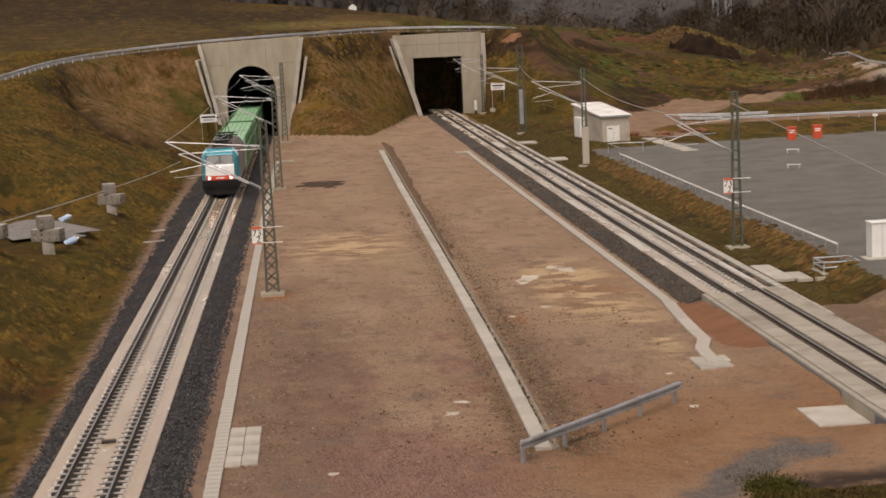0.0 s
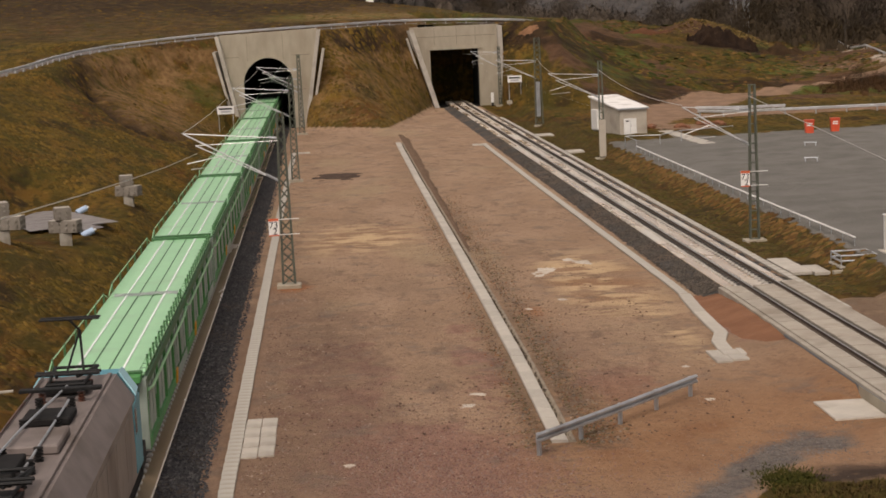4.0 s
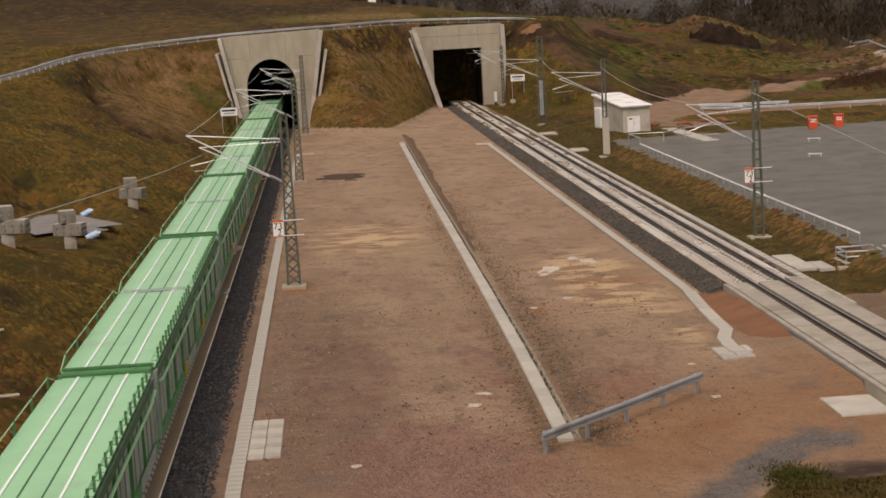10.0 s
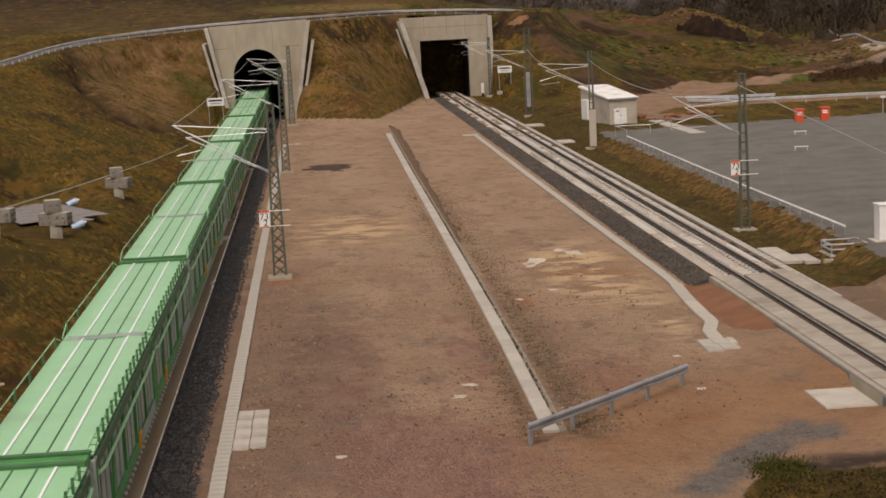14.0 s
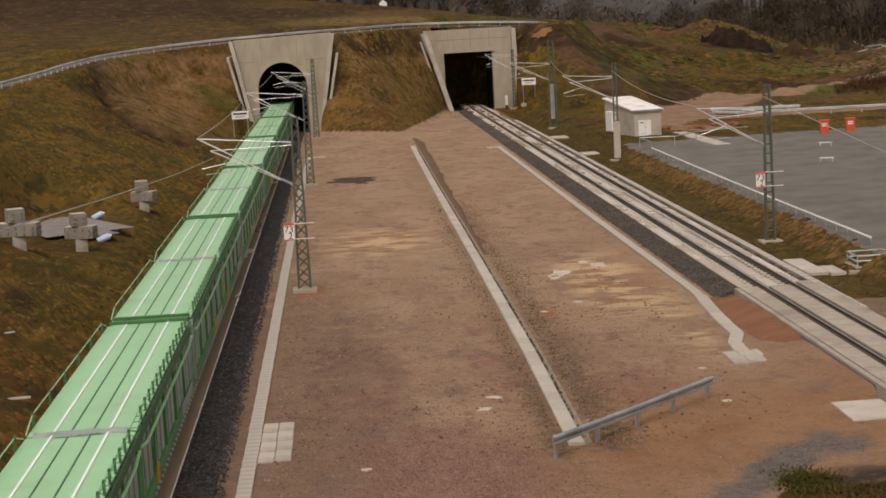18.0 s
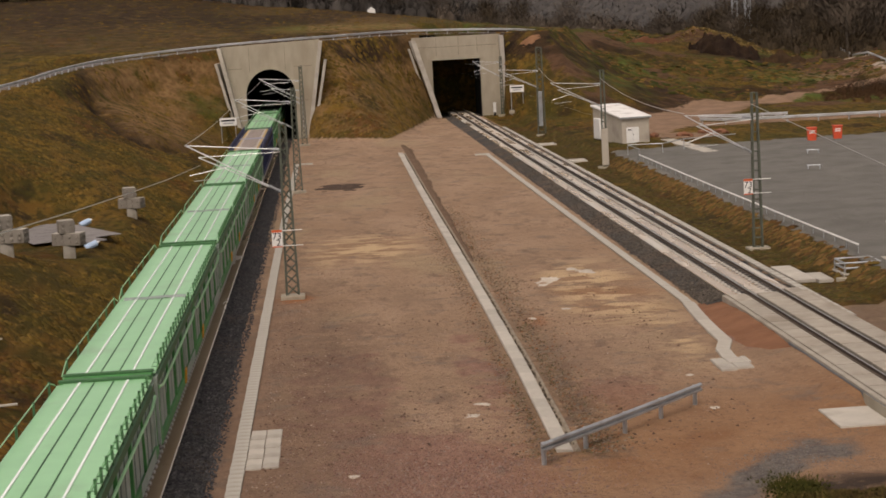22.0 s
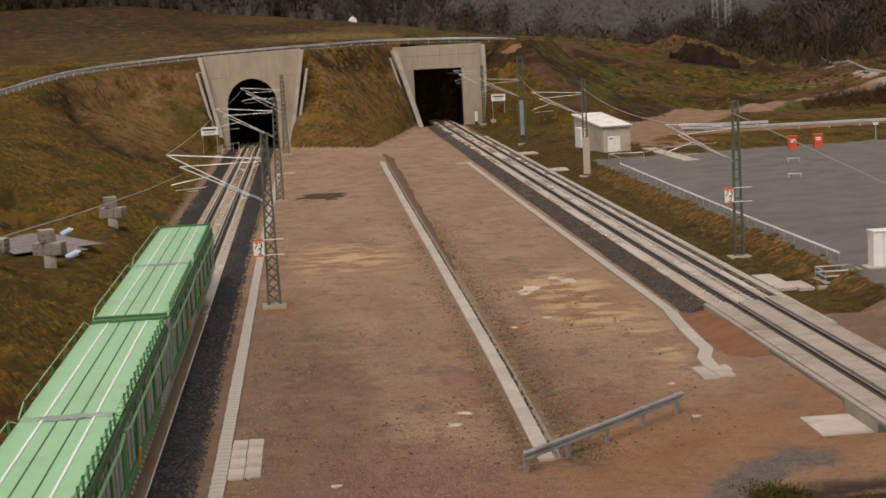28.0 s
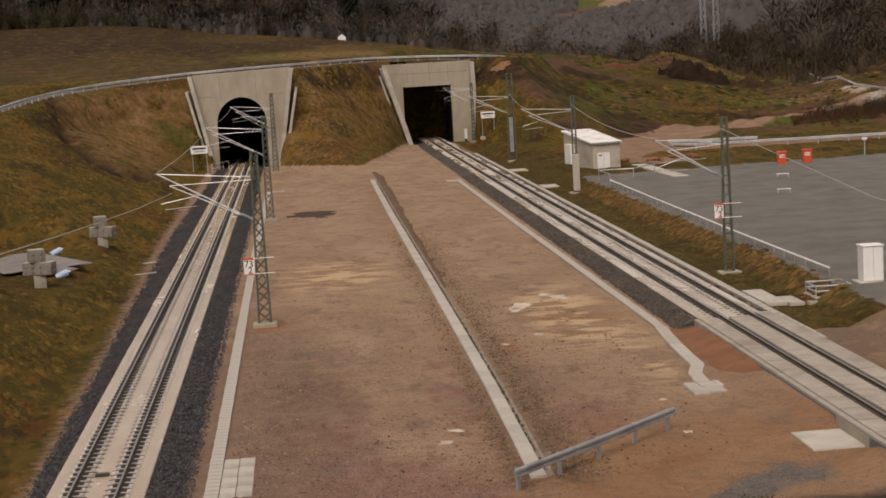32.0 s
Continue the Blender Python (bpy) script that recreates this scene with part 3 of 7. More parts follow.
    damp = np.maximum(damp, 0.5 * np.exp(-(((x - 9.5) / 3.0) ** 2 + ((y - 66) / 9) ** 2) ** 2))
    tan = np.where(y < 66, np.exp(-((y - 52 - 0.35 * (x - 10)) / 7.5) ** 2) * step(3, 9, x), 0)
    tan = np.maximum(tan, 0.45 * np.exp(-((y - 105) / 5) ** 2 - ((x - 2.2) / 3.2) ** 4))
    tan = np.maximum(tan, 0.95 * np.exp(-((y - 83) / 7) ** 2 - ((x - 13.4) / 2.6) ** 4) * (0.55 + 0.45 * np.sin(y * 1.3 + 0.5 * x)))
    dark = np.maximum(dark, 0.45 * ((x > 22.6) & (x < 27) & (y < 215)))
    dark = np.maximum(dark, 0.95 * step(12.8, 13.6, x) * (x < 22) * (1 - step(47.2, 48.2, y)))
    gul = gully_y(x)
    dry = np.where((x < -12.5) & (x > -28) & (y > gul) & (z < 10.4), np.clip((y - gul) / 3, 0, 1) * np.clip((10.6 - z) / 1.2, 0, 1), 0)
    # shade beside the arched portal, put into the turf as darker green
    shade = np.exp(-(((x + 14.2) / 3.0) ** 2 + ((y - 211) / 6) ** 2))
    dry = dry * (1 - shade)
    green = np.clip(green + shade * 2, 0, 1.5)
    # long drifts of tone over the meadow
    meadow = (y > 226) & (y < 470) & (x < 34) & (z > 8)
    dry = np.where(meadow, 0.5 * np.clip(3 * fbm(x, y * 0.22, 0.14, 61) + 0.2, 0, 1), dry)
    # the far left darkens further: tree shade put into the grass colour
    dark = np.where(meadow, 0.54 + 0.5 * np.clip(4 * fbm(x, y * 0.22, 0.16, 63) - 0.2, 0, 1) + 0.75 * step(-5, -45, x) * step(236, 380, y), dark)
    dark = np.where(meadow, dark * (1 - np.clip(lush * 1.5, 0, 1)), dark)
    lush = np.where(meadow, np.maximum(lush, 0.4 * np.clip(4 * fbm(x, y * 0.22, 0.18, 65) - 0.6, 0, 1)), lush)
    dry = np.maximum(dry, np.where((x > -2) & (x < 16) & (y > 200) & (z > 0), np.clip(0.35 + 0.08 * z, 0, 0.95), 0))
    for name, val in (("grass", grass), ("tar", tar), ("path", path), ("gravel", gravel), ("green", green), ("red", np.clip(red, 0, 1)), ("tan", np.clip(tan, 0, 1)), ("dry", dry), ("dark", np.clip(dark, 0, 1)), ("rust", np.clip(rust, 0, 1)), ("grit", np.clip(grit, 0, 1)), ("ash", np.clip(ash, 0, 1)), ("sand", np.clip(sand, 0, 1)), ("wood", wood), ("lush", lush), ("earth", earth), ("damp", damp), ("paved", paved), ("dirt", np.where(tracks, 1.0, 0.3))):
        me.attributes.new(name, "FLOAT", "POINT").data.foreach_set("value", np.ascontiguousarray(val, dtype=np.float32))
    return tagged(new("ground", me), "red-brown trodden soil between olive and straw-brown winter grass banks", "ground", kind="structure")


build_ground()


# ---- the two slab tracks ----
def rail_mesh(length):
    bm = bmesh.new()
    prof = [(-0.075, -0.172), (0.075, -0.172), (0.075, -0.150), (0.012, -0.135), (0.012, -0.045), (0.036, -0.036), (0.036, -0.002), (-0.036, -0.002), (-0.036, -0.036), (-0.012, -0.045), (-0.012, -0.135), (-0.075, -0.150)]
    prism(bm, prof, 0, length, 0)
    box(bm, -0.034, 0.034, 0, length, -0.0015, 0.003, 1)
    return bm


def sleeper_mesh(wide=0.82):
    """A twin-block sleeper flush in the slab, with base plates and clips on both sides of the rails."""
    bm = bmesh.new()
    for s in (-0.752, 0.752):
        prism(bm, [(s - wide / 2, -0.25), (s + wide / 2, -0.25), (s + wide / 2 - 0.04, -0.165), (s - wide / 2 + 0.04, -0.165)], -0.15, 0.15, 0)
        q = 1 if s < 0 else -1
        # flat dark strips paint the shadow edge of each block onto the slab
        a, b = sorted((s + q * 0.10, s + q * 0.50))
        box(bm, a, b, -0.235, -0.152, -0.25, -0.222, 1)
        a, b = sorted((s - q * 0.10, s - q * 0.33))
        box(bm, a, b, -0.225, -0.152, -0.25, -0.226, 1)
        for e in (-1, 1):
            x = s + e * 0.155
            box(bm, x - 0.095, x + 0.095, -0.13, 0.13, -0.17, -0.115, 1)
            rod(bm, (x, 0, -0.14), (x, 0, -0.09), 0.028, 6, mi=1)
    me = bpy.data.meshes.new("sleeper")
    bm.to_mesh(me)
    bm.free()
    me.materials.append(SLAB)
    me.materials.append(CLIP)
    return me


SLEEPER = sleeper_mesh()


def track(name, x, y0, y1, near, far, label, slab):
    t = thing(name, pose(x, 0, 0), label, "railway track", kind="structure")
    # slab lengths with a narrow joint between
    seams = [y0, 40] + [40 + 13.0 * i for i in range(1, 15)] + [y1]
    for a, b in zip(seams, seams[1:]):
        bm = bmesh.new()
        prism(bm, [(-1.6, -0.55), (1.6, -0.55), (1.6, -0.262), (1.56, -0.235), (-1.56, -0.235), (-1.6, -0.262)], a + 0.02, b - 0.02)
        part("track_slab", bm, slab, t, "wet concrete slab length")
    for s in (-0.752, 0.752):
        r = part("rail", rail_mesh(y1 - y0), [RAIL, RAIL_TOP], t, "brown steel rail with a polished head")
        r.matrix_basis = pose(s, y0, 0)
    n = 0
    y = near
    while n < 150:
        shared("sleeper", SLEEPER, t, pose(0, y, 0))
        y += 0.65
        n += 1
    bm = bmesh.new()
    while y < far:
        for s in (-0.752, 0.752):
            box(bm, s - 0.4, s + 0.4, y - 0.14, y + 0.14, -0.25, -0.19, 0)
            for e in (-0.155, 0.155):
                box(bm, s + e - 0.075, s + e + 0.075, y - 0.1, y + 0.1, -0.19, -0.12, 1)
        y += 0.65
    tagged(part("far_sleepers", bm, [SLAB, CLIP], t), kind="stuff")
    return t


track_left = track("slab_track_left", TRACK_L, -760, 870, 41.0, 214, "wet concrete slab track leading into the arched tunnel", WETSLAB)
track_right = track("slab_track_right", TRACK_R, -300, 420, 77.2, 244, "half-dry concrete slab track leading into the square tunnel", DAMPSLAB)


def shoulder(name, pts, y0, y1, label):
    bm = bmesh.new()
    n = int((y1 - y0) / 1.0)
    rows = []
    rnd = random.Random(4)
    for j in range(n + 1):
        y = y0 + (y1 - y0) * j / n
        row = []
        for i, (px, pz) in enumerate(pts):
            k = 0 if i == 0 else 1
            wide = 1.0 if name != "ballast_shoulder_west" else float(np.interp(y, [55, 130, 200], [0.75, 1.75, 1.6]))
            row.append(bm.verts.new((pts[0][0] + (px - pts[0][0]) * wide + k * rnd.uniform(-0.07, 0.07), y, pz + k * rnd.uniform(-0.035, 0.035))))
        rows.append(row)
    for a, b in zip(rows, rows[1:]):
        for i in range(len(pts) - 1):
            bm.faces.new((a[i], a[i + 1], b[i + 1], b[i]))
    return tagged(finish(name, bm, DUSTY if name.endswith("right") else BALLAST), label, "ballast", kind="structure")


LX = TRACK_L
shoulder("ballast_shoulder_west", [(LX - 1.58, -0.30), (LX - 1.75, -0.30), (LX - 2.15, -0.42), (LX - 2.6, -0.56), (LX - 3.0, -0.75)], 20, 214, "dark crushed-stone shoulder beside the concrete slab track")
shoulder("ballast_shoulder_middle", [(LX + 1.58, -0.30), (LX + 1.85, -0.29), (LX + 2.25, -0.40), (LX + 2.65, -0.50), (LX + 3.0, -0.66)], 20, 214, "dark crushed-stone shoulder beside the concrete slab track")
shoulder("ballast_shoulder_right", [(TRACK_R - 1.58, -0.30), (TRACK_R - 2.0, -0.30), (TRACK_R - 2.7, -0.46), (TRACK_R - 3.1, -0.68)], 77, 243, "dark crushed-stone shoulder beside the concrete slab track")


# ---- portals ----
def outline_wall(name, outer, hole, y0, y1, material, parent, label=""):
    """A wall in the x-z plane whose outline runs through an opening that reaches the ground."""
    bm = bmesh.new()
    loops = []
    for y in (y0, y1):
        v = [bm.verts.new((x, y, z)) for x, z in outer + hole]
        edges = [bm.edges.new((v[i], v[(i + 1) % len(v)])) for i in range(len(v))]
        bmesh.ops.triangle_fill(bm, edges=edges, use_beauty=True)
        loops.append(v)
    la, lb = loops
    n = len(la)
    for i in range(n):
        bm.faces.new((la[i], lb[i], lb[(i + 1) % n], la[(i + 1) % n]))
    return part(name, bm, material, parent, label)


def arch_points(cx, half, spring, top, foot, n=20):
    pts = [(cx + half, foot)]
    for i in range(n + 1):
        a = math.pi * i / n
        pts.append((cx + half * math.cos(a), spring + (top - spring) * math.sin(a)))
    pts.append((cx - half, foot))
    return pts


def coping(parent, a, b, w=0.55, d=1.1, y=216.0, back=0.0, label="pale concrete coping"):
    """A proud sloping concrete coping from a down to b, both (x, z)."""
    bm = bmesh.new()
    (ax, az), (bx, bz) = a, b
    prism(bm, [(ax - w / 2, az), (ax + w / 2, az), (bx + w / 2, bz), (bx - w / 2, bz)], y - d, y - 0.003 + back)
    bmesh.ops.bevel(bm, geom=bm.edges[:], offset=0.03, segments=1, affect="EDGES")
    return part("coping", bm, PALE, parent, label)


JOINT = surface("stained_pour_joint", (0.15, 0.125, 0.095), (0.20, 0.165, 0.12), 2.0, 0.9)


def arched_portal():
    p = thing("tunnel_portal_arched", None, "weathered concrete headwall with an arched tunnel mouth", "tunnel portal", kind="structure")
    hole = arch_points(-6.7, 3.12, 5.1, 8.4, -0.56)
    # headwall drawn as one loop round the outside and through the mouth
    outer = [(-10.2, -0.56), (-12.6, 11.45), (-0.25, 11.85), (-2.4, -0.56)]
    outline_wall("headwall", outer, hole, ARCH_Y, ARCH_Y + 1.6, CONCRETE, p, "board-marked grey-beige concrete headwall")
    coping(p, (-12.85, 11.3), (-10.45, -0.5), 0.5, back=9)
    coping(p, (-0.1, 11.6), (-2.15, -0.5), 0.5, back=9)
    coping(p, (-13.35, 9.4), (-11.2, 0.2), 0.35, 0.5, back=8)
    coping(p, (0.4, 9.2), (-1.6, -0.5), 0.35, 0.7, back=8)
    for z in (4.3, 8.6):
        bm = bmesh.new()
        box(bm, -11.4 - (z - 4.3) * 0.18, -10.2, ARCH_Y - 0.012, ARCH_Y - 0.001, z, z + 0.05)
        box(bm, -3.6, -2.0 + (z - 4.3) * 0.15, ARCH_Y - 0.012, ARCH_Y - 0.001, z, z + 0.05)
        part("pour_joint", bm, JOINT, p)
    for x in (-9.2, -4.7):
        part("pour_joint", slab_box(x, x + 0.04, ARCH_Y - 0.012, ARCH_Y - 0.001, 8.1, 11.2), JOINT, p)
    lining = bmesh.new()
    pts = arch_points(-6.7, 3.11, 5.1, 8.38, -0.56)
    a = [lining.verts.new((x, ARCH_Y + 1.5, z)) for x, z in pts]
    b = [lining.verts.new((x, 890, z)) for x, z in pts]
    for i in range(len(pts) - 1):
        lining.faces.new((a[i], a[i + 1], b[i + 1], b[i]))
    lining.faces.new((a[-1], a[0], b[0], b[-1]))
    lining.faces.new(b)
    part("lining", lining, DARKIN, p, "near-black tunnel lining with the darkness painted in", smooth=False)
    return p


def square_portal():
    p = thing("tunnel_portal_square", None, "weathered concrete headwall with a square tunnel mouth", "tunnel portal", kind="structure")
    hole = [(22.75, -0.56), (22.75, 7.75), (15.75, 7.75), (15.75, -0.56)]
    outer = [(15.3, -0.56), (12.9, 11.1), (25.7, 11.1), (25.9, -0.56)]
    outline_wall("headwall", outer, hole, BOX_Y, BOX_Y + 1.6, CONCRETE, p, "board-marked grey-beige concrete headwall")
    coping(p, (13.05, 10.75), (16.35, -0.5), 0.72, 1.6, BOX_Y)
    coping(p, (12.75, 10.7), (15.2, 2.2), 0.5, 0.2, BOX_Y, 6)
    coping(p, (25.75, 10.9), (26.0, -0.2), 0.6, 1.6, BOX_Y)
    coping(p, (12.45, 9.6), (14.6, 2.2), 0.3, 1.1, BOX_Y, 4)
    bm = slab_box(15.3, 23.3, BOX_Y - 0.10, BOX_Y - 0.003, 7.75, 8.35)
    part("lintel", bm, CONCRETE, p, "projecting concrete lintel")
    for x in (16.4, 19.6, 22.3):
        part("pour_joint", slab_box(x, x + 0.05, BOX_Y - 0.012, BOX_Y - 0.001, 8.4, 10.9), JOINT, p)
    part("pour_joint", slab_box(13.2, 25.2, BOX_Y - 0.013, BOX_Y - 0.002, 9.6, 9.66), JOINT, p)
    bm = bmesh.new()
    x0, x1, z1 = 15.76, 22.74, 7.74
    for q in (((x0, -0.56), (x0, z1)), ((x0, z1), (x1, z1)), ((x1, z1), (x1, -0.56)), ((x1, -0.56), (x0, -0.56))):
        (ax, az), (bx, bz) = q
        bm.faces.new([bm.verts.new(v) for v in ((ax, BOX_Y + 1.5, az), (bx, BOX_Y + 1.5, bz), (bx, 425, bz), (ax, 425, az))])
    bm.faces.new([bm.verts.new(v) for v in ((x0, 425, -0.56), (x1, 425, -0.56), (x1, 425, z1), (x0, 425, z1))])
    part("lining", bm, DARKIN, p, "near-black tunnel lining with the darkness painted in")
    return p


arched_portal()
square_portal()


# ---- the train ----
GREEN = surface("pale_green_deck_paint", (0.315, 0.62, 0.335), (0.275, 0.56, 0.30), 0.8, 0.30, bump=0.05, dirt=(0.27, 0.47, 0.27), dirt_scale=0.35, dirt_lo=0.55)
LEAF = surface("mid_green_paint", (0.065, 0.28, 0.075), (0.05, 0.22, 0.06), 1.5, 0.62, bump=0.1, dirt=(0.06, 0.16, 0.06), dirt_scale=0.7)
# deep green of seams and posts; on girders and beams it paints in shade
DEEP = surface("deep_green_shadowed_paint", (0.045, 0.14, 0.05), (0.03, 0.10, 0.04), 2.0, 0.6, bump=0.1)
# almost white: the sky's reflection on the strips is put into this colour
STRIP = surface("white_sky_glint_guide_strip", (0.95, 0.97, 0.95), (0.86, 0.93, 0.86), 0.7, 0.18, bump=0.0)
MESHGREY = surface("grey_green_side_sheet", (0.36, 0.42, 0.37), (0.26, 0.32, 0.27), 1.5, 0.55, bump=0.1, dirt=(0.15, 0.22, 0.16), dirt_scale=0.8)
PLATE = surface("scuffed_hinge_plate", (0.40, 0.44, 0.41), (0.26, 0.33, 0.28), 2.5, 0.5, 0.3, bump=0.3)
NAVY = surface("navy_blue_paint", (0.028, 0.040, 0.135), (0.020, 0.028, 0.090), 1.5, 0.7, bump=0.1, dirt=(0.05, 0.045, 0.05), dirt_scale=0.8)
DECKBROWN = surface("worn_brown_deck", (0.34, 0.285, 0.255), (0.27, 0.225, 0.20), 1.0, 0.7, bump=0.3, dirt=(0.36, 0.30, 0.27), dirt_scale=0.5, stretch=(1, 4, 1))
DECKDARK = surface("dark_worn_deck_ridge", (0.32, 0.27, 0.24), (0.265, 0.22, 0.195), 1.0, 0.7, bump=0.3)
YELLOW = surface("worn_yellow_paint", (0.56, 0.36, 0.08), (0.42, 0.28, 0.10), 1.4, 0.6, bump=0.1, dirt=(0.30, 0.23, 0.16), dirt_scale=0.6)
LILAC = surface("pale_blue_plate", (0.28, 0.28, 0.34), (0.23, 0.23, 0.28), 2.0, 0.5, bump=0.1)
ORANGEY = surface("orange_yellow_paint", (0.70, 0.32, 0.03), (0.60, 0.27, 0.03), 3.0, 0.5, bump=0.0)
PALEDECK = surface("bleached_deck_edge", (0.46, 0.41, 0.37), (0.38, 0.33, 0.29), 1.5, 0.6, bump=0.2, dirt=(0.42, 0.32, 0.18), dirt_scale=0.8)
WHEEL = surface("brown_wheel_steel", (0.06, 0.045, 0.038), (0.10, 0.075, 0.06), 4.0, 0.7, 0.3)
TEAL = surface("turquoise_paint", (0.045, 0.31, 0.39), (0.04, 0.27, 0.35), 1.5, 0.35, bump=0.03, dirt=(0.06, 0.25, 0.30), dirt_scale=0.8, dirt_lo=0.6)
LIGHTTEAL = surface("light_turquoise_paint", (0.36, 0.66, 0.74), (0.31, 0.6, 0.68), 1.5, 0.35, bump=0.03)
LOCOWHITE = surface("grimy_white_paint", (0.82, 0.83, 0.83), (0.74, 0.75, 0.75), 1.5, 0.4, bump=0.03, dirt=(0.5, 0.48, 0.44), dirt_scale=1.2, dirt_lo=0.6)
LOCORED = surface("red_orange_band_paint", (0.70, 0.07, 0.02), (0.62, 0.055, 0.02), 2.0, 0.4, bump=0.0)
LOCOSIDE = surface("dusty_brown_grey_paint", (0.30, 0.255, 0.215), (0.23, 0.195, 0.165), 0.8, 0.6, bump=0.1, dirt=(0.14, 0.11, 0.09), dirt_scale=0.5, stretch=(1, 1, 0.4))
LOCOROOF = surface("sooty_grey_roof", (0.20, 0.165, 0.15), (0.14, 0.115, 0.105), 1.0, 0.7, bump=0.1, dirt=(0.11, 0.085, 0.07), dirt_scale=0.5)
GLASS = surface("dark_windscreen", (0.050, 0.056, 0.060), (0.080, 0.086, 0.090), 0.5, 0.15, 0.0, bump=0.0)
UNDER = surface("black_underframe", (0.010, 0.010, 0.010), (0.022, 0.020, 0.019), 2.0, 0.8, bump=0.2)
INSUL = surface("brown_insulator", (0.10, 0.035, 0.02), (0.07, 0.025, 0.015), 3.0, 0.3, bump=0.0)
LAMP = glow("headlamp_glass", (1.0, 0.95, 0.85), 2.6)

for coat, level in ((GLASS, 0.3), (UNDER, 0.15), (BLACK, 0.2)):
    coat.node_tree.nodes["Principled BSDF"].inputs["Specular IOR Level"].default_value = level

LOCO_LEN, PITCH, WAGONS, BLUE_AT = 18.9, 32.10, 21, 18


def wheelset(parent, y, r=0.46):
    bm = bmesh.new()
    rod(bm, (-0.8, 0, 0), (0.8, 0, 0), 0.09, 8)
    for s in (-1, 1):
        rod(bm, (s * 0.69, 0, 0), (s * 0.735, 0, 0), r + 0.025, 20)
        rod(bm, (s * 0.735, 0, 0), (s * 0.82, 0, 0), r, 20)
    w = part("wheelset", bm, WHEEL, parent, "brown steel wheelset")
    w.matrix_basis = pose(0, y, r + 0.004)
    return w


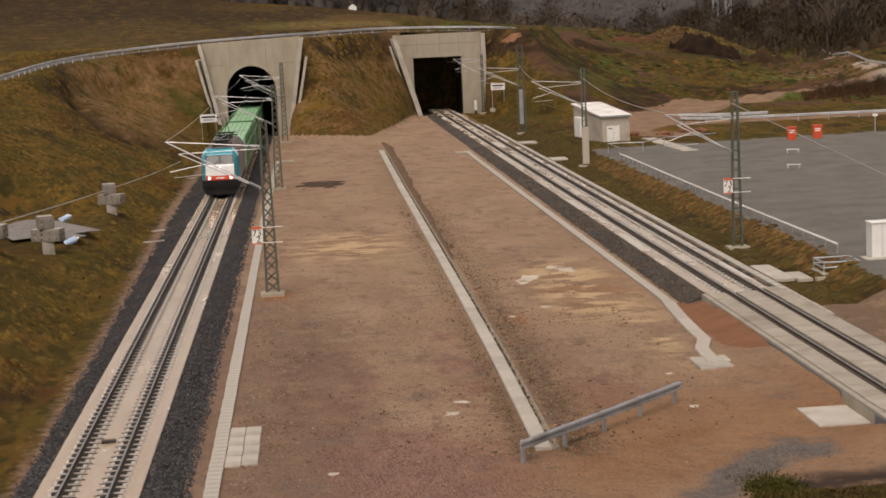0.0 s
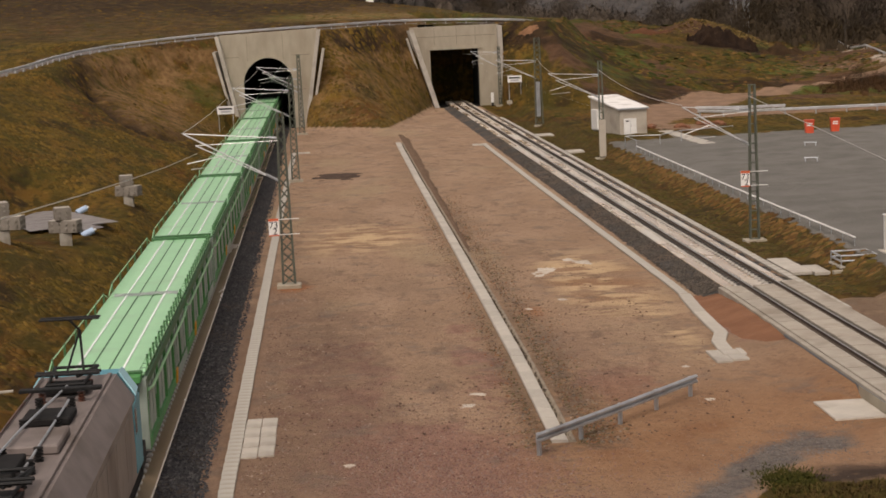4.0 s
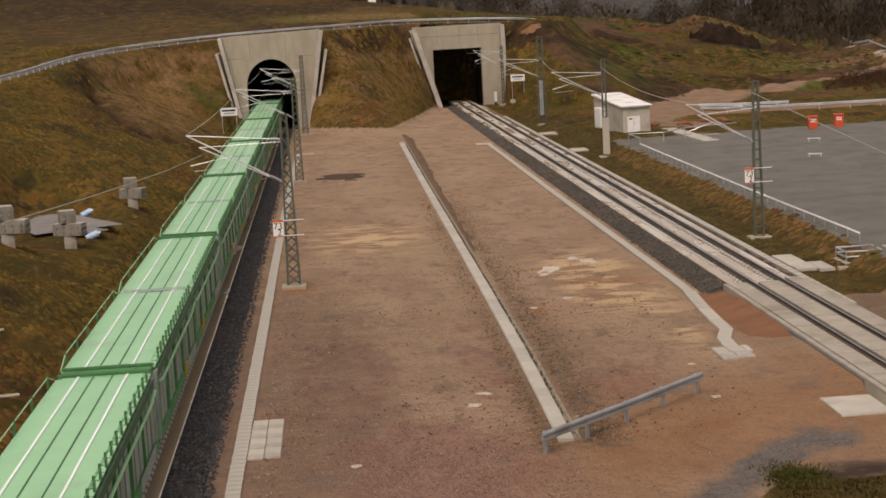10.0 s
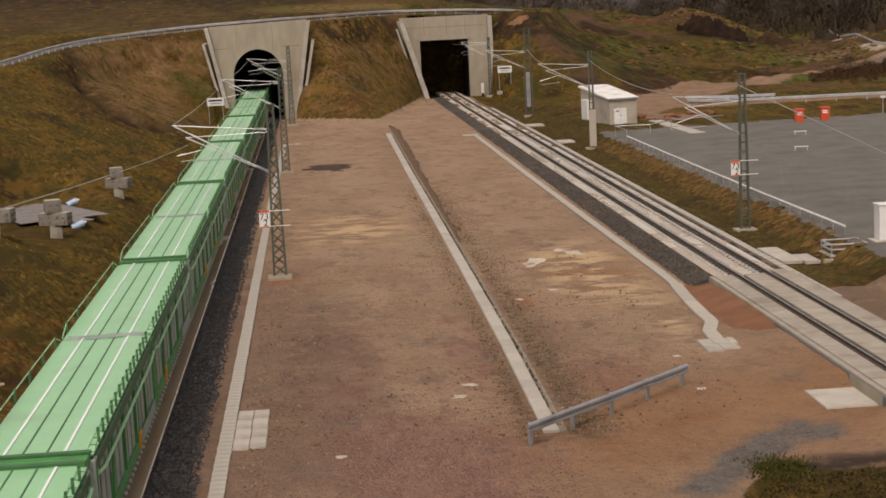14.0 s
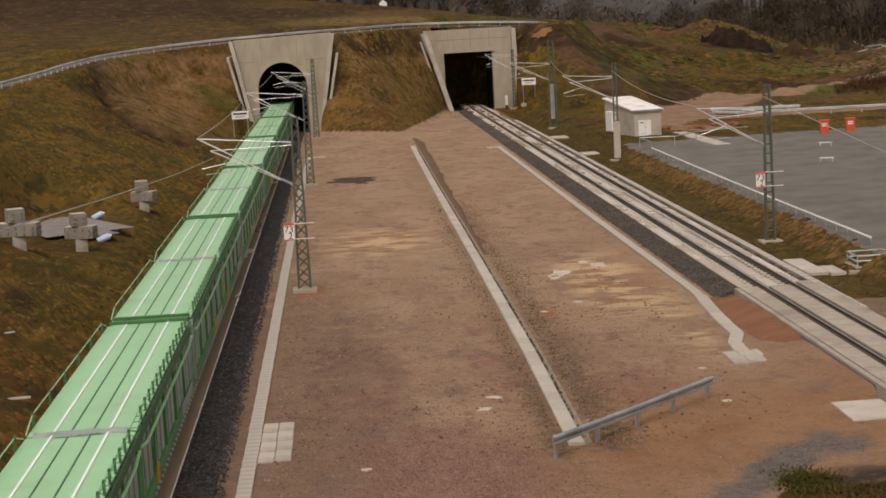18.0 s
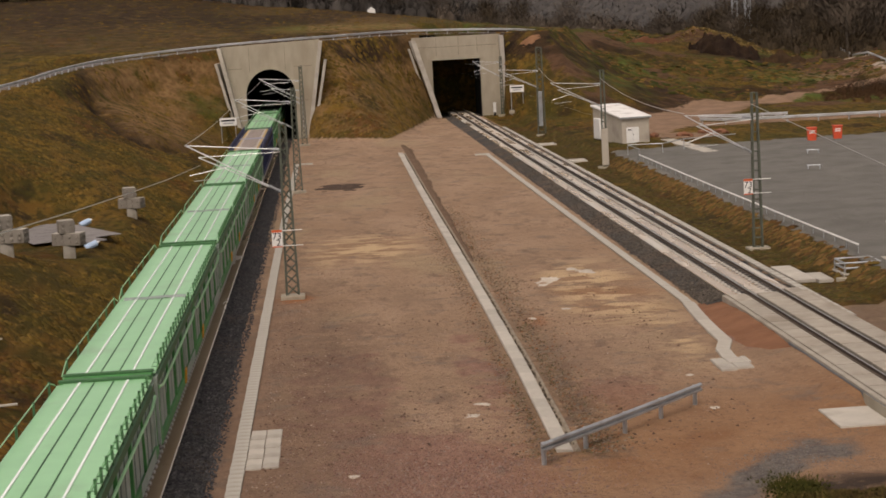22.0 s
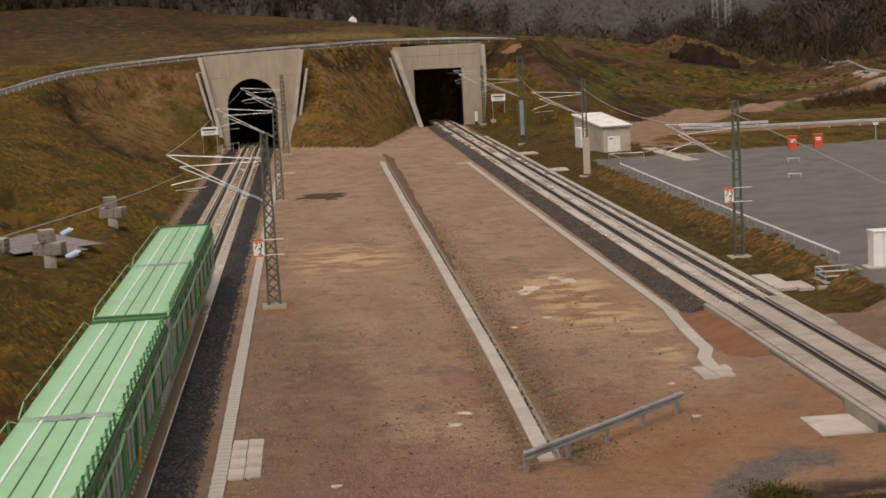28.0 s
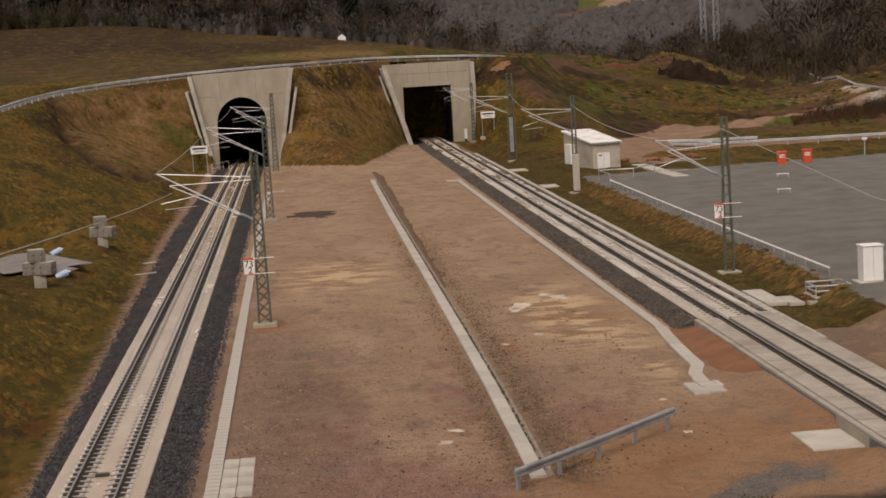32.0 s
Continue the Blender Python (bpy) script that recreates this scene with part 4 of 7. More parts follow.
def wagon(green=True):
    """A two-unit double-deck car carrier, empty; y runs back from the front coupling."""
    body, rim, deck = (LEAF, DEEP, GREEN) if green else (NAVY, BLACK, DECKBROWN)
    w = thing("car_carrier_wagon", None,
              "empty double-deck car carrier wagon painted green" if green else "empty double-deck car carrier wagon, navy with brown upper deck",
              "railway wagon", "wagons of the train")
    half = PITCH / 2 - 0.63
    post_me = bpy.data.meshes.new("handrail_post")
    bm = slab_box(-0.03, 0.03, -0.05, 0.05, 0, 0.58)
    bm.to_mesh(post_me)
    bm.free()
    post_me.materials.append(DEEP if green else NAVY)
    for u in (0, 1):
        a, b = (0.55, half - 0.10) if u == 0 else (half + 0.10, PITCH - 0.55)
        # upper deck plate, its rims and the guide strips
        part("upper_deck", slab_box(-1.22 if green else -1.08, 1.22 if green else 1.08, a, b, 2.96, 3.05, 0.01), deck, w, "pale green sheet-metal upper deck" if green else "worn brown-grey upper deck")
        for s in (-1, 1):
            bm = bmesh.new()
            if green:
                box(bm, s * 0.72 - 0.034, s * 0.72 + 0.034, a + 0.05, b - 0.05, 3.05, 3.085)
                part("guide_strip", bm, STRIP, w, "shiny wheel guide strip, its sky reflection painted white")
                bm = bmesh.new()
                box(bm, s * 0.285 - 0.022, s * 0.285 + 0.022, a + 0.05, b - 0.05, 3.05, 3.062)
                part("deck_seam", bm, DEEP, w, "dark green deck seam")
            else:
                box(bm, s * 0.96 - 0.085, s * 0.96 + 0.085, a + 0.05, b - 0.05, 3.05, 3.066)
                part("guide_strip", bm, YELLOW, w, "worn yellow edge strip")
                part("bleached_strip", slab_box(s * 0.77 - 0.075, s * 0.77 + 0.075, a + 0.05, b - 0.05, 3.05, 3.060), PALEDECK, w, "bleached strip beside the yellow edge")
                part("side_board", slab_box(min(s * 1.40, s * 1.45), max(s * 1.40, s * 1.45), a + 0.3, b - 0.3, 2.99, 3.42, 0.01), NAVY, w, "solid navy side board")
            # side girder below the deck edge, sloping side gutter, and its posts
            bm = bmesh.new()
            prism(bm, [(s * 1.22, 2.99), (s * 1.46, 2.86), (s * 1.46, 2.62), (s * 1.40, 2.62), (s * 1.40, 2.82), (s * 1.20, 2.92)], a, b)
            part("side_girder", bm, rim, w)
            rail = [((s * 1.49, a + 0.15, 2.52), (s * 1.49, a + 1.3, 2.36)), ((s * 1.49, a + 1.3, 2.36), (s * 1.49, b - 1.3, 2.36)), ((s * 1.49, b - 1.3, 2.36), (s * 1.49, b - 0.15, 2.52))]
            part("side_rail", pipe([rail[0][0], rail[1][0], rail[2][0], rail[2][1]], 0.05, 6), GREEN if green else NAVY, w, "bright side rail" if green else "navy side rail")
            hz = 3.34
            part("handrail", pipe([(s * 1.44, a + 0.1, 3.05), (s * 1.44, a + 1.2, hz), (s * 1.44, b - 1.2, hz), (s * 1.44, b - 0.1, 3.05)], 0.012 if green and s > 0 else 0.02), (GREEN if s < 0 else body) if green else GALV, w, "thin bent handrail")
            n = 14 if green and s > 0 else 6
            for i in range(n):
                shared("handrail_post", post_me, w, pose(s * (1.44 if n == 6 else 1.40), a + 1.2 + (b - a - 2.4) * i / (n - 1), 2.8))
            bm = bmesh.new()
            if green:
                box(bm, s * 1.31 - 0.10, s * 1.31 + 0.10, a, b, 2.98, 3.02)
            else:
                box(bm, s * 1.245 - 0.155, s * 1.245 + 0.155, a, b, 2.93, 2.965)
            nn = int((b - a) / 0.65)
            for i in range(nn if s > 0 else 0):
                y = a + (i + 0.3) * (b - a) / nn
                box(bm, s * 1.31 - 0.09, s * 1.31 + 0.09, y, y + 0.05, 3.02 if green else 2.965, 3.03 if green else 3.0, 1)
            part("tread_grating", bm, [GREEN if green else NAVY, DEEP if green else BLACK], w, "ribbed side walkway grating")
            # lower side: sill, posts and sheet panels
            part("sill", slab_box(min(s * 1.36, s * 1.48), max(s * 1.36, s * 1.48), a, b, 0.72, 1.02, 0.015), body, w)
            if green:
                part("sill_sheet", slab_box(min(s * 1.482, s * 1.492), max(s * 1.482, s * 1.492), b - 5.0, b - 0.9, 0.74, 1.12), MESHGREY, w, "pale grey sheet over the sill")
            posts = 5
            for i in range(posts + 1):
                y = a + 0.06 + (b - a - 0.12) * i / posts
                lean = 0.35 if i in (1, posts - 1) else 0.0
                bm = bmesh.new()
                prism(bm, [(y - 0.07, 1.0), (y + 0.07, 1.0), (y + 0.07 + lean * (1 if i == 1 else -1), 2.64), (y - 0.07 + lean * (1 if i == 1 else -1), 2.64)], s * 1.37, s * 1.47, axis="x")
                part("side_post", bm, body, w)
            for i in range(posts):
                y0, y1 = a + (b - a) * i / posts + 0.12, a + (b - a) * (i + 1) / posts - 0.02
                bm = bmesh.new()
                m = 3
                for j in range(m):
                    ya, yb = y0 + (y1 - y0) * j / m, y0 + (y1 - y0) * (j + 0.72) / m
                    box(bm, min(s * 1.375, s * 1.405), max(s * 1.375, s * 1.405), ya, yb, 1.05, 2.55)
                part("side_panel", bm, MESHGREY if green else UNDER, w, "dull grey ribbed side sheet")
        if not green:
            bm = bmesh.new()
            for i in range(int((b - a) / 0.42)):
                y = a + 0.2 + 0.42 * i
                box(bm, -0.70, 0.70, y, y + 0.16, 3.05, 3.066)
            part("deck_ridges", bm, DECKDARK, w, "raised cross ridges of the worn deck")
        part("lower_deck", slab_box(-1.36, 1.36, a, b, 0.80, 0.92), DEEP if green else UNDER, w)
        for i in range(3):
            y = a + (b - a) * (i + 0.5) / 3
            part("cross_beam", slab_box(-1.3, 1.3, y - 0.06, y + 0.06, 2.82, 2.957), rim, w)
        wheelset(w, a + 2.4)
        wheelset(w, b - 2.4)
        for y in (a, b):
            end = (u == 0 and y == a) or (u == 1 and y == b)
            far = 0.53 if end else 0.08
            bm = slab_box(-1.34, 1.34, y - (far if y == a else -0.003), y + (-0.003 if y == a else far), 2.84, 3.06 if end else 2.94, 0.02)
            part("end_beam", bm, body, w)
            if end and green:
                # added dark strip in place of the shade lines on the end beam
                part("end_shade_strip", slab_box(-1.38, 1.38, y - 0.16 if y == a else y + 0.02, y - 0.02 if y == a else y + 0.16, 3.062, 3.15, 0.015), DEEP, w, "dark green strip standing for shade lines across the deck end")
            for s in (-1, 1):
                part("end_post", slab_box(min(s * 1.22, s * 1.46), max(s * 1.22, s * 1.46), y - (0.12 if s < 0 or not green or y == a else 0.3), y + (0.12 if s < 0 or not green or y == b else 0.3), 0.75, 2.9, 0.015), MESHGREY if green and s > 0 and end else body, w)
    # crinkled hinge plates over the joint of the two units
    bm = bmesh.new()
    rnd = random.Random(7)
    n = 12
    rows = [[bm.verts.new((-1.2 + 2.4 * i / n, half + y + rnd.uniform(-0.10, 0.10), 3.05 + 0.06 * (y == 0) + rnd.uniform(0.0, 0.045))) for i in range(n + 1)] for y in (-0.28, 0, 0.28)]
    for r0, r1 in zip(rows, rows[1:]):
        for i in range(n):
            bm.faces.new((r0[i], r0[i + 1], r1[i + 1], r1[i]))
    part("hinge_plate", bm, PLATE if green else LILAC, w, "crinkled grey hinge plates between the two units")
    if green:
        for y in (half + 3.0, half - 6.0):
            part("brake_handle", rods([((1.50, y, 0.80), (1.53, y, 1.25)), ((1.53, y, 1.25), (1.53, y + 0.3, 1.30)), ((1.50, y + 0.3, 0.80), (1.53, y + 0.3, 1.30))], 0.035, 6), ORANGEY, w, "orange-yellow brake handle")
    if not green:
        for y in (half + 1.5,):
            part("cross_plate", slab_box(-1.15, 1.15, y - 0.35, y + 0.35, 3.066, 3.08), LILAC, w, "pale blue cross plate")
    part("drawbar", rods([((0, -0.1, 0.95), (0, 0.7, 0.95)), ((0, PITCH - 0.7, 0.95), (0, PITCH + 0.05, 0.95))], 0.09, 8), UNDER, w)
    for s in (-0.875, 0.875):
        for y, e in ((0.55, -0.5), (PITCH - 0.55, 0.5)):
            bm = rods([((s, y, 1.05), (s, y + e * 0.8, 1.05))], 0.10, 8)
            rod(bm, (s, y + e * 0.8, 1.05), (s, y + e, 1.05), 0.23, 12)
            part("buffer", bm, UNDER, w)
    return w


def locomotive():
    """An electric locomotive; the front buffers at y = 0, y runs back along it."""
    e = thing("electric_locomotive", None, "turquoise and white electric locomotive with dusty grey flanks and lit headlamps", "locomotive")
    L = LOCO_LEN
    # body shell between the cabs: upright flanks, sloping shoulders, flat roof
    sec = [(-1.47, 0.95), (-1.49, 1.4), (-1.47, 3.05), (-1.02, 3.72), (1.02, 3.72), (1.47, 3.05), (1.49, 1.4), (1.47, 0.95)]
    bm = bmesh.new()
    fs = prism(bm, sec, 2.6, L - 2.6)
    for f in fs[2:]:
        c = f.calc_center_median()
        f.material_index = 1 if c.z > 3.2 else 0
    part("body", bm, [LOCOSIDE, LOCOROOF], e, "dusty brown-grey body sides under a sooty roof")
    for y in np.arange(4.0, L - 3.8, 1.9):
        for s in (-1, 1):
            part("side_panel", slab_box(min(s * 1.488, s * 1.50), max(s * 1.488, s * 1.50), y, y + 1.8, 1.35, 2.9, 0.004), LOCOSIDE, e)
    for back in (False, True):
        m = pose(0, L, 0, 0, 0, 180) if back else Matrix.Identity(4)
        # cab: loft of sections from the nose to the body
        bm = bmesh.new()
        rings = []
        for y, side, roof, zt in ((0.62, 1.16, 1.0, 2.33), (1.20, 1.20, 1.02, 3.34), (1.60, 1.40, 1.02, 3.66), (2.6, 1.47, 1.02, 3.72)):
            zs = min(3.05, zt - 0.10)
            ring = [(-side, 0.95), (-side - 0.02, 1.4), (-side, zs), (-roof if zt > 3.1 else -side + 0.12, zt), (roof if zt > 3.1 else side - 0.12, zt), (side, zs), (side + 0.02, 1.4), (side, 0.95)]
            rings.append([bm.verts.new((x, y, z)) for x, z in ring])
        for r0, r1 in zip(rings, rings[1:]):
            for i in range(8):
                bm.faces.new((r0[i], r0[(i + 1) % 8], r1[(i + 1) % 8], r1[i]))
        bm.faces.new(rings[0])
        cab = part("cab", bm, TEAL, e, "turquoise cab surround")
        cab.matrix_basis = m
        # flat front panels laid on the nose
        part("front_panel", slab_box(-1.13, 1.13, 0.575, 0.64, 1.62, 2.40, 0.02), LOCOWHITE, cab, "grimy white front panel")
        bm = bmesh.new()
        prism(bm, [(0.575, 2.385), (0.60, 2.385), (0.69, 2.52), (0.665, 2.52)], -1.12, 1.12, axis="x")
        part("front_ledge", bm, LOCOWHITE, cab)
        part("red_band", slab_box(-1.14, 1.14, 0.565, 0.64, 1.28, 1.615, 0.015), LOCORED, cab, "orange-red band below the white front")
        part("number_bars", slab_box(-0.34, 0.34, 0.555, 0.562, 1.39, 1.51), WHITE, cab)
        bm = bmesh.new()
        prism(bm, [(0.700, 2.50), (0.745, 2.50), (1.158, 3.22), (1.113, 3.22)], -1.10, 1.10, axis="x")
        part("screen_frame", bm, BLACK, cab, "black rubber screen surround")
        # windscreen: two tilted panes with a dark pillar and wipers
        slope = (1.20 - 0.62) / (3.34 - 2.33)
        for s in (-1, 1):
            bm = bmesh.new()
            z0, z1 = 2.55, 3.17
            y0, y1 = 0.62 + (z0 - 2.33) * slope - 0.03, 0.62 + (z1 - 2.33) * slope - 0.03
            xs = (0.03 * s, 1.04 * s)
            v = [bm.verts.new(p) for p in ((xs[0], y0, z0), (xs[1], y0, z0), (xs[1] * 0.98, y1, z1), (xs[0], y1, z1))]
            f = bm.faces.new(v)
            r = bmesh.ops.extrude_face_region(bm, geom=[f])
            bmesh.ops.translate(bm, verts=[g for g in r["geom"] if isinstance(g, bmesh.types.BMVert)], vec=(0, 0.06, 0))
            part("windscreen", bm, GLASS, cab, "grey reflecting windscreen pane")
            part("wiper", rods([((0.42 * s, 0.66, 2.50), (0.10 * s, 0.86, 2.86))], 0.018, 5), BLACK, cab)
            bm = rods([((0.86 * s, 0.52, 1.45), (0.86 * s, 0.60, 1.45))], 0.105, 14)
            part("headlamp", bm, WHITE if back else LAMP, cab, "headlamp")
            part("lamp_housing", slab_box(min(0.66 * s, 1.08 * s), max(0.66 * s, 1.08 * s), 0.55, 0.575, 1.32, 1.59, 0.01), LOCORED, cab)
            bm = rods([((0.875 * s, 0.05, 1.05), (0.875 * s, 0.70, 1.05))], 0.13, 10)
            prism(bm, [(0.875 * s - 0.28, 0.88), (0.875 * s + 0.28, 0.88), (0.875 * s + 0.28, 1.22), (0.875 * s - 0.28, 1.22)], 0.0, 0.06)
            part("buffer", bm, UNDER if back else BLACK, cab, "black buffer with an oblong head")
            # chamfered light corner plate beside the roof and a cab side door
            bm = bmesh.new()
            v = [bm.verts.new(p) for p in ((1.03 * s, 1.62, 3.70), (1.43 * s, 1.62, 3.08), (1.485 * s, 2.58, 3.07), (1.05 * s, 2.58, 3.75))]
            f = bm.faces.new(v)
            r = bmesh.ops.extrude_face_region(bm, geom=[f])
            bmesh.ops.translate(bm, verts=[g for g in r["geom"] if isinstance(g, bmesh.types.BMVert)], vec=(0.03 * s, 0, 0.03))
            part("corner_plate", bm, LIGHTTEAL, cab, "light turquoise roof corner")
            part("cab_door", slab_box(min(1.455 * s, 1.50 * s), max(1.455 * s, 1.50 * s), 2.64, 3.35, 1.05, 2.95, 0.01), TEAL, cab)
            part("side_window", slab_box(min(1.46 * s, 1.512 * s), max(1.46 * s, 1.512 * s), 2.78, 3.2, 2.1, 2.8, 0.01), GLASS, cab)
            part("side_teal", slab_box(min(1.45 * s, 1.494 * s), max(1.45 * s, 1.494 * s), 1.75, 2.6, 1.0, 3.0, 0.01), TEAL, cab)
        part("screen_pillar", rods([((0, 0.70, 2.52), (0, 1.09, 3.18))], 0.03, 6), BLACK, cab)
        bm = rods([((0, 0.62, 2.24), (0, 0.54, 2.24))], 0.095, 14)
        part("headlamp", bm, WHITE if back else LAMP, cab, "central headlamp")
        bm = bmesh.new()
        prism(bm, [(-1.30, 0.32), (1.30, 0.32), (1.42, 0.7), (1.42, 1.27), (-1.42, 1.27), (-1.42, 0.7)], 0.42, 1.6)
        box(bm, -1.2, 1.2, 0.30, 0.5, 0.14, 0.5)
        part("front_skirt", bm, BLACK, cab, "black front skirt and rail guard")
        part("drawhook", rods([((0, 0.1, 1.0), (0, 0.5, 1.0))], 0.07, 8), BLACK, cab)
    part("underframe", slab_box(-1.40, 1.40, 1.2, L - 1.2, 0.45, 1.0), UNDER, e)
    for y in (3.0, 5.6, L - 5.6, L - 3.0):
        wheelset(e, y, 0.60)
    for y in (4.3, L - 4.3):
        for s in (-1, 1):
            part("bogie_frame", slab_box(min(1.0 * s, 1.22 * s), max(1.0 * s, 1.22 * s), y - 2.1, y + 2.1, 0.5, 0.85, 0.03), UNDER, e)
    # roof gear: two folded pantographs, insulators, busbars and boxes
    for y in (3.0, L - 5.2):
        segs = []
        for s in (-0.45, 0.45):
            segs += [((s, y + 0.2, 4.0), (s * 1.3, y + 2.2, 4.06)), ((s * 1.3, y + 2.2, 4.06), (s * 0.6, y + 0.5, 4.14))]
        segs += [((-0.85, y + 0.55, 4.2), (0.85, y + 0.55, 4.2)), ((-0.85, y + 0.85, 4.2), (0.85, y + 0.85, 4.2)), ((-0.6, y + 2.2, 4.06), (0.6, y + 2.2, 4.06)), ((-0.5, y + 0.2, 4.0), (0.5, y + 0.2, 4.0))]
        part("pantograph", rods(segs, 0.045, 6), BLACK, e, "folded dark pantograph")
        part("pantograph_bar", slab_box(-1.05, 1.05, y - 0.78, y - 0.56, 4.02, 4.12, 0.02), BLACK, e, "black roof crossbar")
        part("pantograph_base", slab_box(-0.6, 0.6, y - 0.1, y + 1.0, 3.82, 3.95, 0.02), UNDER, e)
        for s in (-0.5, 0.5):
            for d in (-0.6, 0.9):
                bm = ribbed((s, y + d, 3.70), (s, y + d, 4.0), 4, 0.10, 0.06, 8)
                part("insulator", bm, INSUL, e, "brown ribbed insulator")
    part("roof_box", slab_box(-0.75, 0.75, 7.6, 9.4, 3.72, 3.95, 0.04), LOCOROOF, e)
    part("roof_box", slab_box(-0.6, 0.6, 10.4, 11.6, 3.72, 3.92, 0.04), UNDER, e)
    part("roof_box", slab_box(-0.6, 0.6, 2.0, 2.3, 3.72, 3.80, 0.03), LOCOROOF, e)
    for y in (4.9, 6.0, 7.1, 9.9, 12.2):
        for s in (-0.42, 0.38):
            bm = ribbed((s, y, 3.70), (s, y, 4.07), 5, 0.11, 0.06, 8)
            part("insulator", bm, UNDER, e, "dark ribbed insulator")
    part("contactor_box", slab_box(-0.55, 0.15, 5.0, 6.9, 3.72, 3.98, 0.03), UNDER, e, "black roof switch box")
    part("raised_arm", rods([((0.25, L - 3.4, 4.0), (0.1, L - 2.6, 5.0)), ((-0.2, L - 3.4, 4.0), (0.1, L - 2.6, 5.0)), ((0.1, L - 2.6, 5.0), (0.0, L - 3.7, 5.5)), ((-0.8, L - 3.7, 5.5), (0.8, L - 3.7, 5.5)), ((-0.8, L - 3.4, 5.5), (0.8, L - 3.4, 5.5))], 0.035, 6), BLACK, e, "raised black pantograph arm")
    part("busbar", rods([((-0.55, 3.6, 4.05), (-0.3, 9.0, 4.05)), ((-0.3, 9.0, 4.05), (0.1, 13.5, 4.05)), ((0.35, 5.0, 4.0), (0.35, 12.0, 4.0))], 0.03, 6), GALV, e)
    part("roof_ridge", slab_box(0.80, 0.92, 2.8, L - 2.8, 3.72, 3.80, 0.01), LOCOROOF, e)
    part("red_pipe", rods([((-0.95, 2.9, 3.78), (-0.95, L - 2.9, 3.78))], 0.03, 6), INSUL, e)
    return e


TRAIN = [locomotive()]
green_wagon, blue_wagon = wagon(True), wagon(False)
for i in range(WAGONS):
    src = blue_wagon if i == BLUE_AT else green_wagon
    TRAIN.append(src if i in (0, BLUE_AT) else copy_thing(green_wagon, Matrix.Identity(4)))


UNEVEN = {0: -0.6, 2: 0.2, 3: 0.2, 6: -0.15, 8: 0.2, 9: -0.5, 13: 0.6, 16: 0.1, 17: -0.4, 18: -0.1, 19: -0.3, 22: -0.4, 23: 0.75, 24: -0.15, 30: 0.2}


def train_front(t):
    """Where the locomotive's buffers stand along the track: a slowly changing speed with small surges."""
    u = (t - 16) / 16
    return ((((-10.17872 * u + 1.21805) * u + 27.17919) * u + 11.83682) * u - 430.3054) * u - 290.49745 + UNEVEN.get(t, 0.0)


def motions():
    offset = 0.0
    for i, car in enumerate(TRAIN):
        walk(car, [(t, pose(TRACK_L, train_front(t) + offset, 0)) for t in range(0, 33)])
        offset += LOCO_LEN if i == 0 else PITCH


# ---- cable troughs, drain, paving ----
def lids(name, label, x, y0, y1, width, step_y, top, material=None, bend=None):
    """A row of loose concrete lids on a trough, each a part of its own."""
    t = thing(name, None, label, "cable trough", kind="structure")
    material = material or TROUGH
    bm = bmesh.new()
    bend = bend or (lambda y: x)
    rnd = random.Random(3)
    n = int((y1 - y0) / step_y)
    me = bpy.data.meshes.new("lid")
    b = slab_box(-width / 2, width / 2, -step_y / 2 + 0.003, step_y / 2 - 0.003, -0.07, 0.0, 0.003)
    b.to_mesh(me)
    b.free()
    me.materials.append(material)
    for i in range(n):
        y = y0 + (i + 0.5) * step_y
        shared("lid", me, t, pose(bend(y) + rnd.uniform(-0.012, 0.012), y, top + rnd.uniform(-0.002, 0.002), rnd.uniform(-0.04, 0.04), rnd.uniform(-0.12, 0.12), rnd.uniform(-0.4, 0.4)))
    for i in range(0, n, 8):
        ya, yb = y0 + i * step_y, min(y0 + (i + 8) * step_y, y1)
        ca, cb = bend(ya), bend(yb)
        for s in (-1, 1):
            o = s * (width / 2 - 0.04)
            v = [bm.verts.new(p) for p in ((ca + o - 0.03, ya, top - 0.3), (ca + o + 0.03, ya, top - 0.3), (cb + o + 0.03, yb, top - 0.3), (cb + o - 0.03, yb, top - 0.3), (ca + o - 0.03, ya, top - 0.07), (ca + o + 0.03, ya, top - 0.07), (cb + o + 0.03, yb, top - 0.07), (cb + o - 0.03, yb, top - 0.07))]
            for q in ((0, 1, 5, 4), (2, 3, 7, 6), (0, 4, 7, 3), (1, 2, 6, 5), (4, 5, 6, 7)):
                bm.faces.new([v[k] for k in q])
    part("trough", bm, CONCRETE, t)
    return t


lids("cable_trough_left", "pale concrete cable trough with loose lids beside the ballast", -3.45, 44, 174, 0.46, 0.5, FLOOR + 0.10, bend=lambda y: -3.46 + 0.25 * max(0, (y - 120) / 55))
lids("cable_trough_right", "pale concrete cable trough with loose lids in red soil", 16.3, 78, 172.5, 0.44, 0.5, FLOOR + 0.10, bend=lambda y: float(np.interp(y, [70, 80, 95, 130, 173], [16.4, 16.52, 16.46, 16.34, 16.30])))
lids("cable_trough_track_side", "narrow pale concrete trough along the grass beside the slab track", 22.5, 72, 215, 0.4, 1.0, FLOOR + 0.12)


def scattered_slabs(name, rects, label, z=FLOOR, thick=0.12):
    t = thing(name, None, label, "paving slabs", kind="structure")
    for x0, x1, y0, y1 in rects:
        part("slab", slab_box(x0, x1, y0, y1, z - 0.06, z + thick, 0.02), PALE, t)
    return t


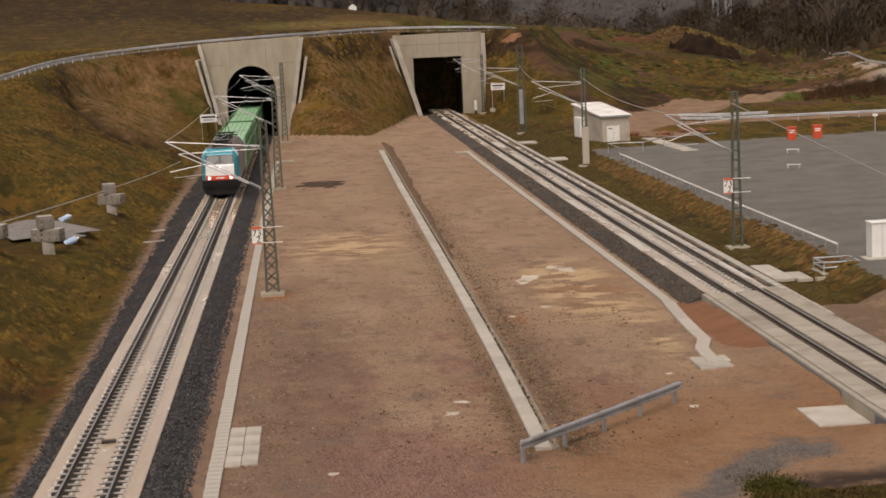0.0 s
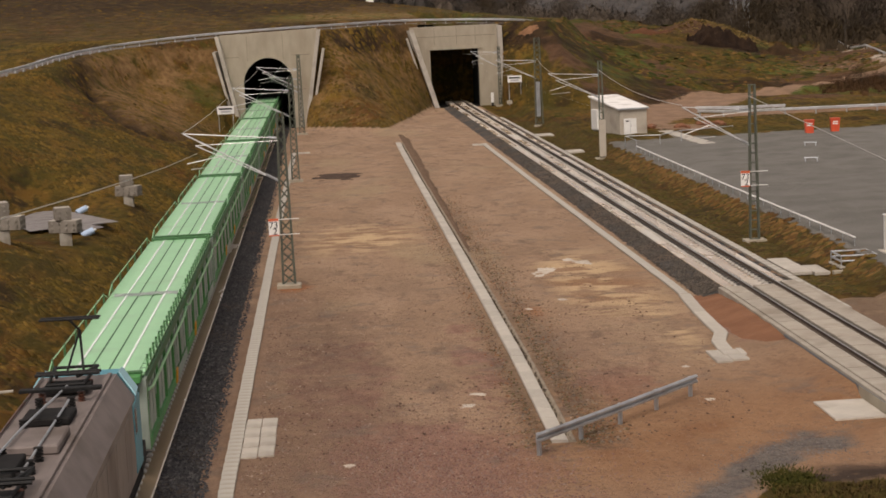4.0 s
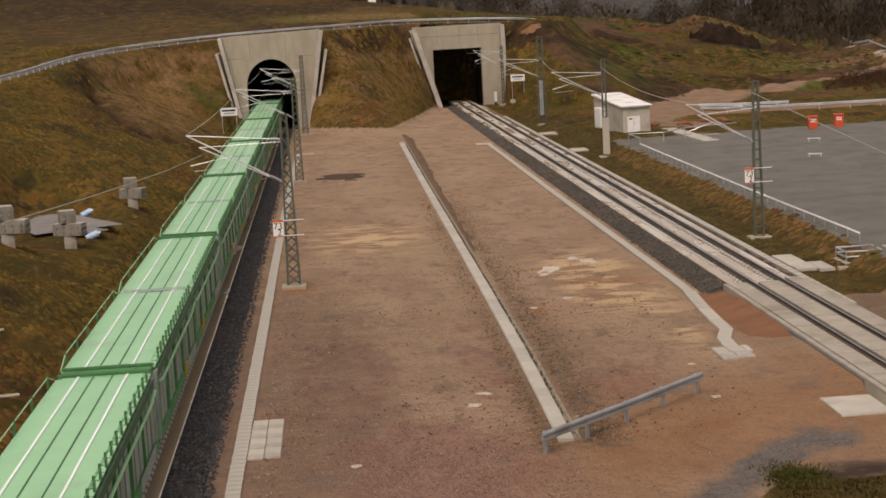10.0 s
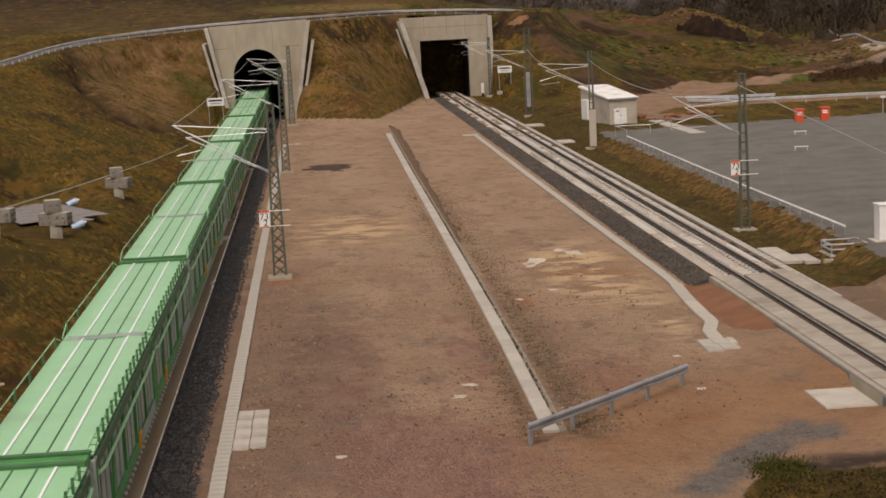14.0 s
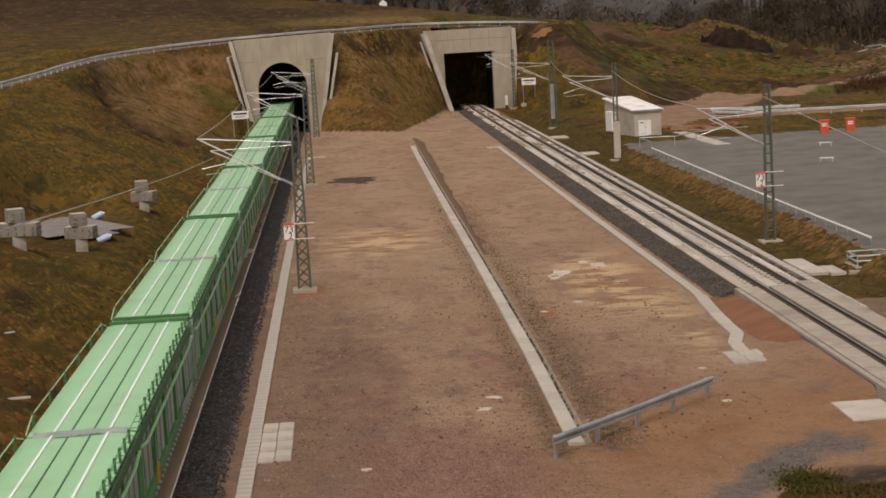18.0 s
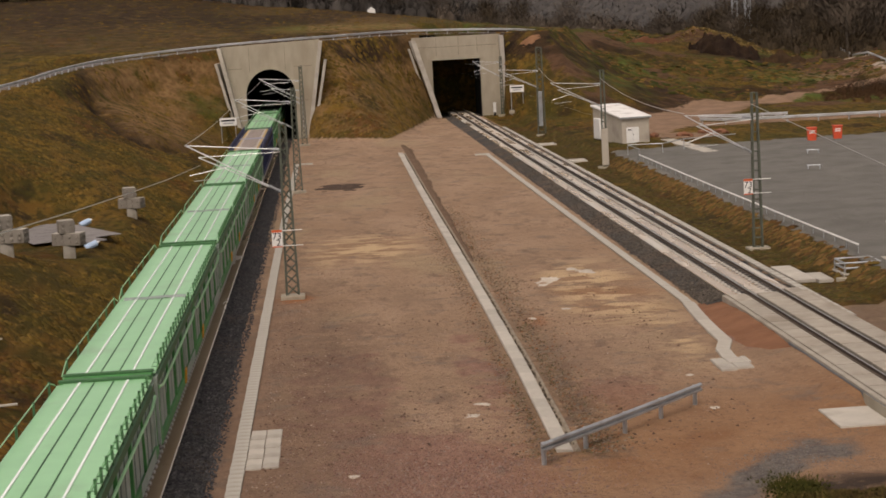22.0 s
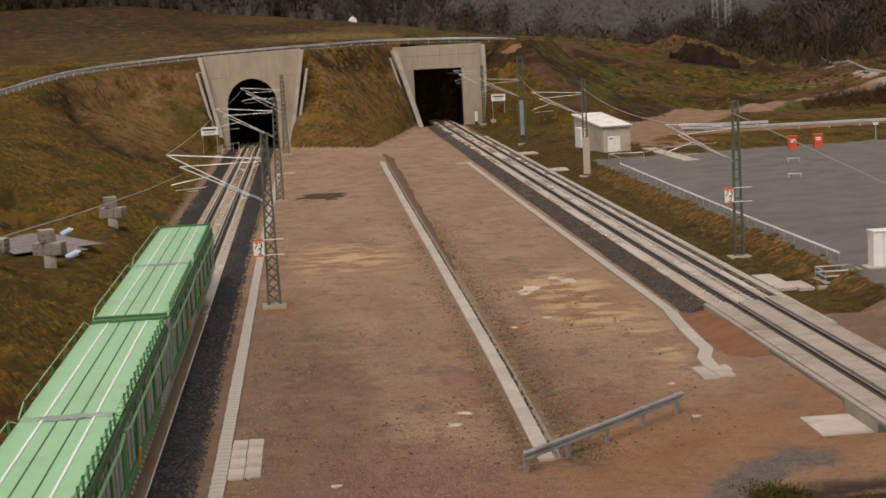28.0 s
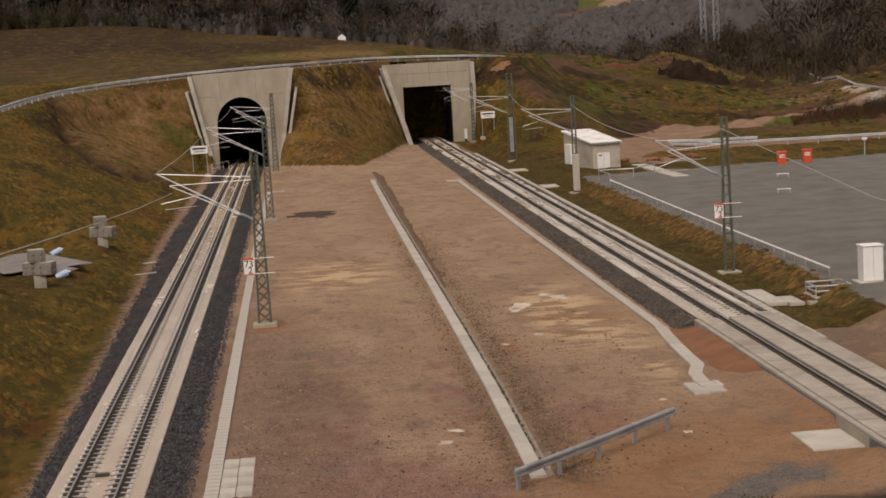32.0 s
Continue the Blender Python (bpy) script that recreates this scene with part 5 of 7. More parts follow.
scattered_slabs("trough_hook_left", [(-3.2, -2.4, 173.6, 174.3), (-2.38, -1.6, 173.6, 174.3)], "pale concrete lids where the trough turns")
scattered_slabs("trough_hook_right", [(15.1, 15.7, 173.2, 174.1), (15.72, 16.6, 172.8, 173.9)], "pale concrete lids where the trough turns")
scattered_slabs("verge_slabs", [(22.8, 24.6, 181.0, 183.6), (22.85, 24.4, 158.5, 161.0), (22.85, 23.9, 84.6, 87.0), (23.92, 24.7, 81.8, 84.2), (22.85, 23.9, 82.2, 84.55)], "pale concrete slabs in the grass beside the track")
bent = thing("trough_end_right", None, "worn pale concrete trough lids and end slab in red soil", "paving slabs", kind="structure")
for a, b in (((16.52, 78), (16.33, 75.6)), ((16.33, 75.6), (16.17, 73.2)), ((16.17, 73.2), (16.06, 70.8)), ((16.06, 70.8), (15.98, 68.4)), ((15.98, 68.4), (15.45, 66.6)), ((15.45, 66.6), (15.32, 64.8))):
    d = Vector((b[0] - a[0], b[1] - a[1], 0))
    ob = part("slab", slab_box(-0.29, 0.29, 0.01, d.length - 0.01, -0.2, 0.09, 0.02), PALE, bent)
    ob.matrix_basis = pose(a[0], a[1], FLOOR, 0, 0, math.degrees(math.atan2(-d.x, d.y)))
for x0, x1, y0, y1 in ((14.50, 15.02, 63.75, 64.75), (15.04, 15.68, 63.9, 64.75), (15.70, 15.95, 63.9, 64.9), (14.48, 15.10, 62.7, 63.7), (15.13, 15.80, 62.9, 63.85)):
    part("slab", slab_box(x0, x1, y0, y1, FLOOR - 0.06, FLOOR + 0.10, 0.03), PALE, bent)

paving = thing("paving_slabs_near", None, "eight pale concrete slabs laid beside the cable trough", "paving slabs", kind="structure")
for i in range(4):
    for j in range(2):
        ob = part("slab", slab_box(-0.258, 0.258, -0.62, 0.62, -0.12, 0.0, 0.012), PALE, paving)
        ob.matrix_basis = pose(-2.96 + 0.54 * j + 0.012 * (i % 2), 53.35 + 1.30 * i + 0.05 * j, FLOOR + 0.055 + 0.01 * ((i + j) % 2), 0, 0, 0.5 * ((i * 3 + j) % 3 - 1))
rail_box = thing("metal_box", pose(-7.15, 55.8, -0.234, 0, 0, 6), "small dark metal box lying between the rails", "box")
part("case", slab_box(-0.24, 0.24, -0.11, 0.11, 0, 0.10, 0.02), CLIP, rail_box)
part("lid", slab_box(-0.20, 0.20, -0.08, 0.08, 0.1005, 0.115, 0.005), RAIL, rail_box)
plate = thing("concrete_plate", None, "square pale concrete cover plate level with the sand", "cover plate")
part("plate", slab_box(16.10, 17.83, 52.95, 55.50, -0.60, -0.485, 0.015), PALE, plate)
part("edge_strip", slab_box(17.84, 17.855, 52.6, 56.0, FLOOR - 0.1, FLOOR + 0.42, 0.004), CONCRETE, plate)

drain = thing("drain_channel", None, "pale concrete drain channel with a dark slot down the trodden yard", "drain", kind="structure")
DRAINPALE, DRAINRIM = PALE, surface("silty_brown_concrete", (0.30, 0.25, 0.19), (0.22, 0.18, 0.135), 2.5, 0.9, dirt=(0.14, 0.105, 0.075), dirt_scale=1.5)


def drain_mesh(length):
    bm = bmesh.new()
    prism(bm, [(-0.46, -0.3), (-0.46, 0.07), (-0.40, 0.10), (0.06, 0.06), (0.10, -0.05), (0.10, -0.3)], 0.008, length - 0.008, 0)
    prism(bm, [(0.10, -0.3), (0.10, 0.0), (0.17, 0.0), (0.20, 0.05), (0.29, 0.06), (0.32, 0.03), (0.32, -0.3)], 0.008, length - 0.008, 1)
    me = bpy.data.meshes.new("channel_piece")
    bmesh.ops.recalc_face_normals(bm, faces=bm.faces)
    bm.to_mesh(me)
    bm.free()
    me.materials.append(DRAINPALE)
    me.materials.append(DRAINRIM)
    return me


DRAIN_ME = drain_mesh(1.5)
rnd = random.Random(31)
for i in range(86):
    y = 52.3 + 1.5 * i
    x = float(drain_x(y))
    shared("channel_piece", DRAIN_ME, drain, pose(x, y, FLOOR + 0.03 + rnd.uniform(-0.012, 0.012), 0, 0, -math.degrees(math.atan2(float(drain_x(y + 1.5)) - x, 1.5))))
bm = bmesh.new()
rnd = random.Random(12)
for i in range(700):
    y = rnd.uniform(53, 178)
    x = float(drain_x(y)) + 0.13 + rnd.gauss(0, 0.03)
    s = rnd.uniform(0.012, 0.035)
    box(bm, x - s, x + s, y - s * 1.4, y + s * 1.4, FLOOR + 0.0, FLOOR + 0.085 + s * 0.3)
strip = bmesh.new()
rows = []
for i in range(116):
    y = 96 + 0.85 * i
    x = float(drain_x(y)) + 0.33
    w = float(np.interp(y, [96, 120, 188, 195], [0.25, 0.55, 1.15, 0.5])) * (1 + 0.25 * float(fbm(3.0, y, 1.2, 29)))
    rows.append([strip.verts.new((x + f * w, y, FLOOR + h)) for f, h in ((0, 0.03), (0.45, 0.05 + rnd.uniform(0, 0.04)), (1.0, -0.03))])
for a, b in zip(rows, rows[1:]):
    for i in range(2):
        strip.faces.new((a[i], a[i + 1], b[i + 1], b[i]))
tagged(finish("drain_soil_strip", strip, surface("damp_brown_soil", (0.105, 0.066, 0.042), (0.175, 0.112, 0.074), 1.6, 0.95, bump=0.5, dist=0.05)), "strip of damp brown soil washed up beside the drain", "soil", kind="structure")
tagged(finish("drain_silt", bm, surface("dark_silt_and_leaves", (0.05, 0.04, 0.03), (0.09, 0.07, 0.05), 5.0, 0.95)), "dark silt and leaves lying in the drain slot", "silt", kind="stuff")


# ---- the level crossing on the right track ----
CROSSPANEL = surface("worn_crossing_concrete", (0.38, 0.335, 0.275), (0.31, 0.272, 0.222), 1.5, 0.85, dirt=(0.24, 0.20, 0.155), dirt_scale=0.45, dirt_lo=0.5, vary=0.07)
crossing = thing("level_crossing", pose(TRACK_R, 0, 0), "pale concrete crossing panels between and beside the rails", "crossing", kind="structure")
for i in range(21):
    y = 38.0 + 1.85 * i
    part("panel", slab_box(-0.49, 0.49, y + 0.05, y + 1.80, -0.234, -0.02, 0.02), CROSSPANEL, crossing)
    for s in (-1, 1):
        part("panel", slab_box(min(s * 1.03, s * (1.85 if s < 0 else 1.72)), max(s * 1.03, s * (1.85 if s < 0 else 1.72)), y + 0.05 + 0.9 * (s > 0), y + 1.80 + 0.9 * (s > 0), -0.234, -0.03, 0.015), CROSSPANEL, crossing)
    for s in (-1, 1):
        part("groove_floor", slab_box(min(s * 0.50, s * 1.02), max(s * 0.50, s * 1.02), y, y + 1.85, -0.233, -0.19), CLIP, crossing, "dark brown flange groove")
for s in (-1, 1):
    part("edge_beam", slab_box(min(s * (1.87 if s < 0 else 1.74), s * (2.10 if s < 0 else 1.95)), max(s * (1.87 if s < 0 else 1.74), s * (2.10 if s < 0 else 1.95)), 36, 77.0, -0.6, -0.06, 0.02), CROSSPANEL, crossing)
part("kick_plate", slab_box(-2.15, -2.105, 40, 65.5, -0.6, -0.13, 0.01), surface("blue_grey_steel_plate", (0.17, 0.18, 0.20), (0.13, 0.14, 0.155), 2.0, 0.6, 0.4), crossing, "blue-grey steel side plate")
# red soil ramp against the slab
bm = bmesh.new()
rows = []
rnd = random.Random(9)
for j in range(25):
    y = 61.5 + 0.7 * j
    k = math.sin(min(max((y - 61.5) / 16.5, 0), 1) * math.pi) ** 0.6
    rows.append([bm.verts.new((x, y + rnd.uniform(-0.1, 0.1), z + rnd.uniform(-0.03, 0.03))) for x, z in ((TRACK_R - 2.11, FLOOR + 0.03 + 0.39 * k), (TRACK_R - 2.55, FLOOR - 0.02 + 0.36 * k), (TRACK_R - 3.15, FLOOR - 0.05 + 0.16 * k), (TRACK_R - 3.75, FLOOR - 0.05))])
for a, b in zip(rows, rows[1:]):
    for i in range(3):
        bm.faces.new((a[i], a[i + 1], b[i + 1], b[i]))
tagged(finish("soil_ramp", bm, surface("red_raw_soil", (0.17, 0.080, 0.045), (0.245, 0.120, 0.068), 0.8, 0.95, bump=0.6, dist=0.05)), "red raw soil heaped against the crossing edge", "soil", kind="structure")


# ---- guard rails ----
def wbeam(bm, p, q, z):
    """A folded crash-barrier beam from p to q (x, y), middle at height z above each end's ground."""
    (px, py, pz), (qx, qy, qz) = p, q
    d = Vector((qx - px, qy - py, 0)).normalized()
    n = Vector((d.y, -d.x, 0))
    prof = [(0.0, -0.155), (0.08, -0.11), (0.08, -0.05), (0.0, -0.015), (0.0, 0.015), (0.08, 0.05), (0.08, 0.11), (0.0, 0.155), (-0.012, 0.155), (-0.012, -0.155)]
    a = [bm.verts.new(Vector((px, py, pz + z + h)) + n * o) for o, h in prof]
    b = [bm.verts.new(Vector((qx, qy, qz + z + h)) + n * o) for o, h in prof]
    k = len(prof)
    for i in range(k):
        bm.faces.new((a[i], a[(i + 1) % k], b[(i + 1) % k], b[i]))
    bm.faces.new(a)
    bm.faces.new(b[::-1])


BEAM = surface("bright_galvanised_beam", (0.60, 0.61, 0.62), (0.50, 0.51, 0.52), 1.5, 0.5, 0.25, bump=0.05, dirt=(0.38, 0.37, 0.35), dirt_scale=0.6)


def barrier(name, pts, label, spacing=2.0, height=0.62, flip=False, group="", metal=None):
    t = thing(name, None, label, "guard rail", group)
    for a, b in zip(pts, pts[1:]):
        bm = bmesh.new()
        wbeam(bm, *((b, a) if flip else (a, b)), height)
        part("beam", bm, metal or BEAM, t, "folded galvanised beam")
    # posts at even steps along the line
    run = [0.0]
    for a, b in zip(pts, pts[1:]):
        run.append(run[-1] + math.hypot(b[0] - a[0], b[1] - a[1]))
    n = max(int(run[-1] / spacing), 1)
    me = bpy.data.meshes.new("post")
    bm = slab_box(-0.05, 0.05, -0.06, 0.06, -0.5, height + 0.12)
    bm.to_mesh(me)
    bm.free()
    me.materials.append(GALV)
    for i in range(n + 1):
        s = 0.25 + (run[-1] - 0.5) * i / n
        x, y, z = (float(np.interp(s, run, [p[k] for p in pts])) for k in range(3))
        k = min(max(int(np.searchsorted(run, s)) - 1, 0), len(pts) - 2)
        a, b = pts[k], pts[k + 1]
        ang = math.atan2(b[1] - a[1], b[0] - a[0])
        e = -1 if flip else 1
        shared("post", me, t, pose(x - e * 0.09 * math.sin(ang), y + e * 0.09 * math.cos(ang), z, 0, 0, math.degrees(ang)))
    return t


barrier("guard_rail", [(6.0, 50.75, FLOOR), (9.3, 54.2, FLOOR), (12.55, 57.7, FLOOR)], "short galvanised guard rail on trodden soil where the drain ends", 2.3, 0.60, metal=GALV)


def on_ground(pts, lift=0.0):
    return [(x, y, float(ground_z(x, y)) + lift) for x, y in pts]


crest_ground = [(x, y, z + 0.02) for x, y, z in CREST_LINE[::2]]
crest = [(x, y) for x, y, z in CREST_LINE]
barrier("crest_guard_rail", crest_ground, "long galvanised guard rail along the road over the tunnels", 3.0, 0.55)
bm = bmesh.new()
rows = []
for (x, y), (x2, y2) in zip(crest, crest[1:]):
    d = Vector((x2 - x, y2 - y, 0)).normalized()
    n = Vector((-d.y, d.x, 0))
    z = float(np.interp(len(rows), range(len(CREST_LINE)), [p[2] for p in CREST_LINE]))
    rows.append([bm.verts.new((x + n.x * o, y + n.y * o, z + h)) for o, h in ((0.35, -0.10), (0.5, 0.09), (1.6, 0.12), (2.8, 0.12), (3.8, 0.09), (4.1, -0.4))])
for a, b in zip(rows, rows[1:]):
    for i in range(5):
        bm.faces.new((a[i], a[i + 1], b[i + 1], b[i]))
tagged(finish("crest_road", bm, surface("grey_asphalt", (0.17, 0.155, 0.15), (0.13, 0.12, 0.118), 2.0, 0.9, dirt=(0.22, 0.18, 0.15), dirt_scale=0.3), smooth=True), "narrow grey asphalt road over the tunnels", "road", kind="structure")
barrier("guard_rail", on_ground([(41.5, 186.5), (43.5, 183.8), (48, 182.6), (55, 182.0), (63, 181.5), (72, 181.0), (84, 180.5)]), "galvanised guard rail along the dirt road behind the yard", 3.2, 0.60, group="guard rails by the yard")
barrier("guard_rail", on_ground([(42.5, 192.0), (46, 189.5), (52, 188.6)]), "galvanised guard rail curving beside the dirt road", 2.5, 0.60, group="guard rails by the yard")

barrier("guard_rail", on_ground([(106, 344), (100.5, 318), (97.6, 300), (96.2, 285), (95.4, 272), (94.6, 258)]), "galvanised guard rail along the pale far end of the dirt road", 3.2, 0.60, group="guard rails by the yard")


# ---- overhead line ----
def mast(x, y, z, top, base_w=0.62, top_w=0.30, label="green-grey steel lattice mast on a concrete footing", plinth=True, rungs=False):
    """Two channel legs joined by flat lacing; legs apart along x, open side to the track's run."""
    m = thing("catenary_mast", pose(x, y, z), label, "mast", "overhead line masts")
    part("footing", slab_box(-0.62, 0.62, -0.5, 0.5, -0.4, 0.20, 0.03), CONCRETE, m, "square concrete footing")
    h = top - z
    half = lambda k: (base_w + (top_w - base_w) * k) / 2
    for s in (-1, 1):
        bm = bmesh.new()
        v = []
        for k, zz in ((0, 0.2), (1, h)):
            c = s * half(k)
            v.append([bm.verts.new((cx, cy, zz)) for cx, cy in ((c - 0.055, -0.12), (c + 0.055, -0.12), (c + 0.055, 0.12), (c - 0.055, 0.12))])
        for i in range(4):
            bm.faces.new((v[0][i], v[0][(i + 1) % 4], v[1][(i + 1) % 4], v[1][i]))
        bm.faces.new(v[1])
        part("leg", bm, MAST, m)
    n = int(h / 0.55)
    for i in range(n):
        k0, k1 = i / n, (i + 1) / n
        for s in (-1, 1):
            e = s * (1 if i % 2 else -1)
            p = (-e * half(k0), s * 0.115, 0.2 + (h - 0.2) * k0)
            q = (e * half(k1), s * 0.115, 0.2 + (h - 0.2) * k1)
            if rungs:
                q = (e * half(k0), s * 0.115, p[2])
            bm = bmesh.new()
            rod(bm, p, q, 0.03 if rungs else 0.038, 4)
            part("brace", bm, MAST, m)
    part("cap", slab_box(-top_w / 2 - 0.06, top_w / 2 + 0.06, -0.15, 0.15, h - 0.02, h + 0.05, 0.01), MAST, m)
    return m


def cantilever(m, side, reach, low, high, tip, arm=True):
    """Tube bracket from the mast towards the track; heights over the mast's foot."""
    t = new("cantilever")
    t.parent = m
    t["label"] = "bright tube bracket with brown insulators"
    a = (side * 0.2, 0, high)
    b = (side * 0.2, 0, low)
    c = (side * reach, 0, tip)
    bm = bmesh.new()
    rod(bm, (a[0] + side * 0.55, 0, a[2] + (c[2] - a[2]) * 0.12), c, 0.026, 6)
    part("top_tube", bm, TUBE, t)
    bm = bmesh.new()
    k = 0.14
    rod(bm, (b[0] + (c[0] - b[0]) * k, 0, b[2] + (c[2] - b[2]) * k), c, 0.038, 6)
    part("strut_tube", bm, TUBE, t)
    for p, q in ((a, (a[0] + side * 0.55, 0, a[2] + (c[2] - a[2]) * 0.12)), (b, (b[0] + (c[0] - b[0]) * k, 0, b[2] + (c[2] - b[2]) * k))):
        part("insulator", ribbed(p, q, 6, 0.085, 0.045, 8), GALV, t)
    if arm:
        # the twin bracket a little lower and shorter
        c2 = (side * (reach - 0.62), -0.25, tip - 0.62)
        part("strut_tube", rods([((b[0] + (c2[0] - b[0]) * 0.16, -0.2, b[2] + (c2[2] - b[2]) * 0.16), c2)], 0.032, 6), TUBE, t)
        part("top_tube", rods([((a[0], -0.2, a[2] - 0.12), c2)], 0.02, 6), TUBE, t)
        on = lambda f: Vector(b).lerp(Vector(c), f)
        p = on(0.55)
        bm = bmesh.new()
        rod(bm, p, (c[0] + side * -0.1, 0.1, tip - 1.55), 0.021, 6)
        part("registration_tube", bm, TUBE, t)
        bm = bmesh.new()
        rod(bm, (c[0] - side * 1.9, 0.15, tip - 1.75), (c[0] - side * 0.3, 0.15, tip - 1.85), 0.018, 5)
        part("steady_arm", bm, TUBE, t)
        bm = bmesh.new()
        rod(bm, (c[0] - side * 0.85, 0.05, tip - 0.45), on(0.35), 0.02, 5)
        part("stay_tube", bm, TUBE, t)
    return t


def km_sign(m, x, z, y=-0.3, w=0.52, h=0.9, rx=0):
    s = new("distance_sign")
    s.parent = m
    s.matrix_basis = pose(x, y, z)
    s["label"] = "white sign with orange edges lettered 73 over 2"
    part("plate", slab_box(-w / 2, w / 2, -0.012, 0.012, 0, h, 0.004), WHITE, s)
    part("edge_strip", slab_box(-w / 2, w / 2, -0.016, -0.0125, 0, 0.06), ORANGE, s)
    part("edge_strip", slab_box(-w / 2, w / 2, -0.016, -0.0125, h - 0.13, h), ORANGE, s)
    lettering("73", 0.48, pose(0, -0.02, h * 0.62, 90), BLACK, s)
    lettering("2", 0.48, pose(0.06, -0.02, h * 0.25, 90), BLACK, s)
    for zz in (0.06, h - 0.05):
        bm = bmesh.new()
        rod(bm, (-0.2, 0.03, zz), (w / 2 + 1.05, 0.05, zz), 0.022, 5)
        part("bracket", bm, WHITE, s)


left_masts = []
for y, top in ((87.0, 8.45), (144.0, 8.3), (202.5, 8.9)):
    m = mast(-2.24 if y < 100 else -2.65, y, FLOOR, top)
    cantilever(m, -1, 4.95, 5.55, 7.75, 8.2)
    left_masts.append(m)
km_sign(left_masts[0], -0.62, 2.75)
# a second pair of brackets on the mast by the tunnel
cantilever(left_masts[2], -1, 3.6, 5.0, 6.6, 7.0, False)
bm = rods([((0.22, 0.16, 1.0), (0.22, 0.16, 7.5)), ((0.0, 0.2, 2.0), (0.0, 0.2, 6.0))], 0.05, 6)
part("down_lead", bm, GALV, left_masts[2])
right_masts = []
for x, y, top, w in ((24.1, 94.3, 8.35, 0.62), (24.75, 150.5, 8.2, 0.5), (24.9, 195.5, 9.7, 0.85), (25.1, 240.0, 7.9, 0.36)):
    m = mast(x, y, FLOOR + 0.1 if y > 230 else float(ground_z(x, y)) - 0.05, top, w * (0.8 if y < 160 else 1), 0.28 if w < 0.8 else 0.6, rungs=y < 160)
    cantilever(m, -1, 4.0 if y > 230 else x - 20.1, 5.6, 7.6, 7.9)
    right_masts.append(m)
km_sign(right_masts[0], -0.55, 3.25)
part("switch_casing", slab_box(-0.30, 0.30, -0.40, -0.14, 0.3, 3.6, 0.03), SHED, right_masts[1], "pale beige casing on the lower mast")
for x in (-0.18, 0.05):
    part("tension_weight", rods([((x, -0.22, 1.2), (x, -0.22, 5.2))], 0.12, 8), GALV, right_masts[2], "grey tension weight")


def wires():
    def line(name, pts, r, label, sag=0.0):
        run = [Vector(pts[0])]
        for a, b in zip(pts, pts[1:]):
            n = 10 if sag else 1
            for i in range(1, n + 1):
                k = i / n
                p = Vector(a).lerp(Vector(b), k)
                p.z -= sag * 4 * k * (1 - k)
                run.append(p)
        bm = pipe(run, r, 4)
        return tagged(finish(name, bm, WIRE), label, "wire", "overhead wires")

    xl = TRACK_L - 0.15
    line("messenger_wire", [(xl, -60, 15.3), (xl, 37, 9.17), (xl, 50, 8.36), (xl, 63, 7.60), (xl, 77, 6.82), (xl, 97, 5.86)], 0.016, "taut grey wire over the track")
    line("messenger_wire", [(xl, 87, 7.65), (xl, 144, 7.6), (xl, 202.5, 7.6), (xl, 216, 7.0)], 0.022, "sagging grey messenger wire over the track", 0.25)
    line("contact_wire", [(TRACK_L + 0.2, 87, 5.75), (TRACK_L - 0.2, 144, 5.7), (TRACK_L + 0.2, 202.5, 5.7), (TRACK_L, 300, 5.5)], 0.0025, "thin contact wire over the track")
    line("messenger_wire", [(17.5, 20, 7.6), (20.1, 58, 7.1), (23.9, 94.3, 7.75)], 0.022, "sagging grey messenger wire over the track")
    line("messenger_wire", [(20.1, 94.3, 7.4), (24.6, 150.5, 7.5)], 0.022, "sagging grey messenger wire over the track", 0.5)
    line("messenger_wire", [(20.8, 150.5, 7.2), (24.8, 195.5, 7.4)], 0.022, "sagging grey messenger wire over the track", 0.3)
    line("messenger_wire", [(21.0, 195.5, 7.3), (25.0, 240.0, 7.4), (20.5, 246.0, 7.0)], 0.022, "sagging grey messenger wire over the track", 0.2)
    line("contact_wire", [(20.2, 94.3, 5.7), (19.8, 150.5, 5.7), (20.2, 195.5, 5.7), (20, 300, 5.6)], 0.0025, "thin contact wire over the track")


wires()


# ---- boards by the portals ----
def board(x, y, w, h, up, rz=0):
    z = float(ground_z(x, y))
    b = thing("notice_board", pose(x, y, z, 0, 0, rz), "white notice board on two galvanised posts beside the tunnel", "sign", "tunnel boards")
    part("panel", slab_box(-w / 2, w / 2, -0.03, 0.03, up, up + h, 0.01), WHITE, b)
    part("writing_bar", slab_box(-w * 0.40, w * 0.40, -0.036, -0.031, up + h * 0.55, up + h * 0.78), BLACK, b)
    part("writing_bar", slab_box(-w * 0.30, w * 0.30, -0.036, -0.031, up + h * 0.2, up + h * 0.4), GALV, b)
    for s in (-1, 1):
        part("post", rods([((s * w * 0.42, 0.06, -0.6), (s * w * 0.42, 0.06, up + h))], 0.05, 6), GALV, b)
        part("footing", slab_box(s * w * 0.42 - 0.35, s * w * 0.42 + 0.35, -0.25, 0.35, -0.4, 0.08, 0.02), CONCRETE, b)


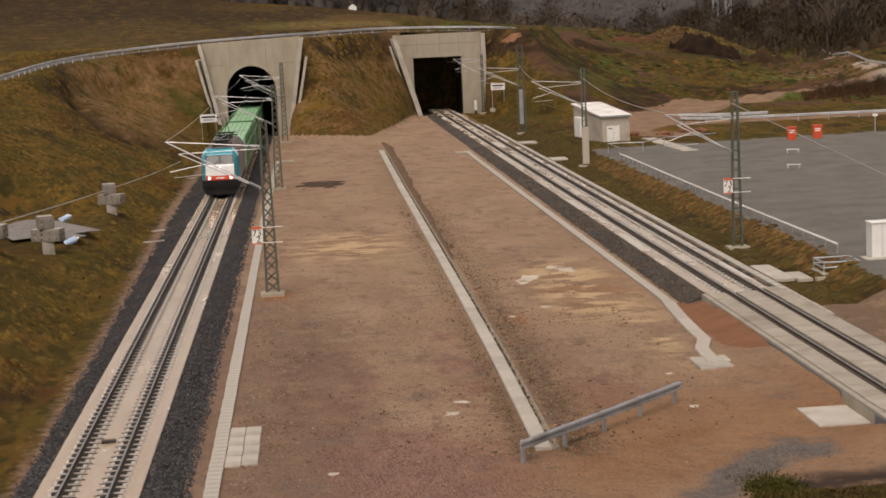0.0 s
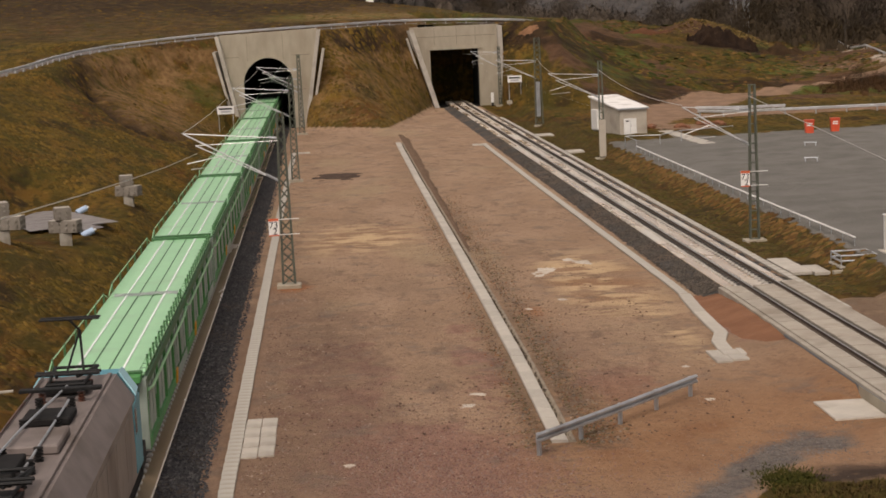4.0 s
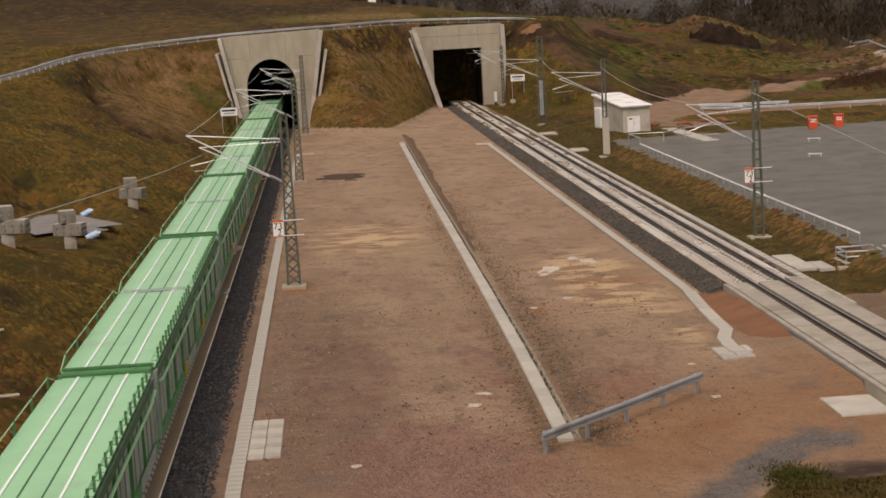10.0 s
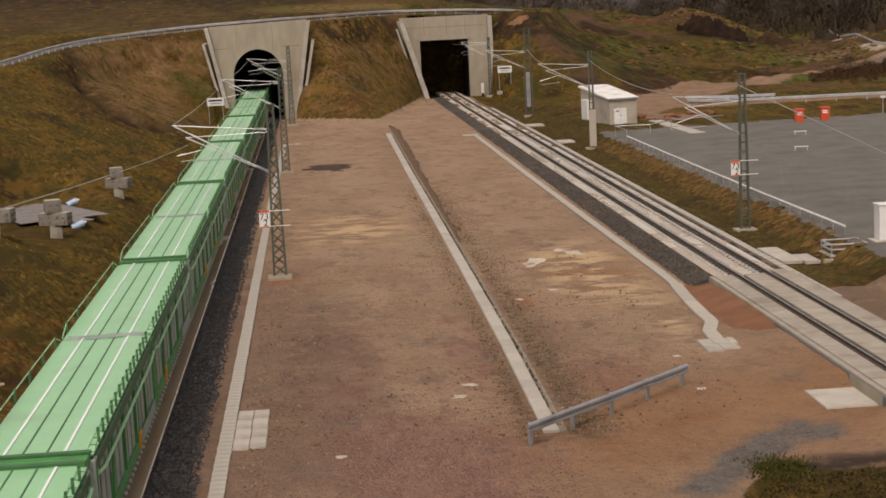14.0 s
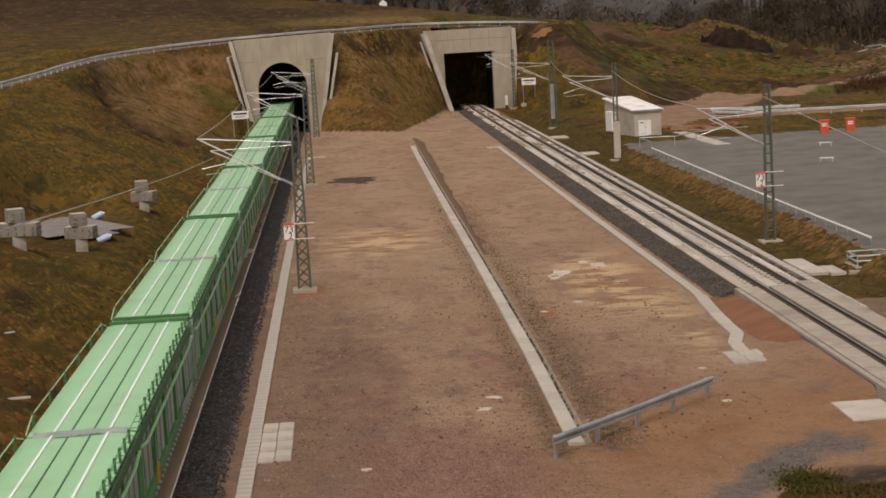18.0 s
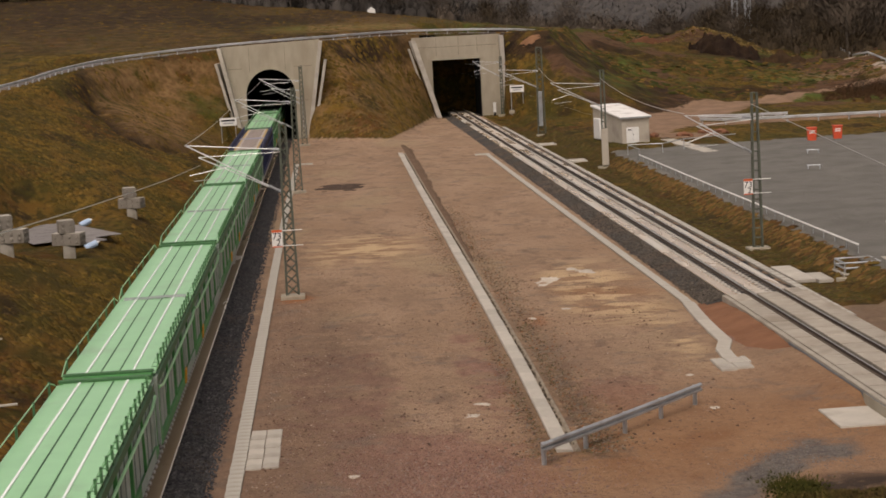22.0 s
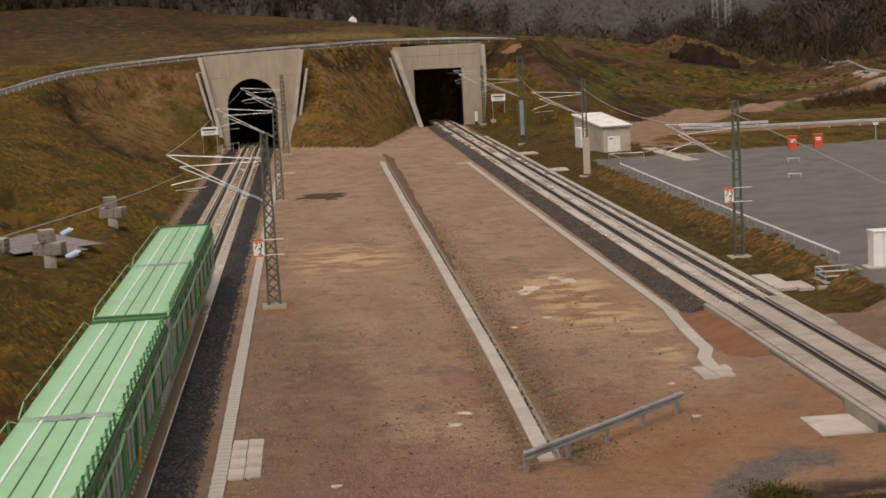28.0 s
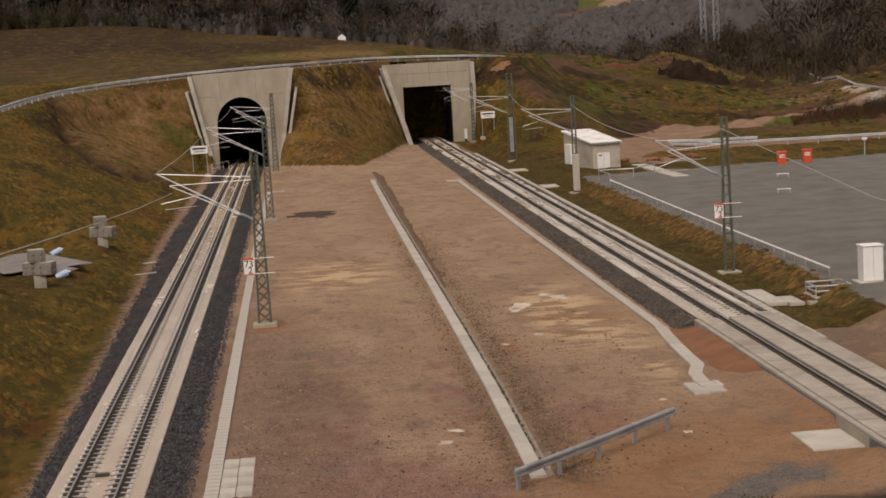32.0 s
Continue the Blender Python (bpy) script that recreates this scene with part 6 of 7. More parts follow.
board(-11.6, 203.5, 2.0, 0.95, 2.5)
board(26.0, 229.0, 1.9, 0.9, 2.5, -4)
rail = thing("walkway_railing", pose(-10.6, 210.5, FLOOR), "white tube railing beside the tunnel mouth", "railing")
for p, q in (((0, 0, 0), (0, 0, 1.1)), ((1.3, 2.2, 0), (1.3, 2.2, 1.1)), ((0, 0, 1.1), (1.3, 2.2, 1.1)), ((0, 0, 0.55), (1.3, 2.2, 0.55)), ((1.3, 2.2, 1.1), (1.9, 4.6, 1.1)), ((1.9, 4.6, 0), (1.9, 4.6, 1.1))):
    part("tube", rods([(p, q)], 0.035, 6), TUBE, rail)
cab = thing("signal_box", pose(24.3, 243.2, FLOOR), "small white equipment box at the tunnel mouth", "cabinet")
part("body", slab_box(-0.2, 0.2, -0.2, 0.2, 0.5, 1.9, 0.03), WHITE, cab)
part("pedestal", slab_box(-0.14, 0.14, -0.14, 0.14, -0.1, 0.5, 0.02), BLACK, cab)


# ---- the yard on the right ----
YZ = 0.40


def shed():
    s = thing("relay_shed", pose(29.0, 165.5, YZ, 0, 0, 9), "beige rendered equipment shed with a white low-pitched roof and grey door", "shed")
    part("wall_block", slab_box(0, 2.85, 0, 9.0, -0.6, 2.45, 0.02), SHED, s, "beige rendered walls")
    bm = bmesh.new()
    prism(bm, [(0.0, 2.45), (9.0, 2.45), (9.0, 3.30)], 0.0, 2.85, axis="x")
    part("gable", bm, SHED, s, "beige rendered wall under the roof pitch")
    bm = bmesh.new()
    prism(bm, [(-0.2, 2.44), (9.25, 3.33), (9.25, 3.50), (-0.2, 2.61)], -0.18, 3.03, axis="x")
    bmesh.ops.bevel(bm, geom=bm.edges[:], offset=0.02, segments=1, affect="EDGES")
    part("roof", bm, ROOFWHITE, s, "white low-pitched roof slab")
    part("roof_edge", slab_box(-0.2, 3.05, -0.23, -0.203, 2.42, 2.58, 0.005), GALV, s)
    d = part("door", slab_box(0.45, 1.75, -0.05, 0.02, 0.0, 1.55, 0.01), WHITE, s, "pale grey double door")
    part("door_seam", slab_box(1.09, 1.11, -0.056, -0.051, 0.05, 1.5), GALV, d)
    part("vent", slab_box(0.62, 0.95, -0.06, -0.051, 1.25, 1.36), BLACK, d)
    part("handle", slab_box(1.16, 1.2, -0.09, -0.051, 0.75, 0.9), BLACK, d)
    part("side_cabinet", slab_box(-0.5, -0.02, 5.5, 7.4, 0.2, 2.2, 0.03), WHITE, s, "white side cabinet")
    part("step", slab_box(0.4, 1.8, -0.7, -0.06, -0.3, -0.02, 0.02), PALE, s)


shed()
for x, y in ((45.3, 156.2), (48.0, 157.0)):
    b = thing("red_container", pose(x, y, YZ, 0, 0, -8), "orange-red plastic container with pale lettering bars on the asphalt edge", "container", "red containers")
    bm = bmesh.new()
    prism(bm, [(-0.36, 0), (0.36, 0), (0.43, 1.12), (-0.43, 1.12)], -0.35, 0.35)
    part("body", bm, REDBOX, b)
    part("lid", slab_box(-0.47, 0.47, -0.4, 0.4, 1.12, 1.26, 0.03), REDBOX, b)
    for z in (0.68, 0.86):
        part("lettering_bar", slab_box(-0.25, 0.25, -0.358, -0.352, z, z + 0.11), WHITE, b)

cabinet = thing("white_cabinet", pose(28.25, 82.3, YZ - 0.12), "tall white control cabinet on a concrete plinth at the yard edge", "cabinet")
part("body", slab_box(-0.52, 0.52, -0.45, 0.45, 0.1, 1.85, 0.03), WHITE, cabinet)
part("roof", slab_box(-0.57, 0.57, -0.5, 0.5, 1.85, 1.91, 0.02), WHITE, cabinet)
part("door_seam", slab_box(-0.01, 0.01, -0.456, -0.451, 0.2, 1.8), GALV, cabinet)
part("plinth", slab_box(-0.8, 0.9, -0.7, 0.6, -0.4, 0.1, 0.02), PALE, cabinet)

rack = thing("galvanised_stairhead", pose(26.15, 82.6, -0.25), "galvanised tube frame round a small platform beside the yard", "railing")
for x in (-0.9, 0.9):
    for y in (-0.8, 0.9):
        part("post", rods([((x, y, -0.8), (x, y, 0.58))], 0.035, 6), GALV, rack)
for z in (0.30, 0.56):
    for p, q in (((-0.9, -0.8), (0.9, -0.8)), ((0.9, -0.8), (0.9, 0.9)), ((-0.9, 0.9), (0.9, 0.9)), ((-0.9, -0.8), (-0.9, 0.9))):
        part("rail_tube", rods([((*p, z), (*q, z))], 0.05, 6), GALV, rack)
part("platform", slab_box(-1.0, 1.2, -0.9, 1.0, -0.05, 0.05, 0.01), PALE, rack)
part("trough_edge", slab_box(-1.4, 0.2, -1.3, -0.9, -0.6, -0.1, 0.02), CONCRETE, rack)

fence = thing("yard_railing", None, "low white tube railing along the raised asphalt edge", "railing")
fp = [(26.9, 84.8), (26.85, 100), (26.95, 120), (27.1, 137.5), (27.2, 147.0)]
for a, b in zip(fp, fp[1:]):
    part("rail_tube", rods([((*a, float(ground_z(*a)) + 0.42), (*b, float(ground_z(*b)) + 0.42))], 0.055, 6), WHITE, fence)
for i in range(32):
    y = 84.8 + 2.0 * i
    x = float(np.interp(y, [p[1] for p in fp], [p[0] for p in fp]))
    part("post", rods([((x, y, float(ground_z(x, y)) - 0.3), (x, y, float(ground_z(x, y)) + 0.42))], 0.02, 5), GALV, fence)
fence2 = thing("yard_railing", None, "low galvanised railing beside the concrete footpath", "railing")
for p, q in (((30.2, 151.5), (33.0, 155.5)), ((33.0, 155.5), (38.5, 158.0)), ((27.2, 147.0), (27.1, 152.0)), ((27.1, 152.0), (30.2, 151.5))):
    part("rail_tube", rods([((*p, YZ + 0.9), (*q, YZ + 0.9))], 0.04, 6), GALV, fence2)
    part("post", rods([((*p, YZ - 0.3), (*p, YZ + 0.92))], 0.035, 6), GALV, fence2)
path = thing("concrete_footpath", None, "pale concrete footpath from the shed to the yard", "footpath", kind="structure")
for i in range(8):
    k = i / 8
    ob = part("slab", slab_box(-0.7, 0.7, 0.02, 2.2, -0.1, 0.06, 0.02), PALE, path)
    ob.matrix_basis = pose(34.3 - 0.4 * k, 150.0 + 17.5 * k, YZ, 0, 0, 1.5)
for i, (x, y) in enumerate(((41.5, 142.8), (37.6, 129.2))):
    k = thing("wheel_stop", pose(x, y, YZ, 0, 0, -20), "small grey tube rack standing on the asphalt", "tube", "tubes on the asphalt")
    part("tube", rods([((-0.55, 0, 0.30), (0.55, 0, 0.30))], 0.05, 8), GALV, k)
    for sx in (-0.45, 0.45):
        part("foot", slab_box(sx - 0.04, sx + 0.04, -0.12, 0.12, 0.0, 0.28, 0.01), GALV, k)
bol = thing("marker_post", pose(55.0, 161.0, YZ), "thin white marker post at the asphalt edge", "post")
part("pole", rods([((0, 0, -0.3), (0, 0, 1.9))], 0.05, 6), GALV, bol)
part("head", slab_box(-0.25, 0.25, -0.04, 0.04, 1.5, 1.75, 0.01), WHITE, bol)

# rubble and red earth by the shed
rnd = random.Random(21)
BRICKISH = surface("broken_red_rubble", (0.24, 0.105, 0.06), (0.17, 0.085, 0.052), 3.0, 0.9, vary=0.2)
for cx, cy, n in ((35.6, 170.5, 9), (39.8, 173.5, 8)):
    for i in range(n):
        s = rnd.uniform(0.25, 0.6)
        bm = bmesh.new()
        bmesh.ops.create_icosphere(bm, subdivisions=1, radius=s)
        for v in bm.verts:
            v.co *= rnd.uniform(0.7, 1.15)
            v.co.z *= 0.6
        r = thing("rubble_lump", pose(cx + rnd.gauss(0, 0.9), cy + rnd.gauss(0, 0.7), YZ + s * 0.25), "lump of broken red rubble on the dirt", "rubble", "rubble by the shed")
        part("lump", bm, BRICKISH, r)


# ---- the left bank: stacked test blocks, sheets, buckets ----
BLOCKC = surface("stained_block_concrete", (0.25, 0.225, 0.19), (0.19, 0.17, 0.145), 2.0, 0.9, dirt=(0.11, 0.095, 0.075), dirt_scale=0.9, dirt_lo=0.52)


PALEBLOCK = surface("pale_block_concrete", (0.36, 0.33, 0.28), (0.29, 0.265, 0.225), 2.0, 0.9, dirt=(0.20, 0.175, 0.14), dirt_scale=0.9)


def studded_block(b, w, d, z0, z1, turn, shift=0.0):
    """One moulded block with two rows of studs on its front and its end."""
    m = pose(shift, 0, 0, 0, 0, turn)
    part("block", slab_box(-w / 2, w / 2, -d / 2, d / 2, z0, z1, 0.03), BLOCKC, b).matrix_basis = m
    # thin paler cap: the light on the top face is put into its colour
    part("cap", slab_box(-w / 2 + 0.03, w / 2 - 0.03, -d / 2 + 0.03, d / 2 - 0.03, z1 + 0.003, z1 + 0.02, 0.008), PALE, b, "top face painted paler, as lit from above").matrix_basis = m
    n, k = max(int(w / 0.38), 2), max(int(d / 0.38), 2)
    for zz in (z0 + (z1 - z0) * 0.30, z0 + (z1 - z0) * 0.72):
        for i in range(n):
            x = -w / 2 + w * (i + 0.5) / n
            bm = bmesh.new()
            rod(bm, (x, -d / 2 - 0.05, zz), (x, -d / 2 + 0.01, zz), 0.07, 8, 0.105)
            part("stud", bm, BLOCKC, b).matrix_basis = m
        for i in range(k):
            y = -d / 2 + d * (i + 0.5) / k
            bm = bmesh.new()
            rod(bm, (w / 2 + 0.05, y, zz), (w / 2 - 0.01, y, zz), 0.07, 8, 0.105)
            part("stud", bm, BLOCKC, b).matrix_basis = m


def block_stack(x, y, rz, wide=1.7):
    z = float(ground_z(x, y)) - 0.05
    b = thing("concrete_block_stack", pose(x, y, z, 0, 0, rz), "stack of grey studded concrete blocks standing on the grass", "concrete blocks", "block stacks on the bank")
    part("block", slab_box(-0.36, 0.32, -0.36, 0.36, -0.4, 0.72, 0.03), PALEBLOCK, b, "paler smooth foot block")
    studded_block(b, wide, 0.84, 0.723, 1.42, -24)
    studded_block(b, 0.88, 0.80, 1.445, 2.15, 8, -0.12)


block_stack(-14.85, 96.2, 10)
block_stack(-13.75, 118.2, 4)
block_stack(-16.8, 88.2, 14, 2.2)
SHEET = surface("weathered_grey_sheet", (0.27, 0.25, 0.24), (0.20, 0.185, 0.18), 1.0, 0.9, dirt=(0.13, 0.115, 0.105), dirt_scale=0.7, stretch=(1, 5, 1))
rnd = random.Random(5)
for i, (cx, cy, w, d, rz) in enumerate(((-18.6, 107.0, 2.4, 10.0, 22), (-16.6, 108.5, 2.4, 12.0, 27), (-16.0, 103.2, 2.2, 7.0, 30), (-18.9, 95.5, 1.6, 5.0, 20))):
    s = thing("weathered_sheet", None, "weathered grey board sheets lying on the grassy bank", "sheet", "sheets on the bank")
    n = 6
    for j in range(n):
        bm = bmesh.new()
        a = math.radians(rz)
        x0 = -w / 2 + w * j / n
        top, bot = [], []
        for px, py in ((x0 + 0.01, -d / 2), (x0 + w / n - 0.01, -d / 2), (x0 + w / n - 0.01, d / 2), (x0 + 0.01, d / 2)):
            gx, gy = cx + px * math.cos(a) - py * math.sin(a), cy + px * math.sin(a) + py * math.cos(a)
            g = 1.32 + 0.05 * i + 0.06 * (gx - cx) / w + rnd.uniform(0, 0.03)
            top.append(bm.verts.new((gx, gy, g)))
            bot.append(bm.verts.new((gx, gy, g - 0.04)))
        bm.faces.new(top)
        bm.faces.new(bot[::-1])
        for k in range(4):
            bm.faces.new((top[k], top[(k + 1) % 4], bot[(k + 1) % 4], bot[k]))
        part("board", bm, SHEET, s)
BLUEP = surface("pale_blue_plastic", (0.42, 0.55, 0.72), (0.36, 0.48, 0.65), 3.0, 0.4, bump=0.0)
for x, y, rz in ((-16.1, 111.8, 30), (-14.15, 100.0, 20)):
    b = thing("plastic_canister", pose(x, y, float(ground_z(x, y)) + 0.22, 0, 70, rz), "pale blue plastic canister tipped over in the grass", "canister", "canisters on the bank")
    part("body", rods([((0, 0, -0.4), (0, 0, 0.35))], 0.2, 10), BLUEP, b)
    part("neck", rods([((0, 0, 0.35), (0, 0, 0.5))], 0.07, 8), WHITE, b)
for x, y, rz, l in ((-14.2, 70.6, 40, 0.5), (-12.4, 61.4, 10, 1.2), (-10.6, 112.0, 25, 1.8), (-10.8, 118.0, 28, 1.2), (-11.2, 158.0, 15, 1.5)):
    k = thing("loose_lath", pose(x, y, float(ground_z(x, y)) + 0.09, 0, 0, rz), "pale loose lath lying at the grass edge", "lath", "loose laths")
    part("lath", slab_box(-l / 2, l / 2, -0.06, 0.06, -0.04, 0.04, 0.01), PALE, k)


# ---- growth, stones and the distance ----
def island_surface(name, colours, rough=0.95):
    """One tone per loose piece, picked from a few, with a fine noise."""
    m, nt, b = fresh(name, rough)
    g = nt.nodes.new("ShaderNodeNewGeometry")
    ramp = nt.nodes.new("ShaderNodeValToRGB")
    el = ramp.color_ramp.elements
    while len(el) < len(colours):
        el.new(0.5)
    for i, c in enumerate(colours):
        el[i].position, el[i].color = i / (len(colours) - 1), (*c, 1)
    nt.links.new(g.outputs["Random Per Island"], ramp.inputs["Fac"])
    nt.links.new(ramp.outputs["Color"], b.inputs["Base Color"])
    return m


def outward(me, n):
    """Turn each face outward and shade it by the given directions, one for each corner point."""
    n = n / np.linalg.norm(n, axis=1, keepdims=True)
    g, first = np.empty(len(me.polygons) * 3), np.empty(len(me.loops), int)
    me.polygons.foreach_get("normal", g)
    me.loops.foreach_get("vertex_index", first)
    away = (g.reshape(-1, 3) * n[first[::3]]).sum(1) < 0
    for f, turn in zip(me.polygons, away):
        if turn:
            f.flip()
    me.update()
    me.normals_split_custom_set_from_vertices(n.tolist())


def stuff_mesh(name, verts, faces, material, label, category, normals=None):
    me = bpy.data.meshes.new(name)
    me.from_pydata(verts, [], faces)
    me.materials.append(material)
    if normals is not None:
        # twigs of one crown are lit like the crown's rounded outside
        for f in me.polygons:
            f.use_smooth = True
        outward(me, np.array(normals))
    return tagged(new(name, me), label, category, kind="stuff")


GREENTUFT = island_surface("green_grass_blades", [(0.020, 0.021, 0.005), (0.038, 0.042, 0.008), (0.072, 0.058, 0.012), (0.030, 0.034, 0.007)])
RUSTTUFT = island_surface("rust_brown_weeds", [(0.06, 0.032, 0.012), (0.12, 0.062, 0.020), (0.17, 0.095, 0.032), (0.08, 0.06, 0.014)])


def grass_blades(name, spread_v, tint=(1.0, 1.0, 1.0)):
    """Blades that carry the tones of the turf under them, each clump a little lighter or darker."""
    m, nt, b = fresh(name, 0.9)
    c = grass_tone(nt, coords(nt, (1.0, 0.42, 1.0)))
    c = blend(nt, 0.10, c, tuple(0.10 * k for k in tint))
    g = nt.nodes.new("ShaderNodeNewGeometry")
    r = nt.nodes.new("ShaderNodeMapRange")
    r.inputs["To Min"].default_value, r.inputs["To Max"].default_value = 1 - spread_v, 1 + spread_v
    nt.links.new(g.outputs["Random Per Island"], r.inputs["Value"])
    hsv = nt.nodes.new("ShaderNodeHueSaturation")
    nt.links.new(r.outputs["Result"], hsv.inputs["Value"])
    nt.links.new(c, hsv.inputs["Color"])
    nt.links.new(hsv.outputs["Color"], b.inputs["Base Color"])
    return m


BLADES = grass_blades("matted_grass_blades", 0.10, (1.5, 0.85, 0.14))


def tufts(name, count, spots, size, material, label, seed, blades=5, lift=0.4):
    """Clumps of bent blades; spots(rng) gives a place or None."""
    r = random.Random(seed)
    verts, faces = [], []
    pts = [p for p in (spots(r) for _ in range(count)) if p]
    zs = ground_z(np.array([p[0] for p in pts]), np.array([p[1] for p in pts]))
    for (x, y), z in zip(pts, zs):
        s = size * r.uniform(0.5, 1.4)
        base = len(verts)
        for i in range(blades):
            a = r.uniform(0, 6.283)
            w, l = s * r.uniform(0.10, 0.22), s * r.uniform(0.5, 1.1)
            dx, dy = math.cos(a), math.sin(a)
            ox, oy = x + dx * s * 0.12, y + dy * s * 0.12
            n = len(verts)
            verts += [(ox - dy * w, oy + dx * w, z - 0.06), (ox + dy * w, oy - dx * w, z - 0.06), (ox + dx * s * 0.5, oy + dy * s * 0.5, z + l * lift), (x, y, z - 0.05)]
            faces += [(n, n + 1, n + 2), (n + 1, n + 3, n + 2), (n + 3, n, n + 2)]
        # tie the blades into one clump so that it has one tone
        faces += [(base + 3, base + 4 * k, base + 4 * k + 1) for k in range(1, blades)]
    return stuff_mesh(name, verts, faces, material, label, "grass")


def clumps(name, count, spots, size, material, label, seed):
    """Matted clumps of grass: low uneven domes lying on the slope; spots(rng) gives a place or None."""
    r = random.Random(seed)
    pts = [p for p in (spots(r) for _ in range(count)) if p]
    px, py = np.array([p[0] for p in pts]), np.array([p[1] for p in pts])
    zs = ground_z(px, py)
    gx, gy = (np.clip((ground_z(px + a, py + b) - zs) / 0.3, -1, 1) for a, b in ((0.3, 0), (0, 0.3)))
    verts, faces = [], []
    for (x, y), z, sx, sy in zip(pts, zs, gx, gy):
        s = size * r.uniform(0.45, 1.5)
        h = s * r.uniform(0.10, 0.32)
        n = len(verts)

        def put(q, a, up, ox=0.0, oy=0.0):
            dx, dy = ox + q * math.cos(a), oy + q * math.sin(a)
            verts.append((x + dx, y + dy, z + sx * dx + sy * dy + up))
        ox, oy = r.uniform(-0.3, 0.3) * s, r.uniform(-0.3, 0.3) * s
        for k in range(6):
            put(s * r.uniform(0.8, 1.3), k * 1.0472 + r.uniform(-0.4, 0.4), -0.06)
        for k in range(6):
            put(s * r.uniform(0.35, 0.7), k * 1.0472 + r.uniform(-0.4, 0.4), h * r.uniform(0.5, 0.95), ox * 0.6, oy * 0.6)
        put(0, 0, h, ox, oy)
        for k in range(6):
            m = (k + 1) % 6
            faces += [(n + k, n + m, n + 6 + m), (n + k, n + 6 + m, n + 6 + k), (n + 6 + k, n + 6 + m, n + 12)]
    ob = stuff_mesh(name, verts, faces, material, label, "grass")
    for f in ob.data.polygons:
        f.use_smooth = True
    return ob


def patchy(x, y, s, seed, lim):
    return float(fbm(np.array(x), np.array(y), s, seed)) > lim


def left_bank(r):
    y = 44 + 180 * r.random() ** 1.25
    x = -11.3 - 24 * r.random() ** 1.1
    if 92 < y < 118 and -22 < x < -13.2:
        return None
    if x > -29 and x < -12.5 and y > float(gully_y(x)) - 3.5 and r.random() < 0.8:
        return None
    return (x, y)


def front_bank(r):
    x, y = r.uniform(-1, 14), r.uniform(201, 243)
    return (x, y) if ground_z(x, y) > FLOOR + 0.5 and x < 13.5 else None


def right_strip(r):
    y = 76 + 130 * r.random() ** 1.4
    x = r.uniform(22.9, 26.2)
    return None if any(abs(x - a) < 1.2 and abs(y - b) < 2.2 for a, b in ((23.7, 182), (23.6, 160), (23.4, 86), (24.3, 83), (23.4, 83))) else (x, y)


def yard_lip(r):
    return (25.7 + r.gauss(0, 0.35), 78 + 75 * r.random())


def plateau(r):
    return (r.uniform(-75, 30), 232 + 215 * r.random())


def right_field(r):
    x, y = r.uniform(27, 110), r.uniform(196, 400)
    return (x, y) if patchy(x, y, 0.12, 33, -0.05) and y > 14 + float(np.interp(x, [30, 36, 44, 60, 79, 95, 130], [176, 188, 207, 228, 252, 267, 300])) else None


clumps("bank_grass", 24000, left_bank, 0.22, BLADES, "straw and olive winter grass tufts on the bank", 41)
tufts("bank_grass_green", 1200, lambda r: (lambda p: p if p and patchy(p[0], p[1], 0.16, 35, 0.1) else None)(left_bank(r)), 0.25, GREENTUFT, "green grass tufts on the bank", 42)
clumps("portal_slope_grass", 2600, front_bank, 0.26, BLADES, "dry brown grass on the slope between the tunnels", 43)
VERGE = island_surface("dull_verge_grass", [(0.040, 0.034, 0.009), (0.075, 0.055, 0.015), (0.055, 0.032, 0.013), (0.095, 0.066, 0.022), (0.045, 0.042, 0.010)])
clumps("verge_grass", 6500, right_strip, 0.22, VERGE, "green and brown grass verge beside the track", 44)
clumps("yard_edge_weeds", 1800, yard_lip, 0.26, RUSTTUFT, "rust-brown weeds along the asphalt edge", 45)
clumps("meadow_grass", 2200, plateau, 0.4, BLADES, "long dry meadow grass above the tunnels", 46)
clumps("field_weeds", 3500, right_field, 0.45, RUSTTUFT, "brown weeds on the rough field", 47)
clumps("field_turf", 2200, right_field, 0.5, BLADES, "matted brown and olive turf on the rough field", 53)
clumps("field_grass", 5000, right_field, 0.6, GREENTUFT, "green grass patches on the rough field", 48)
tufts("verge_green", 2000, right_strip, 0.17, GREENTUFT, "short green grass on the verge", 51)
tufts("heap_straw", 700, lambda r: (80 + r.gauss(0, 5.5), 336 + r.gauss(0, 3)), 0.7, island_surface("pale_straw", [(0.20, 0.14, 0.05), (0.26, 0.18, 0.07), (0.15, 0.10, 0.035)]), "pale straw-coloured growth on the earth heap", 52, 4)
tufts("corner_grass", 900, lambda r: (12.75 + r.gauss(0, 0.42), 46.5 + r.gauss(0, 0.65)), 0.20, GREENTUFT, "dark green grass tuft beside the gravel", 49)
tufts("lip_grass", 3600, lambda r: (lambda x, y: (x, y) if x > 11.2 + 0.55 * max(0, y - 43.6) else None)(r.uniform(11.2, 19), 45.9 - 5 * r.random() ** 1.3), 0.22, VERGE, "straw and olive grass on the lip of the bank", 54)
tufts("drain_weeds", 260, lambda r: (lambda y: (float(drain_x(y)) + r.choice((-0.75, 0.75, 0.9)) + r.gauss(0, 0.2), y))(52 + 60 * r.random() ** 1.6), 0.16, GREENTUFT, "low weeds beside the concrete drain", 50)

